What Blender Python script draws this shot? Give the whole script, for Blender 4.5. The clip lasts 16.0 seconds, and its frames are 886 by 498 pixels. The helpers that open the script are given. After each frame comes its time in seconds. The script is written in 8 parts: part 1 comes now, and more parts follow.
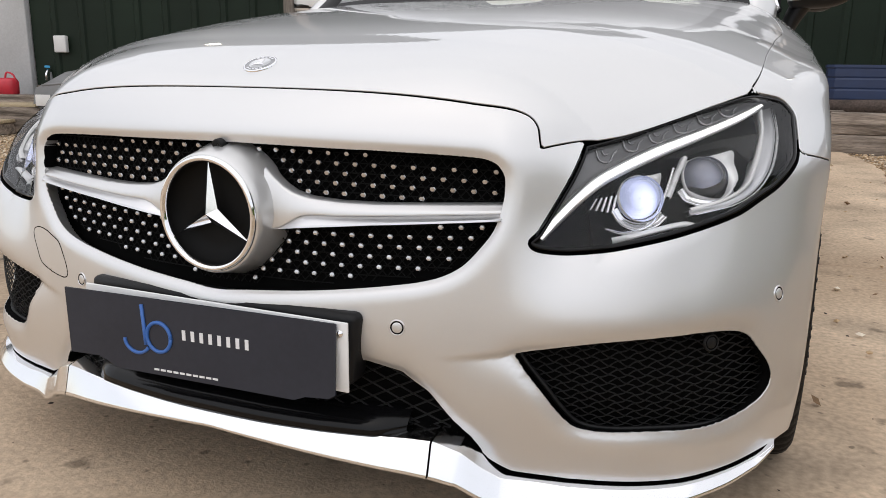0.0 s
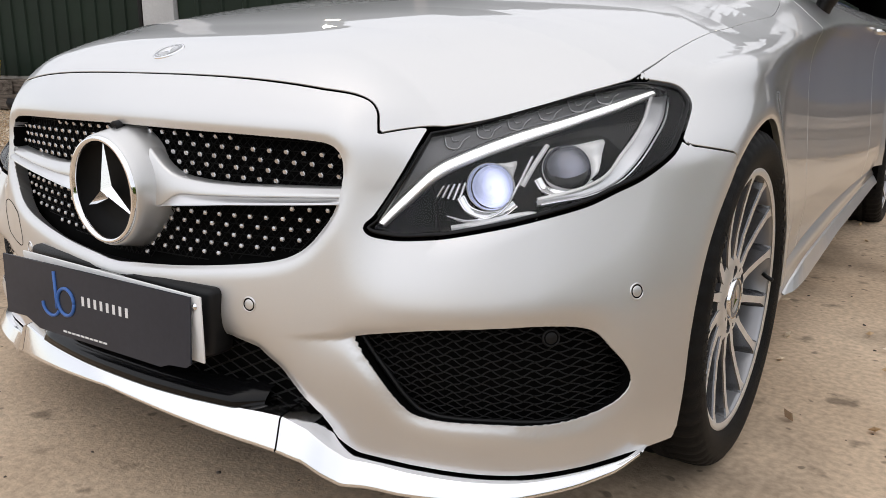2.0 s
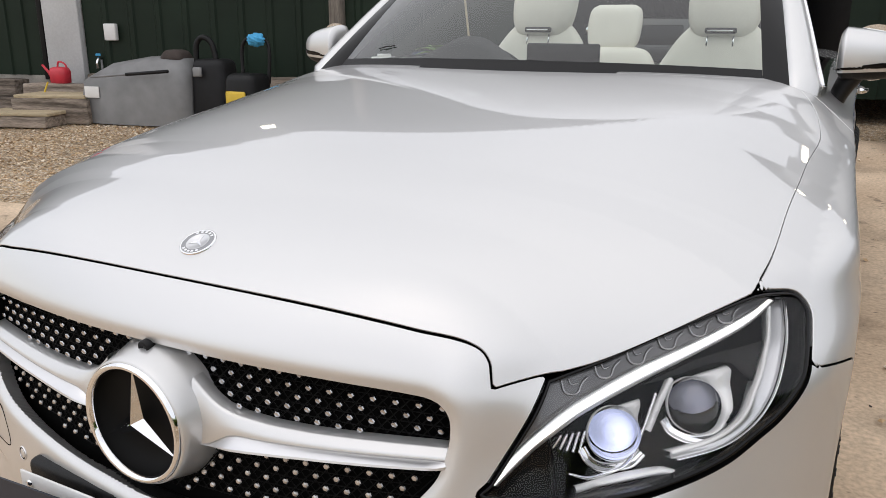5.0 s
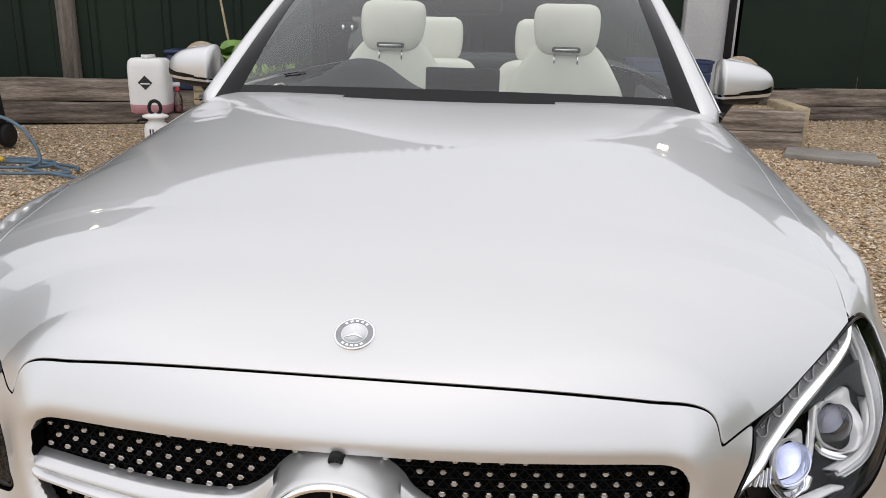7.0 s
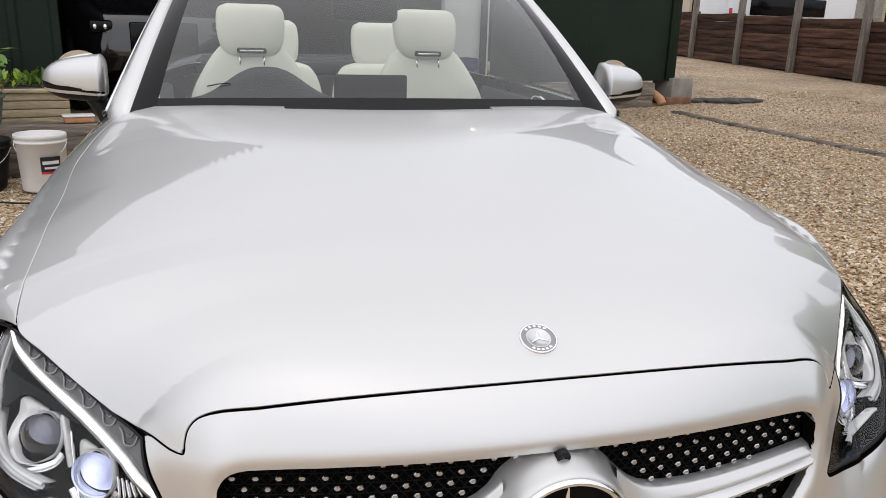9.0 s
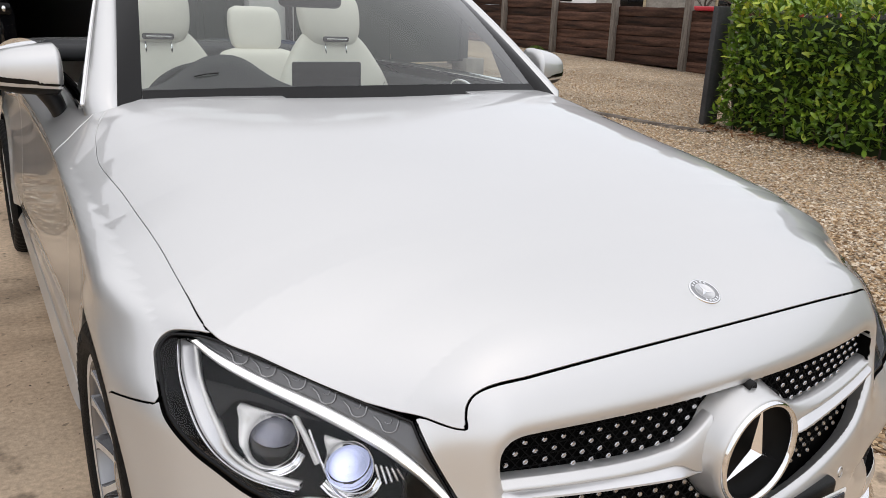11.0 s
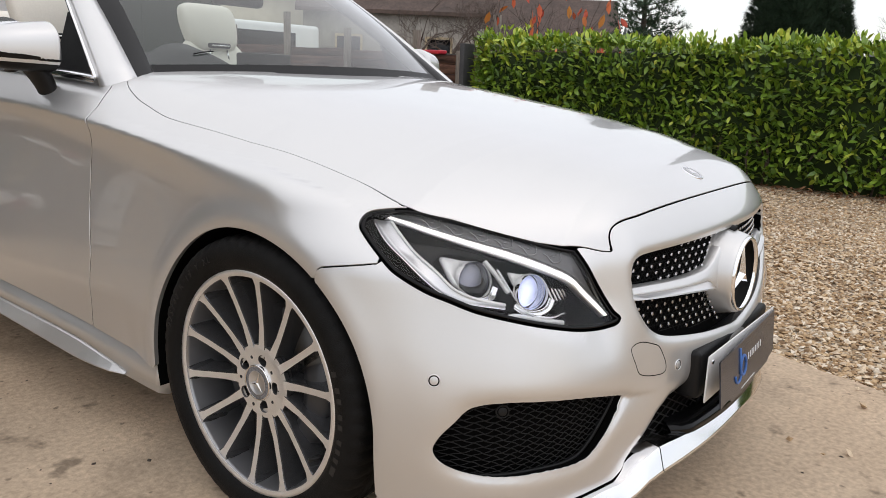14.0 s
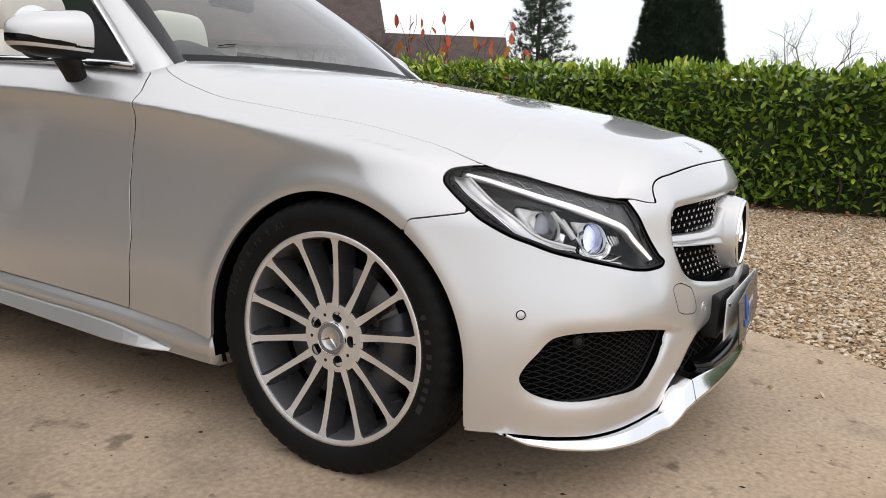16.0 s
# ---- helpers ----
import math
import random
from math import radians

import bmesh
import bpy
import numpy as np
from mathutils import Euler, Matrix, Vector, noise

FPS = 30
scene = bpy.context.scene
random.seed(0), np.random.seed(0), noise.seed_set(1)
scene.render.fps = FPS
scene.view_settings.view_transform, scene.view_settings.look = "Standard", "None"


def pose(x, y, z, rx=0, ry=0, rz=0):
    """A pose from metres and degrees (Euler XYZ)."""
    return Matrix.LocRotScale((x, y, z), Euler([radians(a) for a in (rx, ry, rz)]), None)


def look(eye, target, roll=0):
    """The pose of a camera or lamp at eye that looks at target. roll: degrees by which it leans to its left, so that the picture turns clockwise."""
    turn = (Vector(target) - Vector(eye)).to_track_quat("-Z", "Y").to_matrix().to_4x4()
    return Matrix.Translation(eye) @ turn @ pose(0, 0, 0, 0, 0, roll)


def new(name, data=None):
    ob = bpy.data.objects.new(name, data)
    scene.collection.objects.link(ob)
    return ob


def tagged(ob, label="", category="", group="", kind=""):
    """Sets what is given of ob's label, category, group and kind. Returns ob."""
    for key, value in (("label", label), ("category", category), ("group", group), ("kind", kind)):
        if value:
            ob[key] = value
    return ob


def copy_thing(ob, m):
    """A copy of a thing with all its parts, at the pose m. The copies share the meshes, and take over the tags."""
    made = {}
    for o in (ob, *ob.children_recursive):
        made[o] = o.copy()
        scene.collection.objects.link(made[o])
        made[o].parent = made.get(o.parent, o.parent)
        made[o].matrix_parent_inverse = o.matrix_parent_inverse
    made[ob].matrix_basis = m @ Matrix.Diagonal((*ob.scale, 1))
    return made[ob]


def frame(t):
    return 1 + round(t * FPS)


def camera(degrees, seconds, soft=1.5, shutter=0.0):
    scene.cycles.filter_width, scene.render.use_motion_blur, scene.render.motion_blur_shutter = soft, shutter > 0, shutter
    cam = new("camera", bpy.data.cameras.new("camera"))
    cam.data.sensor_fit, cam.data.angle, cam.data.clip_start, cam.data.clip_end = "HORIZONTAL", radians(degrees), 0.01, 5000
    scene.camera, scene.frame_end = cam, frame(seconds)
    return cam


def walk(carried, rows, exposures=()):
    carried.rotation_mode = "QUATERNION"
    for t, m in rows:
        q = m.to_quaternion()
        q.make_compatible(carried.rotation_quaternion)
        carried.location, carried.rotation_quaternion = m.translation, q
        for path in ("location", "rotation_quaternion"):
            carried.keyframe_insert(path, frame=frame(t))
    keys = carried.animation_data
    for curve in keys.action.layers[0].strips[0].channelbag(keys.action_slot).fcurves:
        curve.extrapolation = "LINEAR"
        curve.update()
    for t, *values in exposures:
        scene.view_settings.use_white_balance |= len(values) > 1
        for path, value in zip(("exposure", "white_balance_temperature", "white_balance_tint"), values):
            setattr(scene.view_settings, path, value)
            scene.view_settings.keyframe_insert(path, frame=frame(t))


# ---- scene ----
cam = camera(59.68, 16.0, soft=0.8)
PATH = [
    (0, pose(0.8150, -1.7196, 0.7785, 76.930, -0.630, 23.220)),
    (0.5, pose(0.9293, -1.6776, 0.7816, 76.489, -0.627, 26.958)),
    (1, pose(1.0405, -1.6326, 0.7891, 75.990, -0.462, 29.613)),
    (1.5, pose(1.1394, -1.5831, 0.7770, 76.370, -0.406, 31.829)),
    (2, pose(1.2171, -1.5126, 0.7737, 76.229, -0.439, 34.320)),
    (2.5, pose(1.2712, -1.4525, 0.7809, 76.087, -0.394, 35.214)),
    (3, pose(1.2897, -1.4312, 0.8347, 76.204, -0.449, 35.850)),
    (3.5, pose(1.2435, -1.4225, 0.9250, 76.217, -0.407, 35.330)),
    (4, pose(1.1103, -1.3816, 0.9848, 75.720, -0.358, 34.046)),
    (4.5, pose(0.9848, -1.3660, 1.0393, 74.771, -0.237, 31.420)),
    (4.7, pose(0.9349, -1.3893, 1.0655, 74.420, -0.218, 30.034)),
    (6.8, pose(0.2832, -1.5816, 1.2038, 73.303, -1.226, 8.358)),
    (7, pose(0.2203, -1.5824, 1.2079, 73.370, -1.316, 6.218)),
    (7.5, pose(0.0695, -1.5624, 1.2005, 73.408, -1.475, 0.949)),
    (8, pose(-0.0836, -1.5771, 1.1998, 73.515, -1.609, -4.142)),
    (8.5, pose(-0.2601, -1.6209, 1.2167, 73.742, -1.395, -9.143)),
    (9, pose(-0.4042, -1.5905, 1.2268, 73.652, -1.621, -14.051)),
    (9.2, pose(-0.4707, -1.5548, 1.2221, 73.632, -1.623, -16.027)),
    (11.3, pose(-1.1288, -1.3708, 1.2292, 72.928, -2.230, -34.026)),
    (11.5, pose(-1.1756, -1.3377, 1.2181, 73.035, -2.208, -35.649)),
    (12, pose(-1.3149, -1.3359, 1.2052, 73.395, -1.990, -39.441)),
    (12.5, pose(-1.5036, -1.3533, 1.1756, 73.839, -2.097, -42.974)),
    (13, pose(-1.6532, -1.3404, 1.1251, 74.724, -2.166, -46.325)),
    (13.5, pose(-1.7937, -1.3006, 1.0571, 75.945, -2.094, -49.528)),
    (14, pose(-1.9149, -1.2716, 1.0034, 77.239, -2.021, -52.655)),
    (14.5, pose(-2.0648, -1.2402, 0.9485, 78.348, -1.985, -55.679)),
    (15, pose(-2.1898, -1.2032, 0.9082, 79.085, -1.956, -58.394)),
    (15.5, pose(-2.2480, -1.1422, 0.8676, 79.602, -1.972, -60.295)),
    (16, pose(-2.2905, -1.0641, 0.8537, 80.081, -1.930, -60.823)),
]
walk(cam, PATH)

# ---- world, sun and exposure ----
world = bpy.data.worlds.new("overcast_sky")
scene.world = world
world.use_nodes = True
wn = world.node_tree
wn.nodes.clear()
sky = wn.nodes.new("ShaderNodeTexSky")
sky.sky_type, sky.sun_disc = "NISHITA", False
sky.sun_elevation, sky.sun_rotation = radians(64), radians(194)
sky.air_density, sky.dust_density, sky.ozone_density = 1.0, 1.0, 1.0
clear_bg = wn.nodes.new("ShaderNodeBackground")
clear_bg.inputs[1].default_value = 0.06
wn.links.new(sky.outputs[0], clear_bg.inputs[0])
cloud_bg = wn.nodes.new("ShaderNodeBackground")
sky_co = wn.nodes.new("ShaderNodeTexCoord")
sky_sep = wn.nodes.new("ShaderNodeSeparateXYZ")
wn.links.new(sky_co.outputs["Generated"], sky_sep.inputs[0])
sky_ramp = wn.nodes.new("ShaderNodeValToRGB")
sky_ramp.color_ramp.elements[0].position = 0.0
sky_ramp.color_ramp.elements[0].color = (0.785, 0.752, 0.735, 1)
sky_ramp.color_ramp.elements[1].position = 0.75
sky_ramp.color_ramp.elements[1].color = (1.085, 1.050, 1.020, 1)
wn.links.new(sky_sep.outputs[2], sky_ramp.inputs[0])
cloud_noise = wn.nodes.new("ShaderNodeTexNoise")
cloud_noise.inputs["Scale"].default_value = 2.2
cloud_noise.inputs["Detail"].default_value = 5
wn.links.new(sky_co.outputs["Generated"], cloud_noise.inputs["Vector"])
cloud_mix = wn.nodes.new("ShaderNodeMixRGB")
cloud_mix.blend_type = "MULTIPLY"
cloud_mix.inputs[0].default_value = 0.10
wn.links.new(sky_ramp.outputs[0], cloud_mix.inputs[1])
wn.links.new(cloud_noise.outputs[0], cloud_mix.inputs[2])
wn.links.new(cloud_mix.outputs[0], cloud_bg.inputs[0])
cloud_bg.inputs[1].default_value = 1.02
sky_add = wn.nodes.new("ShaderNodeAddShader")
wn.links.new(clear_bg.outputs[0], sky_add.inputs[0])
wn.links.new(cloud_bg.outputs[0], sky_add.inputs[1])
sky_out = wn.nodes.new("ShaderNodeOutputWorld")
wn.links.new(sky_add.outputs[0], sky_out.inputs[0])

sun = new("sun", bpy.data.lights.new("sun", "SUN"))
sun.data.energy, sun.data.angle, sun.data.color = 0.25, radians(110), (1.0, 0.94, 0.86)
sun.matrix_world = look((-1.0, -4.0, 9.0), (0, 0, 0))
scene.view_settings.exposure = 0.0

# ---- materials ----


def material(name, color, rough=0.6, metal=0.0, vary=0.12, scale=6.0, fine=0.0, fine_scale=120.0, bump=0.0, bump_scale=60.0,
             coat=0.0, coat_rough=0.03, tint=None, spread=0.0, spec=0.5, rough_vary=0.1, stretch=(1, 1, 1)):
    """A surface with two scales of colour variation, roughness variation and fine relief. tint: second colour for the large patches;
    spread: how far single pieces differ in brightness."""
    m = bpy.data.materials.new(name)
    m.use_nodes = True
    nt = m.node_tree
    b = nt.nodes["Principled BSDF"]
    b.inputs["Metallic"].default_value = metal
    b.inputs["Roughness"].default_value = rough
    b.inputs["Specular IOR Level"].default_value = spec
    b.inputs["Coat Weight"].default_value = coat
    b.inputs["Coat Roughness"].default_value = coat_rough
    co = nt.nodes.new("ShaderNodeTexCoord")
    mp = nt.nodes.new("ShaderNodeMapping")
    mp.inputs["Scale"].default_value = stretch
    nt.links.new(co.outputs["Object"], mp.inputs[0])

    def noise_node(s, detail=4):
        n = nt.nodes.new("ShaderNodeTexNoise")
        n.inputs["Scale"].default_value = s
        n.inputs["Detail"].default_value = detail
        nt.links.new(mp.outputs[0], n.inputs["Vector"])
        return n

    def mixed(fac, a, c, blend="MIX"):
        x = nt.nodes.new("ShaderNodeMixRGB")
        x.blend_type = blend
        for i, v in enumerate((fac, a, c)):
            if hasattr(v, "links"):
                nt.links.new(v, x.inputs[i])
            else:
                x.inputs[i].default_value = v
        return x.outputs[0]

    c0 = (*[max(0, v * (1 - vary)) for v in color], 1)
    c1 = (*[min(1, v * (1 + vary)) for v in (tint or color)], 1)
    big = noise_node(scale)
    ramp = nt.nodes.new("ShaderNodeMapRange")
    ramp.inputs[1].default_value, ramp.inputs[2].default_value = 0.32, 0.68
    nt.links.new(big.outputs[0], ramp.inputs[0])
    out = mixed(ramp.outputs[0], c0, c1)
    if fine:
        small = noise_node(fine_scale, 6)
        r2 = nt.nodes.new("ShaderNodeMapRange")
        r2.inputs[1].default_value, r2.inputs[2].default_value = 0.3, 0.7
        r2.inputs[3].default_value, r2.inputs[4].default_value = 1 - fine, 1 + fine
        nt.links.new(small.outputs[0], r2.inputs[0])
        out = mixed(1.0, out, r2.outputs[0], "MULTIPLY")
    if spread:
        info = nt.nodes.new("ShaderNodeObjectInfo")
        r3 = nt.nodes.new("ShaderNodeMapRange")
        r3.inputs[3].default_value, r3.inputs[4].default_value = 1 - spread, 1 + spread
        nt.links.new(info.outputs["Random"], r3.inputs[0])
        out = mixed(1.0, out, r3.outputs[0], "MULTIPLY")
    nt.links.new(out, b.inputs["Base Color"])
    if rough_vary:
        r4 = nt.nodes.new("ShaderNodeMapRange")
        r4.inputs[3].default_value, r4.inputs[4].default_value = max(0.01, rough * (1 - rough_vary)), min(1, rough * (1 + rough_vary))
        nt.links.new(big.outputs[0], r4.inputs[0])
        nt.links.new(r4.outputs[0], b.inputs["Roughness"])
    if bump:
        h = noise_node(bump_scale, 5)
        bp = nt.nodes.new("ShaderNodeBump")
        bp.inputs["Strength"].default_value = min(1, bump)
        bp.inputs["Distance"].default_value = 0.01
        nt.links.new(h.outputs[0], bp.inputs["Height"])
        nt.links.new(bp.outputs[0], b.inputs["Normal"])
    return m


def glass_material(name, color=(1, 1, 1), gloss=1.0, rough=0.0):
    """Clear thin pane: it lets light straight through and mirrors more at a flat angle."""
    m = bpy.data.materials.new(name)
    m.use_nodes = True
    nt = m.node_tree
    nt.nodes.clear()
    out = nt.nodes.new("ShaderNodeOutputMaterial")
    mix = nt.nodes.new("ShaderNodeMixShader")
    fr = nt.nodes.new("ShaderNodeFresnel")
    fr.inputs[0].default_value = 1.5
    gain = nt.nodes.new("ShaderNodeMath")
    gain.operation, gain.use_clamp = "MULTIPLY", True
    gain.inputs[1].default_value = gloss
    tr = nt.nodes.new("ShaderNodeBsdfTransparent")
    tr.inputs[0].default_value = (*color, 1)
    gl = nt.nodes.new("ShaderNodeBsdfGlossy")
    gl.inputs["Roughness"].default_value = rough
    nt.links.new(fr.outputs[0], gain.inputs[0])
    nt.links.new(gain.outputs[0], mix.inputs[0])
    nt.links.new(tr.outputs[0], mix.inputs[1])
    nt.links.new(gl.outputs[0], mix.inputs[2])
    nt.links.new(mix.outputs[0], out.inputs[0])
    return m


def lamp_material(name, color, strength):
    m = bpy.data.materials.new(name)
    m.use_nodes = True
    b = m.node_tree.nodes["Principled BSDF"]
    b.inputs["Base Color"].default_value = (*color, 1)
    b.inputs["Emission Color"].default_value = (*color, 1)
    b.inputs["Emission Strength"].default_value = strength
    return m


def glow_material(name, stops, strength):
    """A lit lens: brightest in its middle, dimmer and bluer to its edge."""
    m = bpy.data.materials.new(name)
    m.use_nodes = True
    nt = m.node_tree
    b = nt.nodes["Principled BSDF"]
    b.inputs["Base Color"].default_value = (.02, .02, .03, 1)
    co = nt.nodes.new("ShaderNodeTexCoord")
    mp = nt.nodes.new("ShaderNodeMapping")
    mp.inputs["Location"].default_value, mp.inputs["Scale"].default_value = (-.9, -.9, -.75), (1.8, 1.8, 1.8)
    grad = nt.nodes.new("ShaderNodeTexGradient")
    grad.gradient_type = "SPHERICAL"
    ramp = nt.nodes.new("ShaderNodeValToRGB")
    els = ramp.color_ramp.elements
    while len(els) < len(stops):
        els.new(.5)
    for e, (p, c) in zip(els, stops):
        e.position, e.color = p, (*c, 1)
    nt.links.new(co.outputs["Generated"], mp.inputs[0])
    nt.links.new(mp.outputs[0], grad.inputs[0])
    nt.links.new(grad.outputs["Fac"], ramp.inputs[0])
    nt.links.new(ramp.outputs[0], b.inputs["Emission Color"])
    b.inputs["Emission Strength"].default_value = strength
    return m


GLOW_LENS = glow_material("lit_lens", [(0, (.22, .24, .34)), (.3, (.55, .58, .80)), (.5, (.84, .87, 1)), (.7, (1, 1, 1))], 1.8)
DIM_LENS = glow_material("dim_lit_lens", [(0, (.05, .05, .06)), (.4, (.20, .20, .24)), (.75, (.62, .62, .64)), (1, (1, .98, .9))], 1.2)
PAINT = material("silver_paint", (0.680, 0.678, 0.674), 0.42, 0.78, vary=0.015, scale=1.5, fine=0.03, fine_scale=1400, coat=1.0, coat_rough=0.02, rough_vary=0.03)
LIP_CHROME = material("polished_lip", (0.84, 0.84, 0.85), 0.13, 1.0, vary=0.02, scale=10)
CHROME = material("chrome", (0.86, 0.86, 0.87), 0.07, 1.0, vary=0.02, scale=20)
# white base colour stands in for light caught by the lamps' chrome trim
LIT_TRIM = material("white_for_lit_trim", (0.82, 0.82, 0.81), 0.28, 0.15, vary=0.02, scale=12, coat=0.5)
STUD_METAL = material("stud_metal", (0.50, 0.50, 0.51), 0.22, 1.0, vary=0.05, scale=40, spread=0.15)
SATIN = material("satin_silver", (0.70, 0.70, 0.71), 0.30, 0.85, vary=0.02, scale=8, coat=0.3)
BLACK_PLASTIC = material("black_plastic", (0.006, 0.006, 0.0065), 0.50, spec=0.28, vary=0.2, scale=30, bump=0.1, bump_scale=700)
BLACK_GLOSS = material("black_gloss", (0.004, 0.004, 0.0045), 0.14, vary=0.1, scale=10, spec=0.22)
DARK_VOID = material("dark_liner_and_joint_shade", (0.003, 0.003, 0.003), 0.95, spec=0.05, vary=0.2, scale=12)
RUBBER = material("tyre_rubber", (0.008, 0.0078, 0.0077), 0.55, spec=0.13, vary=0.25, scale=9, fine=0.25, fine_scale=260, bump=0.25, bump_scale=420)
TYRE_PRINT = material("tyre_lettering", (0.020, 0.0195, 0.019), 0.45, vary=0.1, scale=60, spec=0.35)
RIM_FACE = material("machined_rim_face", (0.88, 0.87, 0.86), 0.48, 0.90, vary=0.03, scale=30, fine=0.04, fine_scale=500)
RIM_GREY = material("rim_grey_paint", (0.13, 0.13, 0.135), 0.22, 0.7, vary=0.05, scale=12, coat=0.6)
RIM_SILVER = material("rim_silver_paint", (0.30, 0.30, 0.31), 0.30, 0.7, vary=0.05, scale=12, coat=0.5)
DISC_METAL = material("brake_disc_steel", (0.08, 0.077, 0.074), 0.35, 0.95, vary=0.08, scale=15, fine=0.1, fine_scale=300)
CALIPER = material("caliper_grey", (0.06, 0.06, 0.063), 0.4, 0.5, vary=0.06, scale=20)
LENS_GLASS = glass_material("lamp_cover_glass", gloss=0.7)
SCREEN_GLASS = glass_material("windscreen_glass", (0.76, 0.83, 0.79), gloss=1.9)
BULB_GLASS = glass_material("projector_glass", (0.93, 0.95, 1.0), gloss=2.0)
DRL_LIGHT = lamp_material("daytime_light_guide", (1.0, 0.98, 0.93), 1.15)
WIRE_BLACK = material("grille_wire_black", (0.004, 0.004, 0.004), 0.6, vary=0.1, scale=20, spec=0.15)
LAMP_RELIEF = material("lamp_relief_plastic", (0.38, 0.38, 0.39), 0.2, 0.6, vary=0.05, scale=30)
LAMP_GREY = material("lamp_grey_plastic", (0.13, 0.13, 0.135), 0.30, 0.1, vary=0.1, scale=20, coat=0.4)
LEATHER = material("cream_leather", (0.78, 0.74, 0.66), 0.5, vary=0.04, scale=5, fine=0.03, fine_scale=160, bump=0.15, bump_scale=500)
GREY_SEAM = material("grey_stitching", (0.36, 0.34, 0.31), 0.7, vary=0.1, scale=40)
DASH = material("dark_dash_plastic", (0.020, 0.021, 0.023), 0.6, vary=0.12, scale=12, bump=0.15, bump_scale=600)
PLATE_DARK = material("dark_grey_acrylic", (0.030, 0.033, 0.044), 0.22, vary=0.06, scale=9, fine=0.05, fine_scale=90, spec=0.25)
PLATE_WHITE = material("white_plate", (0.80, 0.80, 0.79), 0.35, vary=0.03, scale=20)
LOGO_BLUE = material("blue_vinyl", (0.035, 0.13, 0.42), 0.3, vary=0.03, scale=20)
LETTER_WHITE = material("white_vinyl", (0.75, 0.75, 0.76), 0.4, vary=0.03, scale=20)

# ---- mesh helpers ----


def mesh_object(name, verts, faces, mat, parent=None, label="", normals=None, smooth=True, slots=None, mat_index=None):
    me = bpy.data.meshes.new(name)
    me.from_pydata([tuple(map(float, v)) for v in verts], [], [tuple(int(i) for i in f) for f in faces])
    me.materials.append(mat)
    for extra in slots or ():
        me.materials.append(extra)
    if mat_index is not None:
        me.polygons.foreach_set("material_index", np.asarray(mat_index, dtype=np.int32))
    me.polygons.foreach_set("use_smooth", np.full(len(me.polygons), smooth))
    if normals is not None:
        me.normals_split_custom_set_from_vertices([tuple(map(float, n)) for n in normals])
    me.update()
    ob = new(name, me)
    if parent is not None:
        ob.parent = parent
    if label:
        ob["label"] = label
    return ob


def part(name, bm, mat, parent=None, label="", smooth=True):
    me = bpy.data.meshes.new(name)
    bm.to_mesh(me)
    bm.free()
    me.materials.append(mat)
    me.polygons.foreach_set("use_smooth", np.full(len(me.polygons), smooth))
    me.update()
    ob = new(name, me)
    if parent is not None:
        ob.parent = parent
    if label:
        ob["label"] = label
    return ob


def thing(name, label, category, group="", kind="", place=None):
    ob = new(name)
    if place is not None:
        ob.matrix_world = place
    return tagged(ob, label, category, group, kind)


def block(size, at=(0, 0, 0), bevel=0.0, segments=2, bm=None, turn=0.0, taper=1.0):
    """A box with rounded edges, standing on z = at[2]."""
    own = bmesh.new()
    bmesh.ops.create_cube(own, size=1)
    for v in own.verts:
        k = taper if v.co.z > 0 else 1
        v.co = Vector((v.co.x * size[0] * k, v.co.y * size[1] * k, (v.co.z + 0.5) * size[2]))
    if bevel:
        bmesh.ops.bevel(own, geom=own.edges[:], offset=bevel, segments=segments, profile=0.5, affect="EDGES")
    if turn:
        bmesh.ops.rotate(own, verts=own.verts, cent=(0, 0, 0), matrix=Matrix.Rotation(radians(turn), 3, "Z"))
    bmesh.ops.translate(own, verts=own.verts, vec=at)
    if bm is None:
        return own
    tmp = bpy.data.meshes.new("tmp")
    own.to_mesh(tmp)
    own.free()
    bm.from_mesh(tmp)
    bpy.data.meshes.remove(tmp)
    return bm


def lathe(profile, n=48, axis="z"):
    """Turns (radius, height) points about an axis. Returns vertices and faces."""
    a = np.linspace(0, 2 * np.pi, n, endpoint=False)
    V, F = [], []
    for r, h in profile:
        for t in a:
            V.append((r * np.cos(t), r * np.sin(t), h))
    for i in range(len(profile) - 1):
        for j in range(n):
            k = (j + 1) % n
            F.append((i * n + j, i * n + k, (i + 1) * n + k, (i + 1) * n + j))
    V = np.array(V)
    if axis == "x":
        V = V[:, [2, 0, 1]]
    if axis == "y":
        V = V[:, [0, 2, 1]] * (1, -1, 1)
    return V, F


def tube(points, radius, n=10, caps=True):
    """A round bar along points; radius is one number or one a point."""
    P = np.asarray(points, float)
    R = np.broadcast_to(np.asarray(radius, float), (len(P),))
    T = np.gradient(P, axis=0)
    T /= np.linalg.norm(T, axis=1, keepdims=True) + 1e-9
    ref = np.array((0.0, 0, 1)) if abs(T[0][2]) < 0.9 else np.array((1.0, 0, 0))
    V, F = [], []
    u = np.cross(T[0], ref)
    for p, t, r in zip(P, T, R):
        u = u - t * (u @ t)
        u /= np.linalg.norm(u) + 1e-9
        w = np.cross(t, u)
        for k in range(n):
            a = 2 * np.pi * k / n
            V.append(p + r * (np.cos(a) * u + np.sin(a) * w))
    for i in range(len(P) - 1):
        for k in range(n):
            m = (k + 1) % n
            F.append((i * n + k, i * n + m, (i + 1) * n + m, (i + 1) * n + k))
    if caps:
        F.append(tuple(range(n - 1, -1, -1)))
        F.append(tuple((len(P) - 1) * n + k for k in range(n)))
    return np.array(V), F


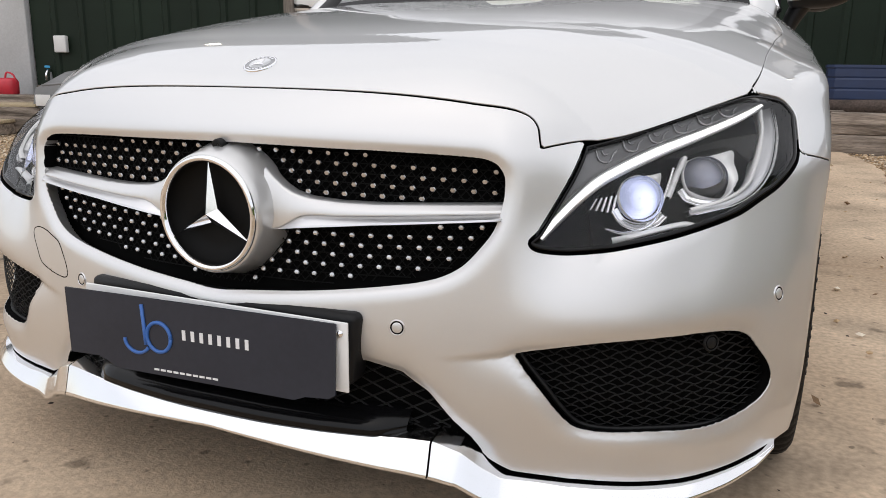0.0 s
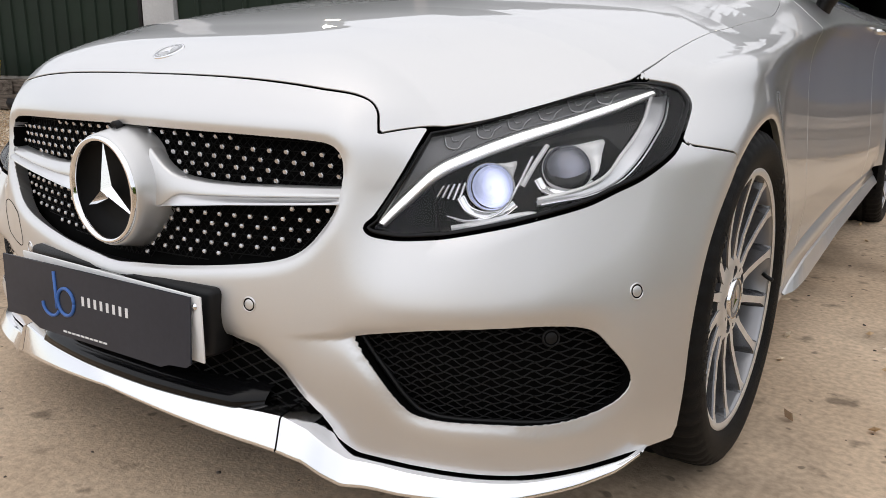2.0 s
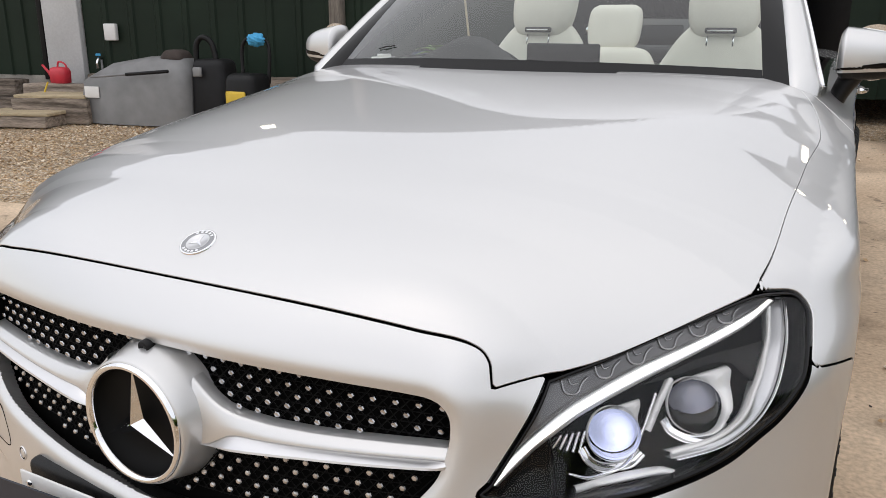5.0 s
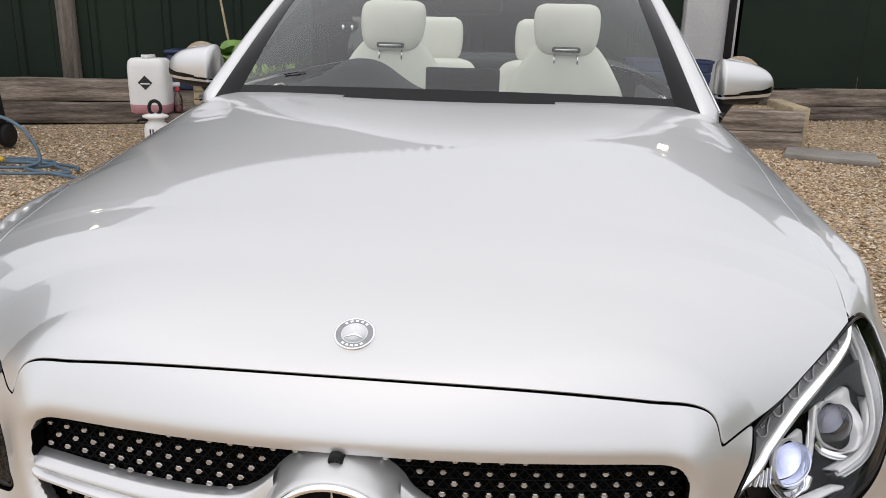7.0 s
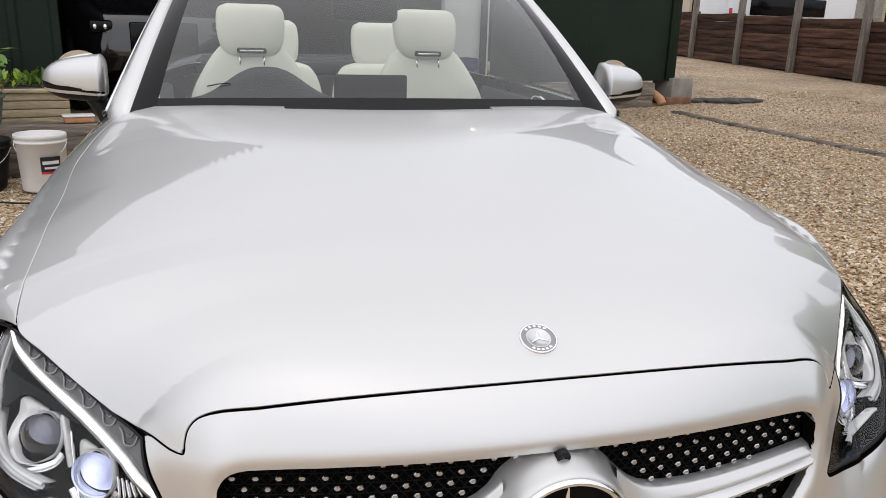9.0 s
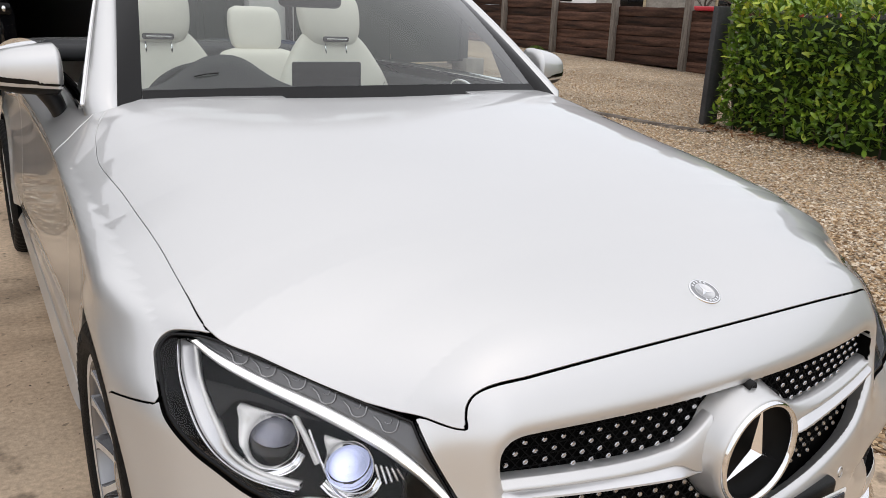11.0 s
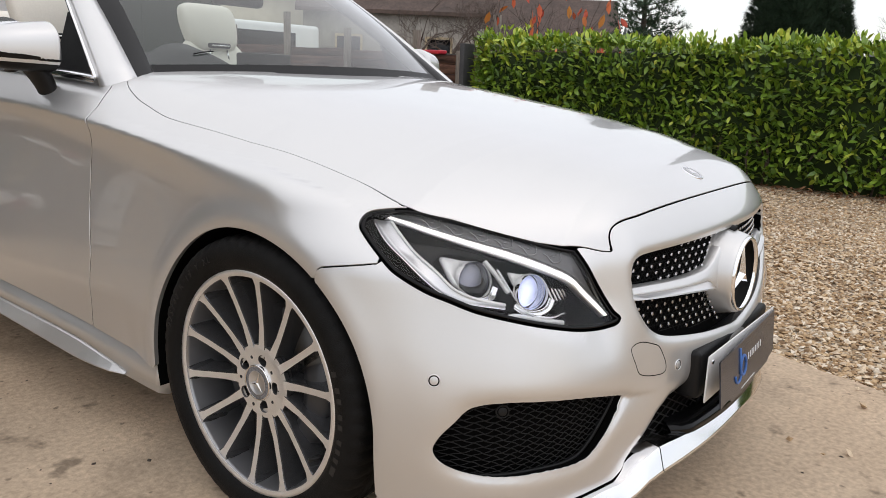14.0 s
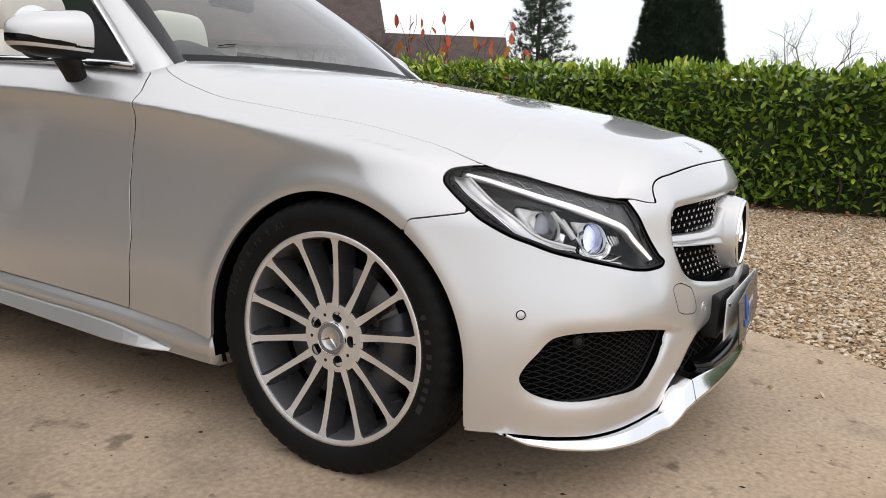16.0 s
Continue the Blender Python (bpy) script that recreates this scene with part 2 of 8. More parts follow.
def loft(sections, closed=False):
    """Skins rows of equal length."""
    m = len(sections[0])
    V = np.concatenate([np.asarray(s, float) for s in sections])
    F = []
    for i in range(len(sections) - 1):
        for j in range(m if closed else m - 1):
            k = (j + 1) % m
            F.append((i * m + j, i * m + k, (i + 1) * m + k, (i + 1) * m + j))
    return V, F


def join(*pieces):
    V, F, n = [], [], 0
    for v, f in pieces:
        V.append(np.asarray(v, float))
        F += [tuple(i + n for i in q) for q in f]
        n += len(v)
    return np.concatenate(V), F


def mirror(V, F):
    return np.asarray(V) * (-1, 1, 1), [tuple(reversed(f)) for f in F]


def smooth_path(points, steps=8):
    """A rounded way through points (Catmull-Rom)."""
    P = np.asarray(points, float)
    P = np.concatenate([[2 * P[0] - P[1]], P, [2 * P[-1] - P[-2]]])
    out = []
    for i in range(1, len(P) - 2):
        for t in np.linspace(0, 1, steps, endpoint=False):
            out.append(0.5 * (2 * P[i] + (P[i + 1] - P[i - 1]) * t + (2 * P[i - 1] - 5 * P[i] + 4 * P[i + 1] - P[i + 2]) * t**2
                              + (3 * P[i] - P[i - 1] - 3 * P[i + 1] + P[i + 2]) * t**3))
    out.append(P[-2])
    return np.array(out)


def outline(points, corners=(), steps=7):
    """A closed curve through points, rounded but at the numbered corners."""
    P = np.asarray(points, float)
    n = len(P)
    out = []
    for i in range(n):
        a, b = P[i], P[(i + 1) % n]
        d = b - a
        L = np.linalg.norm(d)

        def slope(j, seg):
            if j in corners:
                return seg
            v = P[(j + 1) % n] - P[j - 1]
            return v / (np.linalg.norm(v) + 1e-9) * L
        m0, m1 = slope(i, d), slope((i + 1) % n, d)
        for t in np.linspace(0, 1, steps, endpoint=False):
            out.append((2 * t**3 - 3 * t**2 + 1) * a + (t**3 - 2 * t**2 + t) * m0 + (-2 * t**3 + 3 * t**2) * b + (t**3 - t**2) * m1)
    return np.array(out)


def inside_distance(P, poly, reach=0.25):
    """Signed distance of 2D points to a closed outline: above zero inside."""
    out = np.full(len(P), -reach)
    lo, hi = poly.min(0) - reach, poly.max(0) + reach
    near = np.where(((P > lo) & (P < hi)).all(1))[0]
    A, B = poly, np.roll(poly, -1, 0)
    D = B - A
    DD = (D * D).sum(1) + 1e-12
    for c in range(0, len(near), 20000):
        idx = near[c:c + 20000]
        Q = P[idx]
        t = np.clip(((Q[:, None] - A) * D).sum(2) / DD, 0, 1)
        d = np.sqrt((((Q[:, None] - A) - t[..., None] * D)**2).sum(2)).min(1)
        up = (A[:, 1] > Q[:, 1, None]) != (B[:, 1] > Q[:, 1, None])
        xs = A[:, 0] + (Q[:, 1, None] - A[:, 1]) * D[:, 0] / np.where(np.abs(D[:, 1]) < 1e-9, 1e-9, D[:, 1])
        within = (up & (Q[:, 0, None] < xs)).sum(1) % 2 == 1
        out[idx] = np.where(within, d, -d)
    return np.clip(out, -reach, reach)


def clip(V, N, F, phi):
    """Keeps the part of a triangle mesh where phi is above zero, cut clean along its zero line."""
    pos = phi > 0
    k = pos[F].sum(1)
    full = F[k == 3]
    one, two = F[k == 1], F[k == 2]

    def lone(T, flag):
        a = np.argmax(flag, 1)
        r = np.arange(len(T))
        return np.stack([T[r, a], T[r, (a + 1) % 3], T[r, (a + 2) % 3]], 1)
    one = lone(one, pos[one]) if len(one) else one
    two = lone(two, ~pos[two]) if len(two) else two
    E = np.concatenate([one[:, [0, 1]], one[:, [0, 2]], two[:, [0, 1]], two[:, [0, 2]]]) if len(one) + len(two) else np.zeros((0, 2), int)
    key, inv = np.unique(np.sort(E, 1), axis=0, return_inverse=True)
    inv = inv.reshape(-1) + len(V)
    if len(key):
        a, b = phi[key[:, 0]], phi[key[:, 1]]
        t = (a / (a - b))[:, None]
        V = np.concatenate([V, V[key[:, 0]] * (1 - t) + V[key[:, 1]] * t])
        N = np.concatenate([N, N[key[:, 0]] * (1 - t) + N[key[:, 1]] * t])
    n1, n2 = len(one), len(two)
    e1a, e1b, e2a, e2b = inv[:n1], inv[n1:2 * n1], inv[2 * n1:2 * n1 + n2], inv[2 * n1 + n2:]
    parts = [full]
    if n1:
        parts.append(np.stack([one[:, 0], e1a, e1b], 1))
    if n2:
        parts += [np.stack([e2a, two[:, 1], two[:, 2]], 1), np.stack([e2a, two[:, 2], e2b], 1)]
    F = np.concatenate(parts)
    used, F = np.unique(F, return_inverse=True)
    return V[used], N[used], F.reshape(-1, 3)


def rimmed(V, N, F, depth, lean=0.0):
    """Folds every open edge of a sheet inwards by depth, so that panels have thickness."""
    E = np.concatenate([F[:, [0, 1]], F[:, [1, 2]], F[:, [2, 0]]])
    _, first, count = np.unique(np.sort(E, 1), axis=0, return_index=True, return_counts=True)
    B = E[first[count == 1]]
    ids, inv = np.unique(B, return_inverse=True)
    inv = inv.reshape(-1, 2)
    out = np.zeros((len(ids), 3))
    d = V[B[:, 1]] - V[B[:, 0]]
    o = np.cross(d, N[B[:, 0]])
    for c in (0, 1):
        np.add.at(out, inv[:, c], o)
    out /= np.linalg.norm(out, axis=1, keepdims=True) + 1e-9
    top_n = N[ids] * 0.55 + out * 0.85
    mid_n = N[ids] * 0.1 + out
    n0, n1, n2 = len(V), len(V) + len(ids), len(V) + 2 * len(ids)
    bend = V[ids] - N[ids] * 0.0015 + out * 0.0012
    V = np.concatenate([V, V[ids], bend, V[ids] - N[ids] * depth - out * lean])
    N = np.concatenate([N, top_n * 0.5 + N[ids] * 0.5, mid_n, mid_n])
    q = []
    for lo, hi in ((n0, n1), (n1, n2)):
        a, b, c, e = lo + inv[:, 0], lo + inv[:, 1], hi + inv[:, 1], hi + inv[:, 0]
        q += [np.stack([b, a, e], 1), np.stack([b, e, c], 1)]
    F = np.concatenate([F, *q])
    N = N / (np.linalg.norm(N, axis=1, keepdims=True) + 1e-9)
    return V, N, F

# ---- the car's outer form ----


def sstep(a, b, x):
    t = np.clip((x - a) / (b - a), 0, 1)
    return t * t * (3 - 2 * t)
def smax(a, b, k):
    h = np.clip(0.5 + 0.5 * (a - b) / k, 0, 1)
    return b + (a - b) * h + k * h * (1 - h)
def spline(xs, ys, x):
    xs = np.asarray(xs, float); ys = np.asarray(ys, float)
    m = np.gradient(ys, xs)
    i = np.clip(np.searchsorted(xs, x) - 1, 0, len(xs) - 2)
    h = xs[i + 1] - xs[i]; t = (x - xs[i]) / h
    t = np.clip(t, -0.5, 1.5)
    lo, hi = t < 0, t > 1
    c = (2*t**3-3*t**2+1)*ys[i] + (t**3-2*t**2+t)*h*m[i] + (-2*t**3+3*t**2)*ys[i+1] + (t**3-t**2)*h*m[i+1]
    c = np.where(lo, ys[0] + (x - xs[0]) * m[0], c)
    return np.where(hi, ys[-1] + (x - xs[-1]) * m[-1], c)
# centre line of the bonnet, and how far its edge lies lower
TOP_Y = (-.73, -.665, -.605, -.42, -.16, .15, .45, .70, 1.2, 3.4)
TOP_Z = (.712, .752, .784, .840, .892, .938, .976, .998, 1.0, 1.0)
DROP_Y = (-.64, -.56, -.46, -.395, -.33, -.2, 0, .20, .40, .50, .60, .8, 1.2, 3.4)
DROP_Z = (.150, .152, .130, .120, .110, .096, .090, .086, .078, .068, .052, .032, .02, .02)
# where the bonnet's side edge lies, and how late its surface bends down to it
EDGE_Y = (-.64, -.56, -.464, -.395, -.332, -.235, .0, .4, 3.4)
EDGE_X = (.560, .592, .664, .720, .762, .778, .785, .795, .78)
BEND_Y = (-.62, -.45, -.25, .1, 3.4)
BEND_P = (6.5, 4.5, 3.6, 3.7, 3.9)
CREASE_Y = (-.3, .1, .46, .65, .94, 1.3, 2.6, 3.4)
CREASE_Z = (.77, .80, .836, .853, .876, .893, .91, .91)
WIDE_Y = (-.5, 0, .45, .9, 1.6, 2.4, 2.84, 3.3, 3.9)
WIDE_X = (.892, .899, .884, .870, .872, .888, .898, .885, .80)
# how steeply the shoulder above the side crease leans in
SHOULDER_Y = (-.45, -.2, .0, .12, .3, .5, .7, 3.5)
SHOULDER_LEAN = (.8, 1.3, 2.0, 2.1, 1.6, 1.25, 1.15, 1.15)
def pos(q, k=.02):
    """The part above zero, with a rounded knee."""
    return (q + np.sqrt(q * q + k * k)) / 2
def nose_form(X, z):
    # plan of the nose, fuller towards the corners
    f = -.765 + .300 * X**2 + .335 * X**8 - .038 * sstep(.42, .72, X) * (1 - sstep(.74, .93, X))
    lean = .11 + .28 * sstep(.50, .85, X)
    f = f + lean * pos(z - .40, .06) + .25 * pos(.30 - z, .03) * sstep(.3, .6, X)
    f = f + .45 * pos(z - .655, .02) + .08 * sstep(.62, .74, z) * sstep(.66, .82, X)
    # the lamps' inner tips lie behind the radiator frame
    ledge = .042 * sstep(.450, .560, X) * (1 - .75 * sstep(.54, .69, X))
    return f + ledge * sstep(.42, .59, z) * (1 - .8 * sstep(.67, .74, z))
def flank_form(y, z):
    zc = spline(CREASE_Y, CREASE_Z, y); w = spline(WIDE_Y, WIDE_X, y)
    up = z - zc
    amp = sstep(-.10, .42, y)
    u2 = pos(up, .005)
    s = w - np.interp(y, SHOULDER_Y, SHOULDER_LEAN) * u2
    s = s - .052 * amp * (1 - np.exp(-pos(-up, .008) / .085)) * np.clip((z - .40) / .45, 0, 1)**1.3
    s = s + .010 * np.exp(-((np.hypot(y - .012, z - .305) - .385) / .035)**2) + .010 * np.exp(-((np.hypot(y - 2.84, z - .31) - .392) / .035)**2)
    s = s - .12 * pos(.42 - z, .03) * sstep(.42, .55, y) * sstep(2.45, 2.35, y) - .10 * pos(.26 - z)
    return s
def bonnet_form(X, y):
    u = np.minimum(X / np.interp(y, EDGE_Y, EDGE_X), 1.07)
    return spline(TOP_Y, TOP_Z, y) - np.interp(y, DROP_Y, DROP_Z) * u**np.interp(y, BEND_Y, BEND_P)
def body(x, y, z):
    X = np.abs(x)
    a = X - flank_form(y, z)
    b = nose_form(X, z) - y
    c = (z - bonnet_form(X, y)) * .9
    return smax(smax(a, b, .06), c, .035 + .025 * sstep(-.35, .3, y) )
def body_normal(x, y, z, e=1e-3):
    n = np.stack([body(x+e,y,z)-body(x-e,y,z), body(x,y+e,z)-body(x,y-e,z), body(x,y,z+e)-body(x,y,z-e)], -1)
    return n / np.linalg.norm(n, axis=-1, keepdims=True)


def cast(P, d, off=0.0, reach=1.2):
    """Moves points along d until they meet the form, sunk in by off."""
    P = np.asarray(P, float)
    d = np.broadcast_to(np.asarray(d, float), P.shape)
    lo, hi = np.zeros(len(P)), np.full(len(P), reach)
    s = np.linspace(0, reach, 90)
    vals = np.stack([body(*(P + d * k).T) + off for k in s], 1)
    hit = np.argmax(vals <= 0, 1)
    hit = np.where((vals <= 0).any(1), hit, np.argmin(vals, 1))
    lo, hi = s[np.maximum(hit - 1, 0)], s[hit]
    for _ in range(14):
        mid = (lo + hi) / 2
        out = body(*(P + d * mid[:, None]).T) + off > 0
        lo, hi = np.where(out, mid, lo), np.where(out, hi, mid)
    return P + d * ((lo + hi) / 2)[:, None]


def on_front(xz, off=0.0):
    xz = np.asarray(xz, float)
    return cast(np.stack([xz[:, 0], np.full(len(xz), -1.0), xz[:, 1]], 1), (0, 1, 0), off)


def on_side(yz, off=0.0, s=1):
    yz = np.asarray(yz, float)
    return cast(np.stack([np.full(len(yz), 1.1 * s), yz[:, 0], yz[:, 1]], 1), (-s, 0, 0), off)


LAMP_E1, LAMP_E2, LAMP_D = np.array((0.8064, 0.5914, 0)), np.array((-0.2186, 0.2981, 0.9292)), np.array((0.5495, -0.7493, 0.3696))


def on_lamp(ab, off=0.0):
    """Points given in the lamp's own slanting view, laid on the form."""
    ab = np.asarray(ab, float)
    return cast(ab[:, :1] * LAMP_E1 + ab[:, 1:2] * LAMP_E2 + LAMP_D * 1.05, -LAMP_D, off)


# the sheet: rays from a spine, over the nose and along the flanks
PHI = np.radians(np.linspace(-52, 232, 561))
rows_o, rows_d = [], []
for a in np.linspace(88.5, 0.8, 168):
    ca, sa = math.cos(radians(a)), math.sin(radians(a))
    wide = min(1.0, max(0.0, (a - 8) / 22))
    fan = np.pi / 2 + (PHI - np.pi / 2) * (1 + wide * (180 / 142 - 1))
    rows_o.append(np.tile((0, -0.15, 0.50), (len(PHI), 1)))
    rows_d.append(np.stack([ca * np.cos(fan), np.full(len(PHI), -sa), ca * np.sin(fan)], 1))
for yy in np.concatenate([np.linspace(-0.15, 0.95, 130), np.linspace(0.965, 3.75, 120)]):
    rows_o.append(np.tile((0, yy, 0.50), (len(PHI), 1)))
    rows_d.append(np.stack([np.cos(PHI), np.zeros(len(PHI)), np.sin(PHI)], 1))
ray_o, ray_d = np.concatenate(rows_o), np.concatenate(rows_d)
lo_s, hi_s = np.full(len(ray_o), 0.05), np.full(len(ray_o), 1.7)
for _ in range(24):
    mid_s = (lo_s + hi_s) / 2
    inner = body(*(ray_o + ray_d * mid_s[:, None]).T) < 0
    lo_s, hi_s = np.where(inner, mid_s, lo_s), np.where(inner, hi_s, mid_s)
SHELL_V = ray_o + ray_d * lo_s[:, None]
SHELL_N = body_normal(*SHELL_V.T)
nr, nc = len(rows_o), len(PHI)
gi = np.arange(nr * nc).reshape(nr, nc)
full_turn = np.linspace(88.5, 0.8, 168) >= 30
for i in np.where(full_turn)[0]:
    gi[i, -1] = gi[i, 0]
qa, qb, qc, qd = gi[:-1, :-1].ravel(), gi[:-1, 1:].ravel(), gi[1:, 1:].ravel(), gi[1:, :-1].ravel()
SHELL_F = np.concatenate([np.stack([qa, qb, qc], 1), np.stack([qa, qc, qd], 1)])
tri_n = np.cross(SHELL_V[SHELL_F[:, 1]] - SHELL_V[SHELL_F[:, 0]], SHELL_V[SHELL_F[:, 2]] - SHELL_V[SHELL_F[:, 0]])
if (tri_n * SHELL_N[SHELL_F[:, 0]]).sum() < 0:
    SHELL_F = SHELL_F[:, ::-1].copy()

# outlines, for the half with x above zero
HOOD_3D = np.array([
    (0, -.669, .750), (.21, -.664, .747), (.40, -.648, .737), (.455, -.632, .727), (.483, -.616, .707), (.496, -.608, .684), (.501, -.609, .664), (.505, -.610, .645),
    (.551, -.576, .668), (.607, -.527, .687), (.664, -.464, .709), (.720, -.395, .729), (.767, -.332, .745),
    (.780, -.235, .779), (.784, -.07, .812), (.789, .06, .831), (.793, .2, .853), (.805, .394, .884), (.795, .50, .906), (.779, .585, .929), (.742, .685, .955), (.70, .722, .967),
    (.524, .65, .976), (.25, .585, .985), (0, .565, .988)])
hood_right = np.stack([HOOD_3D[:, 0], HOOD_3D[:, 1] + HOOD_3D[:, 2]], 1)
HOOD = outline(np.concatenate([hood_right, hood_right[-2:0:-1] * (-1, 1)]), corners=(7, 12, 34, 39))
LAMP_AB = np.array([(.012, .187), (.040, .174), (.104, .169), (.165, .174), (.232, .186), (.326, .213), (.380, .239), (.422, .261), (.472, .300), (.491, .328), (.515, .376),
                    (.522, .402), (.506, .424), (.474, .429), (.425, .426), (.357, .407), (.261, .378), (.178, .350), (.106, .330), (.069, .266), (.027, .204)])
LAMP = outline(LAMP_AB, corners=(18,))
GRILLE_R = np.array([(.171, .666), (.312, .663), (.421, .658), (.447, .651), (.463, .635), (.467, .613), (.465, .589), (.456, .557), (.437, .527), (.410, .496), (.373, .476),
                     (.312, .462), (.179, .443), (.06, .432)])
GRILLE = outline(np.concatenate([[(0, .668)], GRILLE_R, [(0, .427)], GRILLE_R[::-1] * (-1, 1)]))
INTAKE = outline([(.489, .368), (.515, .376), (.62, .397), (.723, .407), (.775, .407), (.810, .396), (.829, .367), (.845, .335), (.850, .306), (.838, .279), (.808, .258), (.767, .250),
                  (.69, .251), (.615, .249), (.580, .256), (.556, .280), (.535, .309), (.508, .342)], corners=(0,))
OPENING_R = np.array([(.268, .338), (.324, .326), (.368, .295), (.402, .252), (.431, .222), (.446, .200), (.45, .10)])
OPENING = np.concatenate([OPENING_R, OPENING_R[::-1] * (-1, 1)])
COCKPIT = outline([(0, .60), (.50, .69), (.66, .78), (.72, .95), (.742, 1.3), (.745, 1.9), (.72, 2.4), (.60, 2.75), (0, 2.85), (-.60, 2.75), (-.72, 2.4), (-.745, 1.9), (-.742, 1.3), (-.72, .95),
                   (-.66, .78), (-.50, .69)])
DOOR_Z = (.27, .361, .491, .629, .737, .829, .888, .935, .97)
DOOR_Y = (.738, .716, .701, .716, .707, .677, .678, .712, .76)
DOOR_REAR_Z = (.27, .45, .65, .85, .97)
DOOR_REAR_Y = (1.98, 2.05, 2.08, 2.09, 2.09)
BASE_X = (.0, .43, .45, .489, .57, .65, .727, .80, .84, .95)
BASE_Z = (.222, .220, .191, .173, .167, .168, .169, .176, .183, .188)

SX = np.abs(SHELL_V[:, 0])
SY, SZ = SHELL_V[:, 1], SHELL_V[:, 2]
lamp_2d = np.stack([SX * LAMP_E1[0] + SY * LAMP_E1[1], SX * LAMP_E2[0] + SY * LAMP_E2[1] + SZ * LAMP_E2[2]], 1)
forward = (SY < -0.1) & (SX > 0.3)
in_hood = np.where((SZ > 0.6) & (SY < 1.0), inside_distance(np.stack([SHELL_V[:, 0], SY + SZ], 1), HOOD), -0.25)
in_lamp = np.where(forward & (SZ > 0.4), inside_distance(lamp_2d, LAMP), -0.25)
in_grille = np.where(SY < -0.4, inside_distance(SHELL_V[:, [0, 2]], GRILLE), -0.25)
in_intake = np.where(SY < -0.3, inside_distance(np.stack([SX, SZ], 1), INTAKE), -0.25)
in_opening = np.where(SY < -0.4, inside_distance(SHELL_V[:, [0, 2]], OPENING), -0.25)
in_cockpit = np.where(SZ > 0.7, inside_distance(SHELL_V[:, :2], COCKPIT), -0.25)
in_arch = np.where(SX > 0.5, np.maximum(0.368 - np.hypot(SY - 0.012, SZ - 0.305), 0.374 - np.hypot(SY - 2.84, SZ - 0.31)), -0.25)
in_arch = np.maximum(in_arch, np.where((SX > .5) & (SZ < .31), np.maximum(.368 - np.abs(SY - .012), .374 - np.abs(SY - 2.84)), -.25))
seam = .648 - .17 * (SY + .308) - 2.2 * np.maximum(SY + .215, 0) + 50 * np.maximum(-.325 - SY, 0)
behind_door = SY - np.interp(SZ, DOOR_Z, DOOR_Y)
behind_rear = SY - np.interp(SZ, DOOR_REAR_Z, DOOR_REAR_Y)
above_base = SZ - np.interp(SX, BASE_X, BASE_Z)
sill_line = np.interp(SY, (.38, .57, .8, 1.06, 1.34, 2.3), (.262, .270, .287, .299, .313, .332))
above_sill = np.where(SY > 0.2, SZ - sill_line, above_base)


# the edges of the side intakes, the lower opening and the grille roll inwards
dip = .012 * np.exp(-np.clip(-in_intake, 0, 1) / .010) * (in_intake > -.2) * (SY < -.3)
fold = np.interp(SX, (.36, .43, .489, .515), (.352, .359, .368, .376)) - SZ
dip = dip + .010 * np.where(fold > 0, np.exp(-np.clip(fold, 0, 1) / .030), np.exp(-np.clip(-fold, 0, 1) / .003)) * sstep(.37, .485, SX) * (SX < .60) * (SY < -.3) * (in_intake < 0) * (1 - sstep(.50, .56, SX))
dip = dip * (1 - sstep(.80, .86, SX) * .7)
dip = dip + .012 * np.exp(-np.clip(-in_grille, 0, 1) / .007) * (in_grille > -.1) * (SY < -.45) + .016 * np.exp(-np.clip(-in_opening, 0, 1) / .018) * (in_opening > -.2) * (SY < -.45)
SHELL_B = SHELL_V - SHELL_N * dip[:, None]
fn = np.cross(SHELL_B[SHELL_F[:, 1]] - SHELL_B[SHELL_F[:, 0]], SHELL_B[SHELL_F[:, 2]] - SHELL_B[SHELL_F[:, 0]])
acc = np.zeros_like(SHELL_B)
for c in range(3):
    np.add.at(acc, SHELL_F[:, c], fn)
acc /= np.linalg.norm(acc, axis=1, keepdims=True) + 1e-12
mixing = np.clip(dip / .0006, 0, 1)[:, None]
SHELL_BN = acc * mixing + SHELL_N * (1 - mixing)
SHELL_BN /= np.linalg.norm(SHELL_BN, axis=1, keepdims=True)


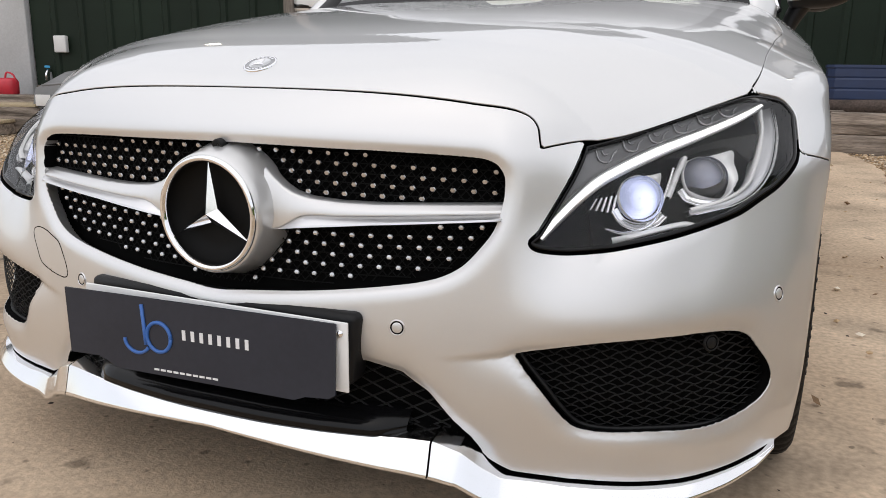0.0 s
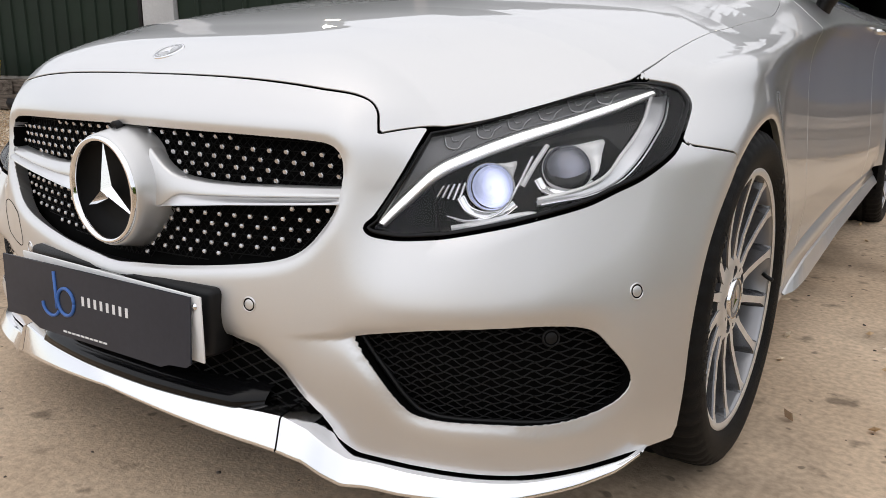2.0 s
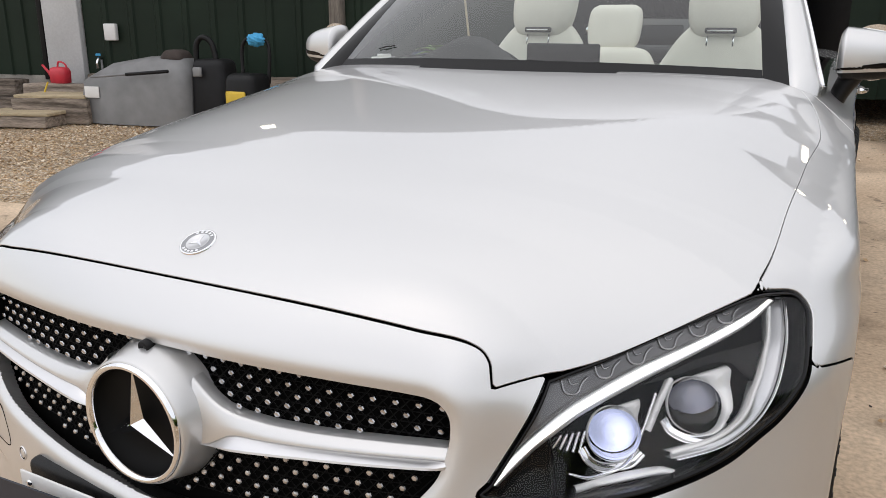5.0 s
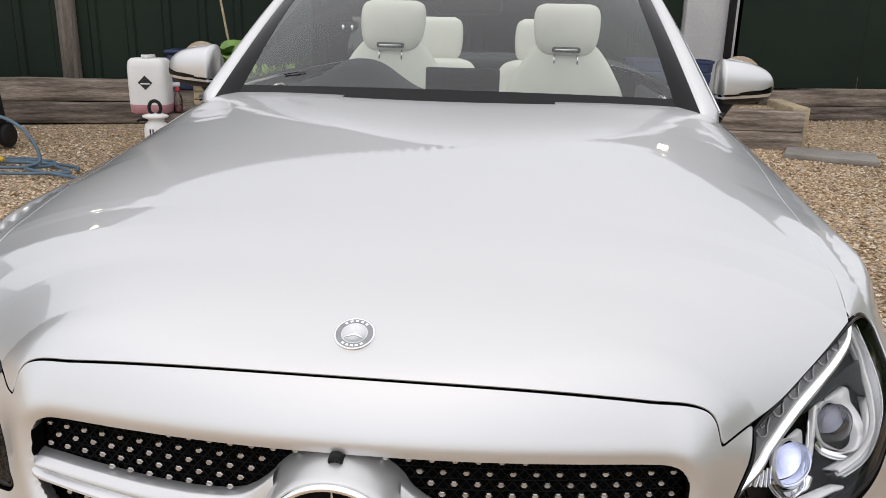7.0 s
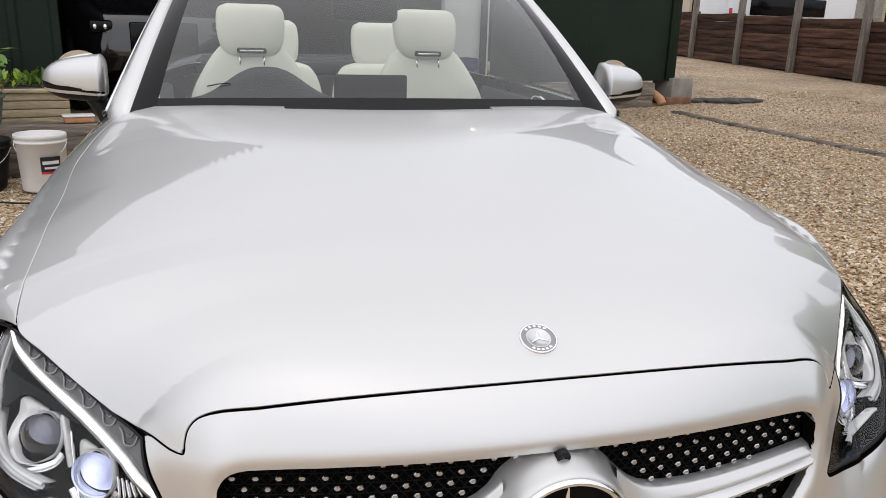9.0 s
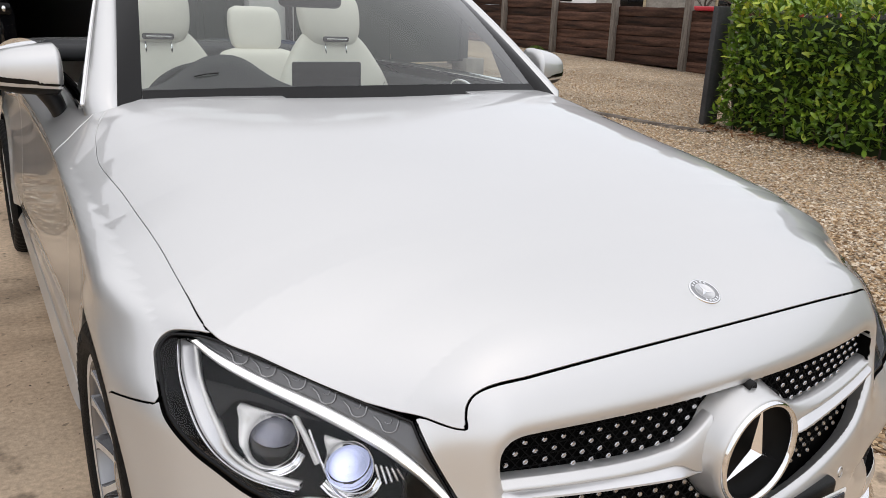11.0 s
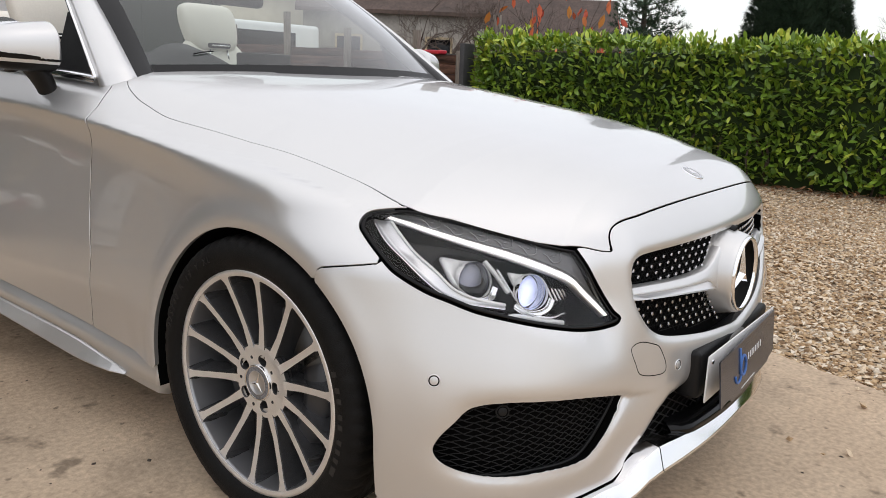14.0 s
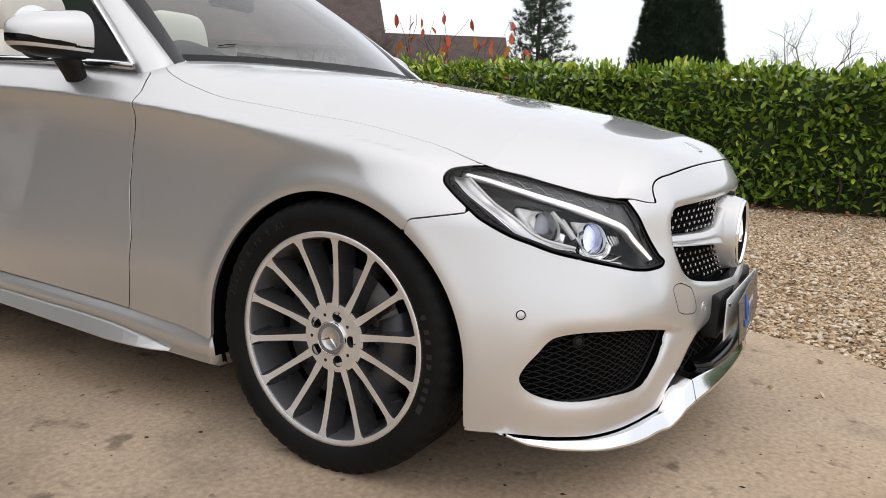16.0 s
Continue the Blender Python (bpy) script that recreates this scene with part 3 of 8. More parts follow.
def panel(name, fields, parent, label="", depth=0.014, mat=None, lean=0.0, sink=0.0, dark_rim=True, sheet=None, sheet_n=None):
    base_v, base_n = (SHELL_V, SHELL_N) if sheet is None else (sheet, sheet_n)
    phi = np.minimum.reduce(fields)
    near = (phi[SHELL_F] > -0.06).any(1)
    V, N, F = clip(base_v - base_n * sink, base_n, SHELL_F[near], phi)
    count = len(F)
    V, N, F = rimmed(V, N, F, depth, lean)
    extra = len(F) - count
    # inner folds of the silver panels turn near-black: joint shade painted in
    index = np.zeros(len(F), dtype=np.int32)
    if dark_rim == "joints":
        mid = V[F[count:]].mean(1)
        at_joint = ((mid[:, 1] > -.70) & (mid[:, 2] > .64)) | ((np.abs(mid[:, 0]) > .46) & (mid[:, 2] > .47))
        at_joint |= mid[:, 2] < .232
        at_joint[extra // 2:] |= ((np.abs(mid[:, 0]) > .47) & (mid[:, 2] < .42) & (mid[:, 2] > .235) & (mid[:, 1] > -.72))[extra // 2:]
        index[count:][at_joint] = 1
    elif dark_rim == "front":
        mid = V[F[count:]].mean(1)
        index[count:][mid[:, 1] < -.30] = 1
        index[count:count + extra // 2] = 0
    elif dark_rim:
        index[count + extra // 2:] = 1
    return mesh_object(name, V, F, mat or PAINT, parent, label, normals=N, slots=[DARK_VOID], mat_index=index)


car = thing("car", "silver convertible car, roof down, headlights on, standing on concrete", "car")
GAP = 0.0031
clear_of = [-in_lamp - GAP, -in_arch]
narrow = np.where(SY < -.3, np.interp(SX, (.46, .51), (1, .45)), 1)
hood_gap = GAP * np.interp(SY, (-.45, -.2), (1.3, .45)) * narrow
panel("bonnet", [in_hood - hood_gap], car, "silver metallic bonnet", dark_rim="front")
panel("front_bumper", [-in_hood - GAP * narrow, *clear_of, -in_grille, -in_intake, -in_opening, seam - SZ - GAP * .6, above_base, .1 - SY], car, depth=0.030, dark_rim="joints", sheet=SHELL_B, sheet_n=SHELL_BN)
for s, nm in ((1, "left"), (-1, "right")):
    one_side = SHELL_V[:, 0] * s
    panel("front_fender", [-in_hood - hood_gap * .75, *clear_of, SZ - seam - GAP * .6, -behind_door - GAP, above_sill, one_side - 0.3, SY + .45, -in_cockpit], car, dark_rim="front")
    panel("door", [behind_door - GAP, -behind_rear - GAP, above_sill, one_side - 0.3, -in_cockpit], car)
    panel("rear_quarter", [behind_rear - GAP, above_sill, one_side - 0.0, -in_arch, -in_cockpit, np.where(SY > 2.6, SZ - .25, above_sill)], car)
# plain panel that closes the tail
tail_row = SHELL_V[-nc:]
tail_row = tail_row[tail_row[:, 2] >= .25]
tail_secs = []
for back, k in ((0, 1.0), (.03, .998), (.07, .985), (.10, .962), (.12, .93), (.132, .86), (.138, .7), (.14, .35), (.14, .01)):
    tail_secs.append(np.stack([tail_row[:, 0] * k, tail_row[:, 1] + back, .60 + (tail_row[:, 2] - .60) * k], 1))
V, F = loft(tail_secs, closed=True)
V, F = np.asarray(V), [tuple(f) for f in F]
a0, b0, c0 = (np.array(V[F[0][j]]) for j in (0, 1, 2))
if np.dot(np.cross(b0 - a0, c0 - a0), a0 - (0, a0[1], .6)) < 0:
    F = [f[::-1] for f in F]
mesh_object("tail_panel", V, F, PAINT, car, "silver tail panel")
# dark lining behind all joints and openings
LINER_V = SHELL_V - SHELL_N * 0.050
liner_phi = np.minimum.reduce([-in_arch - .004, -in_cockpit + .02, np.where(SZ > .17, .1, -.1), 3.6 - SY])
lv, ln, lf = clip(LINER_V, SHELL_N, SHELL_F, liner_phi)
mesh_object("inner_lining", lv, lf, DARK_VOID, car, "black inner panels behind the joints", normals=ln)

# ---- the car's front: radiator grille, star, lamps, intakes, splitter, plate ----


def half_disc(center, normal, profile, n=40):
    """Turns (radius, height) points about a normal at a place."""
    V, F = lathe(profile, n)
    q = Vector(normal).to_track_quat("Z", "Y").to_matrix()
    return np.array([q @ Vector(v) for v in V]) + np.asarray(center, float), F


def star_mesh(radius, inner, height, base=0.0):
    """A three-pointed star with raised ridges, in the plane z = base."""
    V = [(0, 0, base + height)]
    for k in range(6):
        a = radians(90 + 60 * k)
        r = radius if k % 2 == 0 else inner
        V.append((r * math.cos(a), r * math.sin(a), base))
    F = [(0, 1 + k, 1 + (k + 1) % 6) for k in range(6)]
    return np.array(V), F


def to_front(V, at):
    """Lays a mesh built looking up onto the car's front, facing forward."""
    V = np.asarray(V, float)
    return np.stack([V[:, 0], -V[:, 2], V[:, 1]], 1) + np.asarray(at, float)


STAR_AT = np.array((0, -.752, .552))


def bar_low(x):
    return np.interp(np.abs(x), (.0, .13, .27, .46), (.520, .534, .548, .563))


def bar_high(x):
    return np.interp(np.abs(x), (.0, .080, .105, .125, .155, .21, .27, .47), (.640, .632, .607, .592, .583, .579, .579, .587))


# crossing wires of the grille, with a bright hexagonal stud at every second crossing
stud_spots, wires = [], []
for band, (z_top, z_low, rows_n) in enumerate(((.653, .5925, 5), (.542, .446, 7))):
    zs = np.linspace(z_top, z_low, rows_n)
    for r, z in enumerate(zs):
        xs = np.arange(-16, 17) * .0305 + (.01525 if r % 2 else 0)
        spots = np.stack([xs, z + .05 * (xs * xs) * (-.5 if band == 0 else .9)], 1)
        ok = (inside_distance(spots, GRILLE) > .013) & (np.hypot(spots[:, 0], spots[:, 1] - .552) > .112)
        ok &= (spots[:, 1] > bar_high(spots[:, 0]) + .007) | (spots[:, 1] < bar_low(spots[:, 0]) - .007)
        stud_spots += [tuple(p) for p in spots[ok]]
        line = np.stack([np.linspace(-.46, .46, 60), z + .05 * np.linspace(-.46, .46, 60)**2 * (-.5 if band == 0 else .9)], 1)
        wires.append(line)
    for k in range(-34, 35):
        for lean in (-1, 1):
            zz = np.linspace(z_top + .012, z_low - .012, 12)
            wires.append(np.stack([k * .01525 + lean * (zz - zs[0]) * .9, zz], 1))
wire_pieces = []
for line in wires:
    keep = (inside_distance(line, GRILLE) > .002)
    run = np.split(np.arange(len(line)), np.where(~keep)[0])
    for r in run:
        r = r[keep[r]]
        if len(r) > 2:
            wire_pieces.append(tube(on_front(line[r], .044), .0009, 4, caps=False))
grille = mesh_object("radiator_grille", *join(*wire_pieces), WIRE_BLACK, car, "black wire grille with bright studs")
hexagon = [(0, 0, .0041)]
for rad, h in ((.0042, .0036), (.0053, .0020), (.0046, -.004)):
    hexagon += [(rad * math.cos(radians(60 * k)), rad * math.sin(radians(60 * k)) * .86, h) for k in range(6)]
hex_faces = [(0, 1 + k, 1 + (k + 1) % 6) for k in range(6)]
for ring in (0, 1):
    hex_faces += [(1 + ring * 6 + k, 7 + ring * 6 + k, 7 + ring * 6 + (k + 1) % 6, 1 + ring * 6 + (k + 1) % 6) for k in range(6)]
stud_first = None
stud_places = on_front(stud_spots, .034)
for p in stud_places:
    if stud_first is None:
        stud_first = mesh_object("stud", to_front(hexagon, (0, 0, 0)), hex_faces, STUD_METAL, grille, smooth=False)
        ob = stud_first
    else:
        ob = new("stud", stud_first.data)
        ob.parent = grille
    ob.location = p
    ob.rotation_euler = (radians(float(np.interp(p[2], (.44, .50, .545, .60, .66), (-19, -13, -2, 7, 9)))), 0, 0)

# wings from the star to the frame
for s in (1, -1):
    secs, blade = [], []
    for x in np.linspace(.085, .468, 26):
        lo, hi = float(bar_low(x)), float(bar_high(x))
        y = float(on_front([(x, .565)])[0][1])
        w = float(sstep(.105, .165, x))
        cut = lo + .45 * w * (hi - lo)
        secs.append([(x * s, y + .044, hi + .001), (x * s, y + .026, hi + .0005), (x * s, y + .0235, hi - .001), (x * s, y + .021, hi - .004), (x * s, y + .016, (hi + cut) / 2), (x * s, y + .0125, cut + .003), (x * s, y + .013, cut + .001), (x * s, y + .03, cut - .001)])
        tip = min(1.0, (.470 - x) / .02)
        blade.append([(x * s, y + .028, cut + .001), (x * s, y + .0125, cut), (x * s, y + .0125 - .011 * w * tip, lo + .006 * w), (x * s, y + .0125 - .012 * w * tip, lo + .003 * w), (x * s, y + .014, lo), (x * s, y + .034, lo)])
    V, F = loft(secs)
    mesh_object("grille_wing", V, F if s > 0 else [f[::-1] for f in F], PAINT, car, "silver wing beside the star")
    V, F = join(loft([q[:3] for q in blade]), loft([q[3:] for q in blade]), loft([q[2:4] for q in blade]))
    mesh_object("grille_blade", V, F if s > 0 else [f[::-1] for f in F], SATIN, car, "bright silver blade")

cowl_profile = [(.114, -.060), (.1085, -.042), (.103, -.022), (.0990, -.006), (.0965, .004), (.0945, .0065), (.092, .006)]
V, F = lathe(cowl_profile, 64)
star_cowl = mesh_object("star_cowl", to_front(V, STAR_AT), F, PAINT, car, "silver round cowl")
V, F = lathe([(.0935, .002), (.0930, .0095), (.0910, .0130), (.0870, .0135), (.0838, .0105), (.0828, .0060)], 72)
mesh_object("star_ring", to_front(V, STAR_AT), F, CHROME, star_cowl, "chrome ring")
V, F = lathe([(.0832, .0062), (.0826, -.014), (.05, -.018), (.02, -.019)], 64)
mesh_object("star_dish", to_front(*[np.concatenate([V]), STAR_AT]), F + [tuple(range(192, 256))], WIRE_BLACK, star_cowl, "black dish")
V, F = star_mesh(.0840, .0150, .013, -.001)
mesh_object("star", to_front(V, STAR_AT), F, CHROME, star_cowl, "chrome three-pointed star", smooth=False)
cam_at = on_front([(0, .658)], .006)[0]
V, F = join(half_disc(cam_at, (0, -1, -.1), [(.010, -.012), (.010, .002), (.008, .004), (.006, .002), (.001, .001)], 24))
mesh_object("front_camera", V, F, BLACK_PLASTIC, car, "small black front camera")

# small round emblem on the bonnet
EMB_AT = cast([(0, -.605, 1.0)], (0, 0, -1))[0]
EMB_N = body_normal(*EMB_AT[None].T)[0]
V, F = half_disc(EMB_AT, EMB_N, [(.0290, -.002), (.0290, .0022), (.0275, .0030), (.0262, .0024)], 48)
emblem = mesh_object("bonnet_emblem", V, F, CHROME, car, "round chrome emblem")
V, F = half_disc(EMB_AT, EMB_N, [(.0264, .0022), (.0185, .0022)], 48)
mesh_object("emblem_band", V, F, material("dark_blue_enamel", (.30, .305, .315), .3, .4, vary=.1, scale=90), emblem, "dark enamel band")
V, F = half_disc(EMB_AT, EMB_N, [(.0187, .0026), (.0172, .0030), (.0168, .0022), (.0004, .0022)], 48)
mesh_object("emblem_dish", V, F, SATIN, emblem)
quat = Vector(EMB_N).to_track_quat("Z", "Y").to_matrix()
SV, SF = star_mesh(.0172, .0032, .0016, .0026)
up2 = quat.inverted() @ Vector((0, 1, .3))
spin = math.atan2(up2.y, up2.x) - math.pi / 2
SV = np.array([quat @ (Matrix.Rotation(spin, 3, "Z") @ Vector(v)) for v in SV]) + EMB_AT
mesh_object("emblem_star", SV, SF, CHROME, emblem, smooth=False)
for a0 in (50, 70, 90, 110, 130, 235, 253, 270, 287, 305):
    a = radians(a0) + spin
    pts = [quat @ Vector((r * math.cos(a + da), r * math.sin(a + da), .0027)) + Vector(EMB_AT) for r, da in ((.0205, -.1), (.0246, -.1), (.0246, .1), (.0205, .1))]
    mesh_object("emblem_bar", np.array(pts), [(0, 1, 2, 3)], CHROME, emblem)

# ---- headlights ----
DRL_TOP = np.array([(.029, .200), (.060, .233), (.111, .277), (.161, .304), (.237, .336), (.324, .365), (.404, .395), (.457, .418)])
DRL_LOW = np.array([(.041, .195), (.069, .220), (.120, .262), (.171, .288), (.247, .319), (.324, .348), (.404, .380), (.470, .414)])
HOOK_OUT = np.array([(.490, .416), (.473, .369), (.447, .329), (.413, .284), (.380, .254), (.332, .232), (.263, .219)])
HOOK_IN = np.array([(.460, .408), (.440, .364), (.420, .332), (.392, .297), (.365, .263), (.323, .241), (.263, .227)])


def lamp_sheet(field, off, depth):
    """A piece of the lamp's own sheet where field is above zero, sunk in by off, folded in by depth."""
    near = (field[SHELL_F] > -.03).any(1) & (SHELL_V[SHELL_F[:, 0], 0] > 0)
    V, N, F = clip(SHELL_V - SHELL_N * off, SHELL_N, SHELL_F[near], field)
    return rimmed(V, N, F, depth) if depth else (V, N, F)


P1, P2 = np.array((.314, .281)), np.array((.198, .252))


def ab_tube(pts, off, r, steps=6):
    return tube(on_lamp(smooth_path(pts, steps), off), r, 6)


def even_path(pts, n):
    """n points at even steps along a rounded path."""
    P = smooth_path(pts, 10)
    L = np.concatenate([[0], np.cumsum(np.linalg.norm(np.diff(P, axis=0), axis=1))])
    t = np.linspace(0, L[-1], n)
    return np.stack([np.interp(t, L, P[:, 0]), np.interp(t, L, P[:, 1])], 1)


def ribbon(A, B, off, depth=.012, crown=.0, n=40):
    """A raised band between two lines of the lamp."""
    A, B = even_path(A, n), even_path(B, n)
    rows = [on_lamp(A, off + depth), on_lamp(A, off)] + [on_lamp(A * (1 - k) + B * k, off - crown * 4 * k * (1 - k)) for k in (.2, .4, .6, .8)] + [on_lamp(B, off), on_lamp(B, off + depth)]
    return loft([np.array(r) for r in np.array(rows).transpose(1, 0, 2)])


def strip(path, width, off, depth=.012, crown=.003, n=30):
    P = even_path(path, n)
    T = np.gradient(P, axis=0)
    T /= np.linalg.norm(T, axis=1, keepdims=True)
    W = np.stack([-T[:, 1], T[:, 0]], 1) * width / 2
    return ribbon(P + W, P - W, off, depth, crown, n)


lamp_t = np.roll(LAMP, -1, 0) - np.roll(LAMP, 1, 0)
lamp_t /= np.linalg.norm(lamp_t, axis=1, keepdims=True)
lamp_in = np.stack([-lamp_t[:, 1], lamp_t[:, 0]], 1)
if inside_distance(LAMP[20:21] + lamp_in[20:21] * .01, LAMP)[0] < 0:
    lamp_in = -lamp_in
for _ in range(3):
    lamp_in = (np.roll(lamp_in, 1, 0) + lamp_in + np.roll(lamp_in, -1, 0)) / 3
wide_top = 1 - .25 * sstep(.0, .9, lamp_in @ np.array((.3, -.95)))
border_rows = [on_lamp(LAMP + lamp_in * (d * wide_top)[:, None] if d > .004 else LAMP + lamp_in * d, o) for d, o in ((.0026, .012), (.0028, .002), (.004, .0008), (.0085, .0006), (.0095, .003), (.011, .050))]
BORDER = loft(border_rows, closed=True)
BEZ1 = [(.286, .311), (.378, .331), (.359, .272), (.338, .254), (.300, .256)]
BEZ2 = [(.172, .279), (.242, .294), (.224, .246), (.204, .223), (.176, .226), (.168, .252)]


def bezel_mesh(corners, c, rad, n=72):
    """A frame with the given corners round a round lens."""
    C = np.array(corners)
    A, B = C, np.roll(C, -1, 0)
    rows = [[], [], [], []]
    for th in np.linspace(0, 2 * np.pi, n, endpoint=False):
        d = np.array((math.cos(th), math.sin(th)))
        reach = rad * 1.08
        for p, q in zip(A, B):
            e = q - p
            den = d[0] * e[1] - d[1] * e[0]
            if abs(den) > 1e-9:
                t = ((p - c)[0] * e[1] - (p - c)[1] * e[0]) / den
                u = ((p - c)[0] * d[1] - (p - c)[1] * d[0]) / den
                if t > 0 and -1e-6 <= u <= 1 + 1e-6:
                    reach = max(reach, t)
        rows[0].append(c + d * reach)
        rows[1].append(c + d * (reach - .002 if reach > rad * 1.2 else reach))
        rows[2].append(c + d * rad * 1.06)
    V = [on_lamp(rows[0], .052), on_lamp(rows[1], .036), on_lamp(rows[2], .046), on_lamp(rows[2], .056)]
    return loft(V, closed=True)


UPPER_EDGE = [(.030, .213), (.069, .270), (.106, .322), (.178, .341), (.261, .369), (.357, .398), (.425, .417), (.470, .421)]

for s in (1, -1):
    def put(name, V, F, mat, parent, label="", N=None, smooth=True):
        V = np.asarray(V, float)
        F = np.asarray(F) if not isinstance(F, list) else F
        if s < 0:
            V = V * (-1, 1, 1)
            N = None if N is None else np.asarray(N) * (-1, 1, 1)
            F = [tuple(f)[::-1] for f in F]
        return mesh_object(name, V, F, mat, parent, label, normals=N, smooth=smooth)

    V, N, F = lamp_sheet(np.minimum(in_lamp - .004, 1), .064, 0)
    lamp = put("headlight", V, F, BLACK_GLOSS, car, "lit headlight behind a clear cover", N)
    put("lamp_border", *BORDER, BLACK_GLOSS, lamp, "black lamp edge")
    V, N, F = lamp_sheet(np.minimum(in_lamp - .0095, 1), .002, 0)
    cover = put("lamp_cover", V, F, LENS_GLASS, lamp, "clear cover", N)
    cover.visible_shadow = False
    put("upper_trim", *ribbon(DRL_TOP, UPPER_EDGE, .024, .02, -.002), LAMP_GREY, lamp, "grey inner trim")
    put("guide_bed", *ribbon(DRL_TOP, DRL_LOW, .024, .016, .001), SATIN, lamp, "silver bed of the light strip")
    put("light_guide", *ribbon(DRL_TOP * .80 + DRL_LOW * .20, DRL_TOP * .26 + DRL_LOW * .74, .0225, .008, .003), DRL_LIGHT, lamp, "glowing white light strip")
    put("hook_trim", *ribbon(HOOK_OUT, HOOK_IN, .030, .02, -.003), SATIN, lamp, "bright pearl hook")
    put("hook_line", *strip(HOOK_OUT * .995 + np.array((.006, 0)), .003, .026, .006, .001), CHROME, lamp, "thin chrome line")
    put("hook_edge", *strip(HOOK_IN, .005, .026, .008, .001), LIT_TRIM, lamp, "bright inner edge of the hook")
    put("inner_panel", *ribbon([(.238, .312), (.33, .342), (.432, .360)], [(.272, .316), (.365, .334), (.396, .308)], .034, .012, .002), BLACK_GLOSS, lamp)
    for corners, c, rad, rings in ((BEZ1, P1, .0345, DIM_LENS), (BEZ2, P2, .0335, GLOW_LENS)):
        put("projector_bezel", *bezel_mesh(corners, c, rad), LIT_TRIM, lamp, "bright silver bezel")
        at = on_lamp([c], .046)[0]
        axis = np.array((.30, -.93, .12))
        prof = [(rad, -.030), (rad, -.004)] + [(rad * math.cos(q), rad * .62 * math.sin(q) - .002) for q in np.linspace(.1, 1.45, 9)] + [(.0008, rad * .62 - .002)]
        V, F = half_disc(at, axis, prof, 36)
        ball = put("projector_lens", V, F, BULB_GLASS, lamp, "clear round projector lens")
        ball.visible_shadow = False
        V, F = half_disc(at, axis, [(rad * 1.05, .004), (rad * 1.02, -.002), (rad * 1.0, -.026), (rad * .8, -.030)], 32)
        put("projector_ring", V, F, CHROME, lamp)
        V, F = half_disc(at, axis, [(rad * .97, -.016), (rad * .8, -.008), (rad * .5, -.003), (.0005, -.001)], 28)
        put("lens_glow", V, F, rings, lamp, "lit lens")
        tray = c + np.array([(-.045, -.016), (-.034, -.034), (-.012, -.043), (.016, -.040), (.036, -.026)])
        put("reflector_tray", *strip(tray, .012, .042, .010, -.003), CHROME, lamp, "bright reflector under the lens")
    put("divider", *strip([(.286, .318), (.266, .288), (.245, .252)], .0075, .034, .014), LIT_TRIM, lamp, "silver divider")
    put("divider_arc", *strip([(.262, .300), (.238, .252), (.212, .213), (.165, .199), (.132, .206)], .0045, .038, .010), CHROME, lamp, "chrome arc")
    put("low_bar", *strip([(.138, .187), (.190, .196), (.244, .205), (.263, .202)], .0085, .030, .010), LIT_TRIM, lamp, "silver low bar")
    for k in range(5):
        put("reflector_rib", *strip([(.118 + k * .008, .238 - k * .002), (.128 + k * .008, .254 + k * .001)], .004, .046, .006, .002, 8), CHROME, lamp)
    for a, b in ((.145, .318), (.193, .336), (.241, .351), (.289, .368), (.337, .383), (.382, .398)):
        put("wave_relief", *ab_tube([(a - .016, b + .010), (a - .012, b - .008), (a + .004, b - .010), (a + .012, b + .002), (a + .022, b + .010)], .0225, .0017, 5), LAMP_RELIEF, lamp)
        put("wave_relief", *ab_tube([(a - .006, b + .009), (a - .003, b + .001), (a + .006, b + .003)], .0225, .0012, 4), LAMP_RELIEF, lamp)

    # the side intake: lattice and its parking sensor
    lat = []
    for fam in (-1, 1):
        for k in np.arange(-40, 80) * .0135:
            xx = np.linspace(.48, .86, 64)
            zz = .33 + fam * (xx - .66) * .52 + (k - .28) * 1.0 + .0016 * np.sin((xx) * 2 * np.pi / .026)
            line = np.stack([xx, zz], 1)
            keep = inside_distance(line, INTAKE) > -.002
            for r in np.split(np.arange(64), np.where(~keep)[0]):
                r = r[keep[r]]
                if len(r) > 2:
                    lat.append(tube(on_front(line[r], .036), .0011, 4, caps=False))
    put("intake_mesh", *join(*lat), BLACK_PLASTIC, car, "black lattice in the side air intake")
    rim_line = on_front(np.concatenate([INTAKE, INTAKE[:1]]), .034)
    put("intake_edge", *tube(rim_line, .0040, 6, caps=False), BLACK_PLASTIC, car)
    for X, Z, off, mt, rr in ((.320, .400, 0, PAINT, .0125), (.843, .447, 0, PAINT, .0125), (.757, .386, .028, BLACK_PLASTIC, .013)):
        at = on_front([(X, Z)], off)[0]
        nn = body_normal(*at[None].T)[0]
        V, F = half_disc(at, nn, [(rr * 1.06, -.002), (rr, .0008), (rr * .93, .0014), (rr * .84, .0010), (rr * .82, -.002)], 28)
        sensor = put("parking_sensor", V, F, SATIN if mt is PAINT else mt, car, "round parking sensor")
        V, F = half_disc(at, nn, [(rr * .68, -.003), (rr * .66, .0006), (rr * .60, .0010), (.0004, .0011)], 28)
        put("sensor_face", V, F, mt, sensor)
        V, F = half_disc(at, nn, [(rr * .84, .0005), (rr * .62, .0005)], 24)
        put("sensor_groove", V, F, DARK_VOID, sensor, "dark groove")
tow = outline([(-.478, .474), (-.400, .462), (-.380, .440), (-.366, .402), (-.385, .394), (-.452, .408), (-.468, .430)])
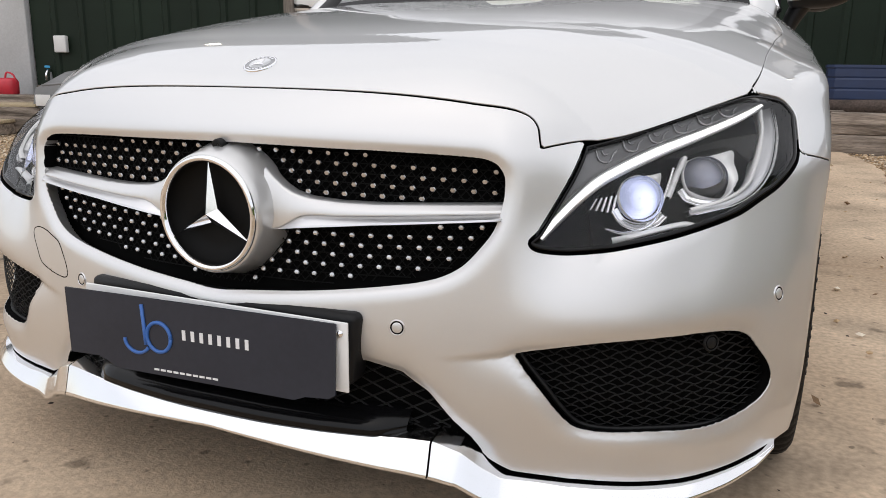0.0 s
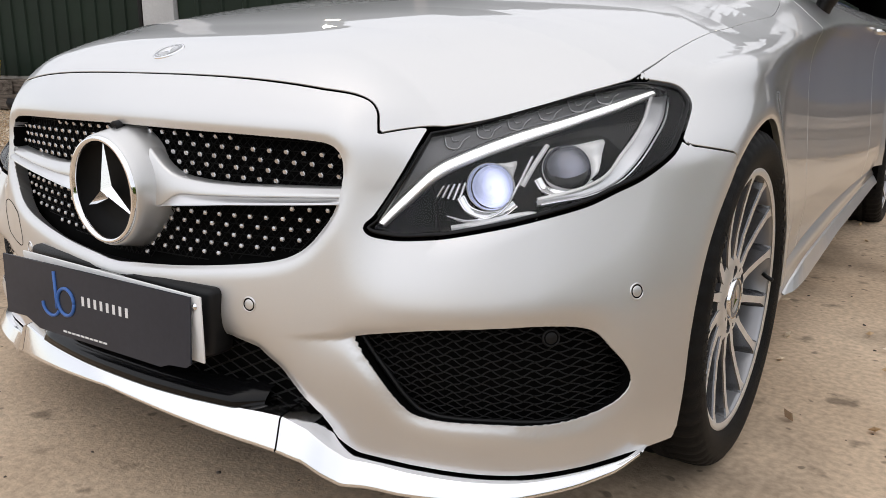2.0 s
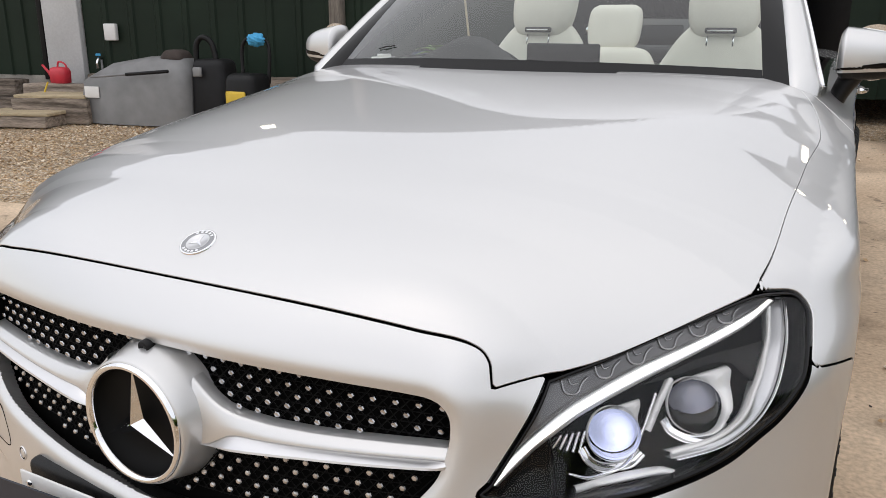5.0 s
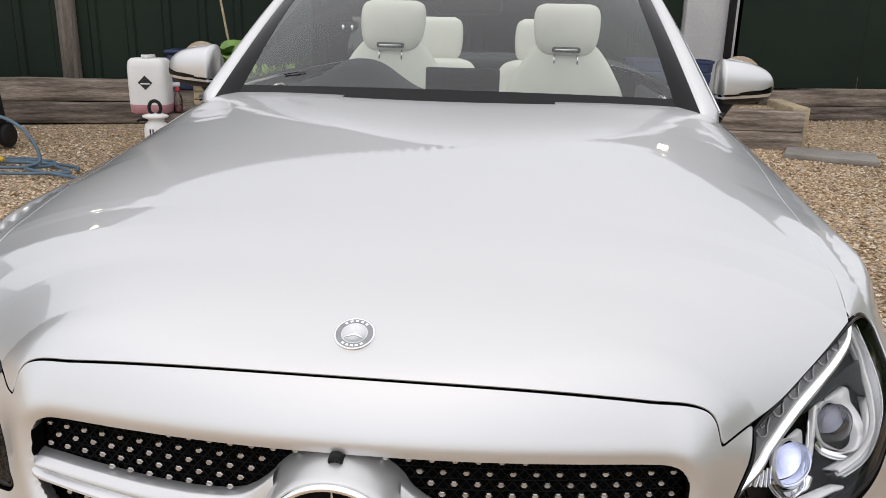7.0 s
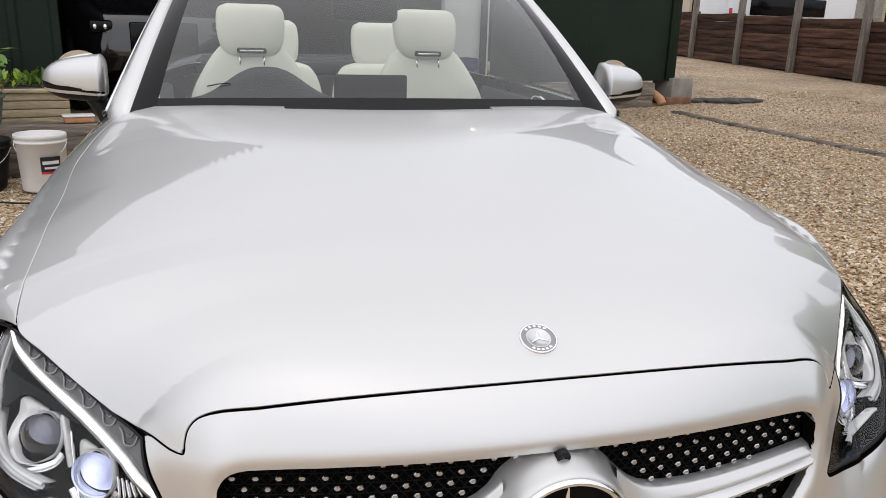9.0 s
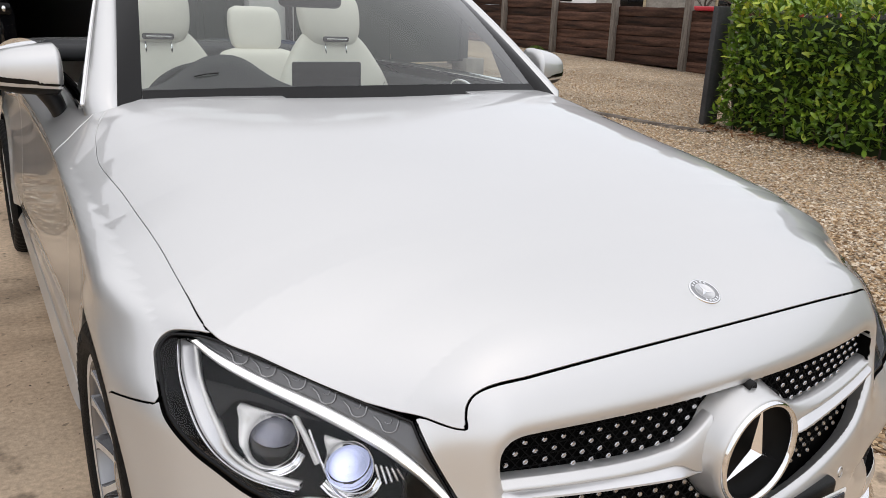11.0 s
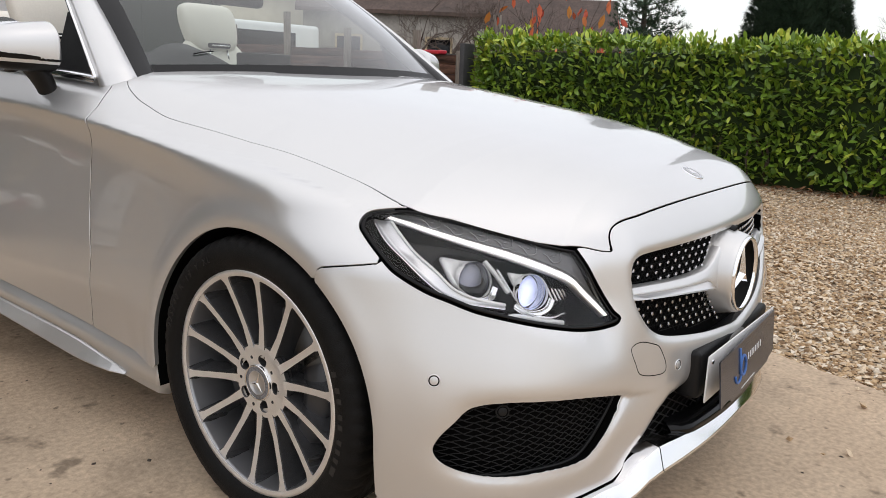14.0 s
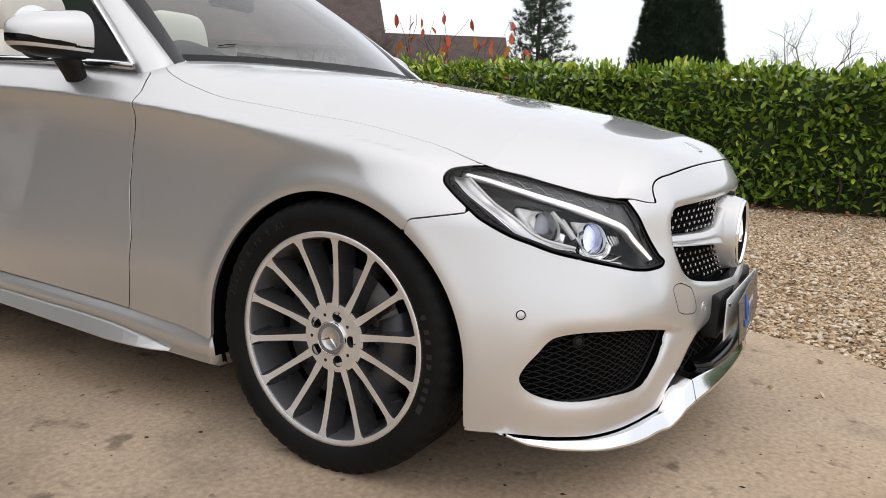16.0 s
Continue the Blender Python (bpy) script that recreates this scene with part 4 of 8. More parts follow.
mesh_object("towing_cap_joint", *tube(on_front(np.concatenate([tow, tow[:1]]), .0004), .0011, 5), DARK_VOID, car, "thin joint round the towing cover")

# lattice and slats in the lower opening
low = []
for fam in (-1, 1):
    for k in np.arange(-40, 40) * .022:
        xx = np.linspace(-.44, .44, 120)
        line = np.stack([xx, .27 + fam * xx * .5 + k], 1)
        keep = (inside_distance(line, OPENING) > .004) & (line[:, 1] > .228)
        for r in np.split(np.arange(120), np.where(~keep)[0]):
            r = r[keep[r]]
            if len(r) > 2:
                low.append(tube(on_front(line[r], .038), .0016, 4, caps=False))
mesh_object("lower_mesh", *join(*low), BLACK_PLASTIC, car, "black lattice under the number plate")

# ---- front splitter ----
SPL_X = (0, .10, .20, .34, .38, .42, .45, .48, .57, .65, .73, .80, .84, .862)
SPL_TOP = (.222, .221, .222, .226, .224, .208, .184, .166, .160, .161, .162, .169, .176, .185)
SPL_LOW = (.200, .194, .186, .174, .168, .157, .134, .116, .117, .126, .134, .146, .160, .182)


def splitter_faces(a, b, n):
    """Upper face, leaning front face and underside, with crisp edges between them."""
    top, front, under = [], [], []
    for x in np.linspace(a, b, n):
        zt, zl = np.interp(abs(x), SPL_X, SPL_TOP), np.interp(abs(x), SPL_X, SPL_LOW)
        y = float(nose_form(np.float64(abs(x)), np.float64(.25)))
        y -= .014 * sstep(.54, .42, abs(x)) + .006
        zl = zl + .25 * (zt - zl) * sstep(.40, .52, abs(x))
        top.append([(x, y + .09, zt + .010), (x, y + .045, zt + .006), (x, y + .012, zt)])
        front.append([(x, y + .012, zt), (x, y + .009, zt - .003), (x, y - .003, zl + .007), (x, y - .006, zl + .003), (x, y - .004, zl)])
        under.append([(x, y - .004, zl), (x, y + .10, zl + .014)])
    return join(*[loft(q) for q in (top, front, under)])


for a, b, n in ((-.375, .375, 46), (.378, .862, 60), (-.862, -.378, 60)):
    V, F = splitter_faces(a, b, n)
    mesh_object("front_splitter", V, [f[::-1] for f in F], LIP_CHROME, car, "polished silver splitter lip")
shelf = []
for x in np.linspace(-.30, .33, 30):
    y = float(nose_form(np.float64(abs(x)), np.float64(.25)))
    zt = float(np.interp(abs(x), SPL_X, SPL_TOP))
    edge = .030 * sstep(.33, .27, abs(x - .015))
    shelf.append([(x, y + .058, zt + .032), (x, y + .034 - edge, zt + .025), (x, y + .022 - edge, zt + .013), (x, y + .016 - edge, zt + .002), (x, y + .030 - edge, zt - .001)])
V, F = loft(shelf)
mesh_object("splitter_insert", V, [f[::-1] for f in F], BLACK_GLOSS, car, "gloss black insert")

# ---- number plate and its holder ----
plate_holder = part("plate_holder", block((.536, .052, .118), (0, -.742, .302), .012, 3), BLACK_PLASTIC, car, "black plate holder")
for v in plate_holder.data.vertices:
    k = (v.co.z - .302) / .118
    v.co.x *= .955 + .045 * k
    v.co.y += (.25 * v.co.x**2) * .5
white_plate = part("white_plate", block((.520, .004, .111), (.002, -.776, .302), .0018, 2), PLATE_WHITE, car, "white number plate, mostly covered")
for x in (-.235, .249):
    V, F = half_disc((x, -.779, .395), (0, -1, 0), [(.006, 0), (.005, .0025), (.0006, .0035)], 14)
    mesh_object("plate_screw", V, F, CHROME, white_plate)
PL = [(-.274, -.806, .411), (.246, -.783, .411), (.248, -.792, .302), (-.262, -.815, .300)]


def on_plate(u, v, lift=.0):
    """u from 0 to 1 across, v from 0 to 1 up."""
    a, b, c, d = (np.array(p) for p in PL)
    p = (a * (1 - u) + b * u) * v + (d * (1 - u) + c * u) * (1 - v)
    return p + np.array((.042, -1, -.1)) * lift


tab = [(0, 1), (1, 1), (1, 0), (.98, -.06), (.90, -.09), (.86, -.16), (.20, -.13), (.15, -.04), (.12, .01), (0, 0)]
front_face = [on_plate(u, v, .0015) for u, v in tab]
back_face = [on_plate(u, v, -.0015) for u, v in tab]
m = len(tab)
card_faces = [tuple(range(m))[::-1], tuple(range(m, 2 * m))] + [(k, (k + 1) % m, m + (k + 1) % m, m + k) for k in range(m)]
dealer_plate = mesh_object("show_plate", np.array(front_face + back_face), card_faces, PLATE_DARK, car, "dark grey acrylic show plate", smooth=False)


def plate_path(points, r):
    V, F = tube([on_plate(u, v, .0022) for u, v in points], r, 6)
    return V, F


def ring_pts(cu, cv, ru, rv, a0, a1, n=24):
    return [(cu + ru * math.cos(radians(a)), cv + rv * math.sin(radians(a))) for a in np.linspace(a0, a1, n)]


logo = [plate_path([(.312, .90), (.318, .45), (.320, .30)], .0034), plate_path(ring_pts(.372, .44, .046, .22, 0, 360, 30), .0034), plate_path(ring_pts(.285, .36, .050, .20, 180, 330, 16), .0032)]
mesh_object("plate_logo", *join(*logo), LOGO_BLUE, dealer_plate, "blue round logo shape")


def plate_bar(a, b, v0, v1):
    q = [on_plate(a, v0, .0021), on_plate(b, v0, .0021), on_plate(b, v1, .0021), on_plate(a, v1, .0021)]
    back = [p + np.array((0, .001, 0)) for p in q]
    mesh_object("plate_bar", np.array(q + back), [(0, 1, 2, 3), (0, 4, 5, 1), (1, 5, 6, 2), (2, 6, 7, 3), (3, 7, 4, 0)], LETTER_WHITE, dealer_plate, smooth=False)


for k in range(8):
    plate_bar(.462 + k * .033, .462 + k * .033 + .013, .45, .60)
for k in range(10):
    plate_bar(.345 + k * .025, .345 + k * .025 + .019, -.070, -.040)

# ---- wheels ----


def tyre_mesh():
    prof = [(.250, .088), (.256, .098), (.268, .1075), (.288, .1125), (.305, .1105), (.318, .1030), (.3245, .0960), (.3285, .0870), (.3305, .0760), (.3312, .0640),
            (.3312, .0430), (.3235, .0420), (.3235, .0330), (.3312, .0320), (.3312, .0110), (.3235, .0100), (.3235, .0010)]
    prof = prof + [(r, -h) for r, h in prof[::-1]]
    n = 240
    V, F = lathe(prof, n, "x")
    V = V.reshape(len(prof), n, 3)
    shoulder = [i for i, (r, h) in enumerate(prof) if r > .31 and .0640 <= abs(h) <= .1035]
    for i in shoulder:
        for k in range(n):
            if k % 4 == (0 if prof[i][1] > 0 else 2):
                V[i, k, 1:] *= 1 - .0045 / prof[i][0]
    return V.reshape(-1, 3), F


def arc_letters(pattern, r0, r1, a0, da, x):
    """Raised plain marks along the tyre wall."""
    pieces = []
    for k, w in enumerate(pattern):
        if not w:
            continue
        a = radians(a0 + k * da)
        b = radians(a0 + (k + w) * da)
        q = [(x, r * math.cos(t), r * math.sin(t)) for r, t in ((r0, a), (r1, a), (r1, b), (r0, b))]
        q2 = [(x - .003, y, z) for _, y, z in q]
        pieces.append((np.array(q + q2), [(0, 1, 2, 3), (0, 4, 5, 1), (1, 5, 6, 2), (2, 6, 7, 3), (3, 7, 4, 0)]))
    return join(*pieces)


LETTERS = {}


def letter_mesh(ch, size, raised):
    """One raised character of the tyre wall, as a mesh."""
    if ch not in LETTERS:
        curve = bpy.data.curves.new("letter", "FONT")
        curve.body, curve.size, curve.extrude, curve.align_x = ch, size, raised, "CENTER"
        ob = new("letter", curve)
        bpy.context.view_layer.update()
        mesh = bpy.data.meshes.new_from_object(ob.evaluated_get(bpy.context.evaluated_depsgraph_get()))
        bpy.data.objects.remove(ob)
        bpy.data.curves.remove(curve)
        mesh.materials.clear()
        mesh.materials.append(TYRE_PRINT)
        LETTERS[ch] = mesh
    return LETTERS[ch]


def hub_plate():
    """The machined hub face with five bolt holes and five small holes."""
    rr, aa = np.linspace(.034, .084, 26), np.linspace(0, 2 * np.pi, 160, endpoint=False)
    P = np.array([(r * np.cos(a), r * np.sin(a)) for r in rr for a in aa])
    V = np.stack([.0760 + .006 * sstep(.03, .06, np.hypot(*P.T)) - .010 * sstep(.066, .086, np.hypot(*P.T)), P[:, 0], P[:, 1]], 1)
    N = np.tile((1.0, 0, 0), (len(V), 1))
    n = len(aa)
    F = []
    for i in range(len(rr) - 1):
        for j in range(n):
            k = (j + 1) % n
            F += [(i * n + j, i * n + k, (i + 1) * n + k), (i * n + j, (i + 1) * n + k, (i + 1) * n + j)]
    F = np.array(F)[:, ::-1].copy()
    phi = np.full(len(V), 1.0)
    for k in range(5):
        a = radians(90 + 72 * k)
        phi = np.minimum(phi, np.hypot(P[:, 0] - .056 * math.cos(a), P[:, 1] - .056 * math.sin(a)) - .0138)
        a += radians(36)
        phi = np.minimum(phi, np.hypot(P[:, 0] - .058 * math.cos(a), P[:, 1] - .058 * math.sin(a)) - .0042)
    V, N, F = clip(V, N, F, phi)
    face_count = len(F)
    V, N, F = rimmed(V, N, F, .020)
    return V, N, F, [0 if i < face_count else 1 for i in range(len(F))]


def build_wheel(name, label):
    V, F = lathe([(.2590, .0945), (.2560, .0985), (.2485, .0990), (.2440, .0960), (.2420, .0880), (.2400, .060), (.2330, .010), (.2300, -.060), (.2500, -.090)], 96, "x")
    wheel = mesh_object(name, V, F, RIM_SILVER, car, label)
    V, F = lathe([(.2592, .0950), (.2570, .0990), (.2490, .0996), (.2430, .0968)], 96, "x")
    mesh_object("rim_lip", V, F, RIM_FACE, wheel, "machined rim edge")
    V, F = tyre_mesh()
    tyre = mesh_object("tyre", V, F, RUBBER, wheel, "black road tyre")
    for pattern, r0, r1, a0, da in (((2, 0, 0, 1, 0, 1, 0, 1, 0, 0, 1, 0, 1, 0, 0, 1, 0, 1, 0, 0, 1), .278, .291, -8, 2.2),):
        for k, w in enumerate(pattern):
            if w:
                V, F = arc_letters((w,), r0, r1, a0 + k * da, da, .1128)
                mesh_object("tyre_mark", V, F, TYRE_PRINT, wheel, smooth=False)
    for k, ch in enumerate("225/40 R 19 Y XL"):
        if ch != " ":
            a = radians(181 - 3.3 * k)
            ob = new("tyre_letter", letter_mesh(ch, .021, .0012))
            ob.parent = wheel
            ob.matrix_basis = Matrix(((0, 0, 1, .1121), (math.sin(a), math.cos(a), 0, .284 * math.cos(a)), (-math.cos(a), math.sin(a), 0, .284 * math.sin(a)), (0, 0, 0, 1)))
    # one spoke, pointing along +z
    secs = []
    for r, w, x, dp in ((.060, .0140, .078, .040), (.085, .0100, .0745, .050), (.130, .0080, .0760, .056), (.185, .0078, .0830, .058), (.225, .0082, .0900, .060), (.2380, .0115, .0935, .060), (.2465, .0190, .0955, .055)):
        secs.append([(x - dp, -w * 1.9, r), (x - .003, -w * 1.06, r), (x, -w * .93, r), (x, w * .93, r), (x - .003, w * 1.06, r), (x - dp, w * 1.9, r)])
    V, F = loft(secs)
    index = [1 if k % 5 == 2 else 0 for k in range(len(F))]
    first = None
    for k in range(14):
        turn = Matrix.Rotation(2 * math.pi * (k + .5) / 14, 4, "X")
        if first is None:
            first = mesh_object("spoke", V, [f[::-1] for f in F], RIM_GREY, wheel, smooth=False, slots=[RIM_FACE], mat_index=index)
            ob = first
        else:
            ob = new("spoke", first.data)
            ob.parent = wheel
        ob.matrix_basis = turn
    V, N, F, index = hub_plate()
    mesh_object("hub_face", V, F, RIM_FACE, wheel, "machined hub", normals=N, slots=[CALIPER], mat_index=index)
    V, F = lathe([(.086, .062), (.080, .050), (.030, .045), (.03, .060)], 48, "x")
    mesh_object("hub_body", V, F, RIM_GREY, wheel)
    for k in range(5):
        a = radians(90 + 72 * k)
        V, F = lathe([(.0085, .058), (.0085, .066), (.0060, .0675), (.0050, .064), (.0005, .063)], 12, "x")
        mesh_object("wheel_bolt", V + (0, .056 * math.cos(a), .056 * math.sin(a)), F, BLACK_PLASTIC, wheel)
    V, F = lathe([(.0415, .066), (.0412, .0835), (.0395, .0860), (.0375, .0845)], 48, "x")
    cap = mesh_object("centre_cap_ring", V, F, CHROME, wheel, "chrome cap ring")
    V, F = lathe([(.0380, .0838), (.0270, .0846)], 48, "x")
    mesh_object("cap_band", V, F, material("cap_dark_band", (.16, .16, .17), .3, vary=.5, scale=300), wheel, "dark cap band")
    V, F = lathe([(.0280, .0850), (.0265, .0856), (.026, .0846), (.0005, .0850)], 48, "x")
    mesh_object("cap_dish", V, F, SATIN, wheel)
    SV, SF = star_mesh(.0268, .0050, .0024, .0850)
    mesh_object("cap_star", np.stack([SV[:, 2], SV[:, 0], SV[:, 1]], 1), SF, CHROME, wheel, smooth=False)
    V, F = lathe([(.080, .030), (.168, .030), (.170, .026), (.170, .004), (.168, .0), (.08, .0)], 72, "x")
    mesh_object("brake_disc", V, F, DISC_METAL, wheel, "steel brake disc")
    secs = []
    for a in np.linspace(-42, 42, 15):
        t = radians(a)
        k = 1 - .25 * (abs(a) / 42)**4
        secs.append([(x, r * math.cos(t), r * math.sin(t)) for x, r in ((.030, .110), (.054 * k, .118), (.060 * k, .140), (.056 * k, .176), (.030, .190), (.0, .19))])
    V, F = loft(secs)
    mesh_object("brake_caliper", V, [f[::-1] for f in F], CALIPER, wheel, "grey brake caliper")
    V, F = tube([(.085, .226, -.045), (.092, .222, -.048), (.108, .214, -.052)], .0045, 8)
    mesh_object("valve", V, F, BLACK_PLASTIC, wheel)
    V, F = lathe([(.24, -.02), (.03, -.03)], 48, "x")
    mesh_object("wheel_back", V, F, DARK_VOID, wheel, "dark inner side")
    return wheel


wheel = build_wheel("wheel", "multi-spoke alloy wheel")
wheel.matrix_basis = Matrix.Translation((.793, .008, .323)) @ Matrix.Rotation(radians(11), 4, "X")
for x, y, spin_deg in ((-.793, .008, -16.5), (.795, 2.845, 20), (-.795, 2.845, 70)):
    m = Matrix.Translation((x, y, .323)) @ (Matrix.Rotation(math.pi, 4, "Z") if x < 0 else Matrix.Identity(4)) @ Matrix.Rotation(radians(spin_deg), 4, "X")
    copy_thing(wheel, m)
for s in (1, -1):
    for yc in (.012, 2.84):
        secs = []
        for a in np.linspace(-14, 194, 40):
            t = radians(a)
            r = .372
            secs.append([(s * x, yc + r * math.cos(t), .305 + r * math.sin(t)) for x in (.885, .80, .62, .50)] + [(s * .50, yc, .32)])
        V, F = loft(secs)
        mesh_object("wheel_arch_liner", V, F, DARK_VOID, car, "black wheel arch lining")

# ---- sills and underside ----
SILL_Y = (.38, .57, .8, 1.06, 1.34, 2.3)
for s in (1, -1):
    secs, blade = [], []
    for y in np.concatenate([np.linspace(.400, .47, 6), np.linspace(.5, 2.46, 34)]):
        up = float(np.interp(y, SILL_Y, (.260, .268, .285, .297, .311, .33)))
        groove = float(np.interp(y, (.40, .55, .80, .92, 1.33, 2.3), (.200, .204, .236, .244, .261, .285)))
        low = float(np.interp(y, (.40, .55, .80, 1.33, 2.3), (.184, .187, .190, .224, .25)))
        k = float(np.interp(y, (.40, .46, .60), (1.0, .9, .35)))
        secs.append([(s * .800, y, up + .008), (s * (.836 + .020 * k), y, up - .001), (s * (.8405 + .020 * k), y, up - .0025), (s * (.842 + .020 * k), y, up - .005),
                     (s * (.852 + .018 * k), y, up * .6 + groove * .4), (s * (.866 + .009 * k), y, groove + .002), (s * .864, y, groove - .001), (s * (.862 + .012 * k), y, low), (s * .845, y, low - .012), (s * .70, y, .17)])
        if y > .545:
            g = float(np.interp(y, (.545, .56, .60, .70), (.02, .35, .75, 1.0)))
            mid = (groove + low) / 2 - .002
            hi, lo = mid + (groove - .003 - mid) * g, mid + (low - .004 - mid) * g
            blade.append([(s * .858, y, hi), (s * (.862 + .004 * g), y, hi), (s * (.864 + .008 * g), y, hi - .003 * g), (s * (.866 + .022 * g), y, lo + .004 * g), (s * (.866 + .021 * g), y, lo), (s * .850, y, lo + .002)])
    V, F = loft(secs)
    cap = tuple(range(10))
    sill = mesh_object("side_sill", V, (F if s < 0 else [f[::-1] for f in F]) + [cap if s > 0 else cap[::-1]], PAINT, car, "silver sill panel")
    V, F = loft(blade)
    mesh_object("sill_blade", V, F if s < 0 else [f[::-1] for f in F], PAINT, sill, "bright blade along the sill", smooth=False)
part("underbody", block((1.25, 3.5, .05), (0, 1.35, .17), .02), DARK_VOID, car, "dark underside")

# ---- windscreen, pillars, window trim ----
GL_B, GL_T = np.array((.648, .704, .968)), np.array((.515, 1.335, 1.415))
FR_B, FR_T = np.array((.712, .688, .966)), np.array((.560, 1.405, 1.420))
PI_B, PI_T = np.array((.783, .768, .960)), np.array((.578, 1.425, 1.425))


def screen_point(u, v):
    """u from -1 to 1 across, v from 0 to 1 up the glass."""
    e = GL_B * (1 - v) + GL_T * v
    mid = np.array((0, .592, .982)) * (1 - v) + np.array((0, 1.235, 1.44)) * v
    k = abs(u)**2.2
    p = np.array((e[0] * u, mid[1] * (1 - k) + e[1] * k, mid[2] * (1 - k) + e[2] * k))
    return p + np.array((0, -.55, .8)) * .028 * math.sin(math.pi * v)


us, vs = np.linspace(-1, 1, 41), np.linspace(.06, 1, 17)
V, F = loft([[screen_point(u, v) for u in us] for v in vs])
windscreen = mesh_object("windscreen", V, F, SCREEN_GLASS, car, "clear curved windscreen")
windscreen.visible_shadow = False
V, F = loft([[screen_point(u, v) - np.array((0, .004, 0)) for u in us] for v in (-.01, .03, .062)])
mesh_object("screen_lower_band", V, F, BLACK_PLASTIC, windscreen, "black lower screen edge")
V, F = loft([[screen_point(u, v) for u in us] for v in (1.0, 1.05)] + [[screen_point(u, 1.05) + np.array((0, .06, .012)) for u in us], [screen_point(u, 1.03) + np.array((0, .09, -.03)) for u in us]])
mesh_object("screen_header", V, F, PAINT, windscreen, "silver top rail")
for s in (1, -1):
    side_m = np.array((s, 1, 1))
    a, b, c = [], [], []
    for v in np.concatenate([[-.16, -.08], np.linspace(0, 1, 14)]):
        g1 = screen_point(1, v) if v > 0 else GL_B
        rise = math.sin(math.pi * max(v, 0))
        f1 = FR_B * (1 - v) + FR_T * v + np.array((0, -.55, .8)) * .020 * rise
        p1 = PI_B * (1 - v) + PI_T * v + np.array((.3, -.3, .6)) * .018 * rise
        if v < 0:
            f1, p1 = f1 + np.array((-.03, .04, .25 * v)), p1 + np.array((-.02, .03, .25 * v))
        if v >= 0:
            a.append([g1 * side_m, (g1 * .5 + f1 * .5 + (0, -.004, .004)) * side_m, f1 * side_m])
        mid = (f1 + p1) / 2 + np.array((.010, -.010, .012))
        b.append([(f1 + (-.002, .006, -.01)) * side_m, f1 * side_m, (f1 * .75 + p1 * .25 + (.006, -.008, .010)) * side_m, mid * side_m, (f1 * .2 + p1 * .8 + (.008, -.004, .006)) * side_m, p1 * side_m, (p1 + (-.06, .03, -.02)) * side_m])
        if v >= 0:
            c.append(p1 * side_m + np.array((s * .001, .004, -.001)))
    flip = (lambda F: F) if s > 0 else (lambda F: [f[::-1] for f in F])
    V, F = loft(a)
    mesh_object("screen_side_band", V, flip(F), BLACK_GLOSS, windscreen, "black screen edge")
    V, F = loft(b)
    mesh_object("windscreen_pillar", V, flip(F), PAINT, car, "silver windscreen pillar")
    mesh_object("window_trim", *tube(np.array(c), .006, 8), CHROME, car, "chrome window frame line")
    belt = np.array([(.790, .762, .944), (.784, .95, .955), (.776, 1.3, .966), (.770, 1.7, .970), (.765, 2.1, .968)])
    belt = smooth_path(belt)
    V, F = loft([[p * side_m, (p + (.005, 0, .006)) * side_m, (p + (.003, 0, .018)) * side_m, (p + (-.012, 0, .024)) * side_m, (p + (-.03, 0, .02)) * side_m] for p in belt])
    mesh_object("belt_trim", V, flip(F), CHROME, car, "chrome window sill strip")
    tri = [(.772, .785, .962), (.762, 1.04, .972), (.690, 1.075, 1.145)]
    V = np.array([np.array(p) * side_m for p in tri] + [(np.array(p) - (.012, 0, 0)) * side_m for p in tri])
    mesh_object("mirror_triangle", V, [(0, 1, 2), (5, 4, 3), (0, 3, 4, 1), (1, 4, 5, 2), (2, 5, 3, 0)], BLACK_PLASTIC, car, "black triangle in front of the side window", smooth=False)
    # door handle
    hy = np.linspace(1.80, 1.97, 12)
    hp = on_side(np.stack([hy, np.full(12, .885)], 1), 0, s) + np.stack([s * .030 * np.sin(np.linspace(.35, np.pi - .35, 12)), np.zeros(12), np.zeros(12)], 1)
    mesh_object("door_handle", *tube(hp, np.full(12, .0105), 10), CHROME, car, "chrome door handle")

    # ---- door mirror ----
    n1, n2 = 44, 30
    th = np.linspace(-np.pi, np.pi, n1, endpoint=False)
    P = []
    for k in np.concatenate([np.linspace(.0, .10, 7)[:-1], np.linspace(.10, .80, 14)[:-1], np.linspace(.80, 1.0, n2 - 19)]):
        # from the flat inner end to the rounded, lower outer end
        e = max(.02, (1 - k**4.5))**.5 * min(1.0, .55 + .45 * (k / .08)**.5)
        hz, hy, zc = .070 * (1 - .16 * k) * e, .078 * e, -.010 * k
        for t in th:
            cy, cz = np.sign(np.sin(t)) * abs(np.sin(t))**.75, np.sign(np.cos(t)) * abs(np.cos(t))**.62
            y = min(cy * hy, .045 * e)
            x = -.092 + .190 * k
            P.append((.896 + x, .985 + y + .30 * x, 1.040 + zc + cz * hz - .006 * (cy < 0) * abs(cy)))
    P = np.array(P)
    P = np.concatenate([P, [P[:n1].mean(0), P[-n1:].mean(0)]])
    F = []
    for i in range(n2 - 1):
        for j in range(n1):
            k = (j + 1) % n1
            F += [(i * n1 + j, i * n1 + k, (i + 1) * n1 + k), (i * n1 + j, (i + 1) * n1 + k, (i + 1) * n1 + j)]
    for j in range(n1):
        k = (j + 1) % n1
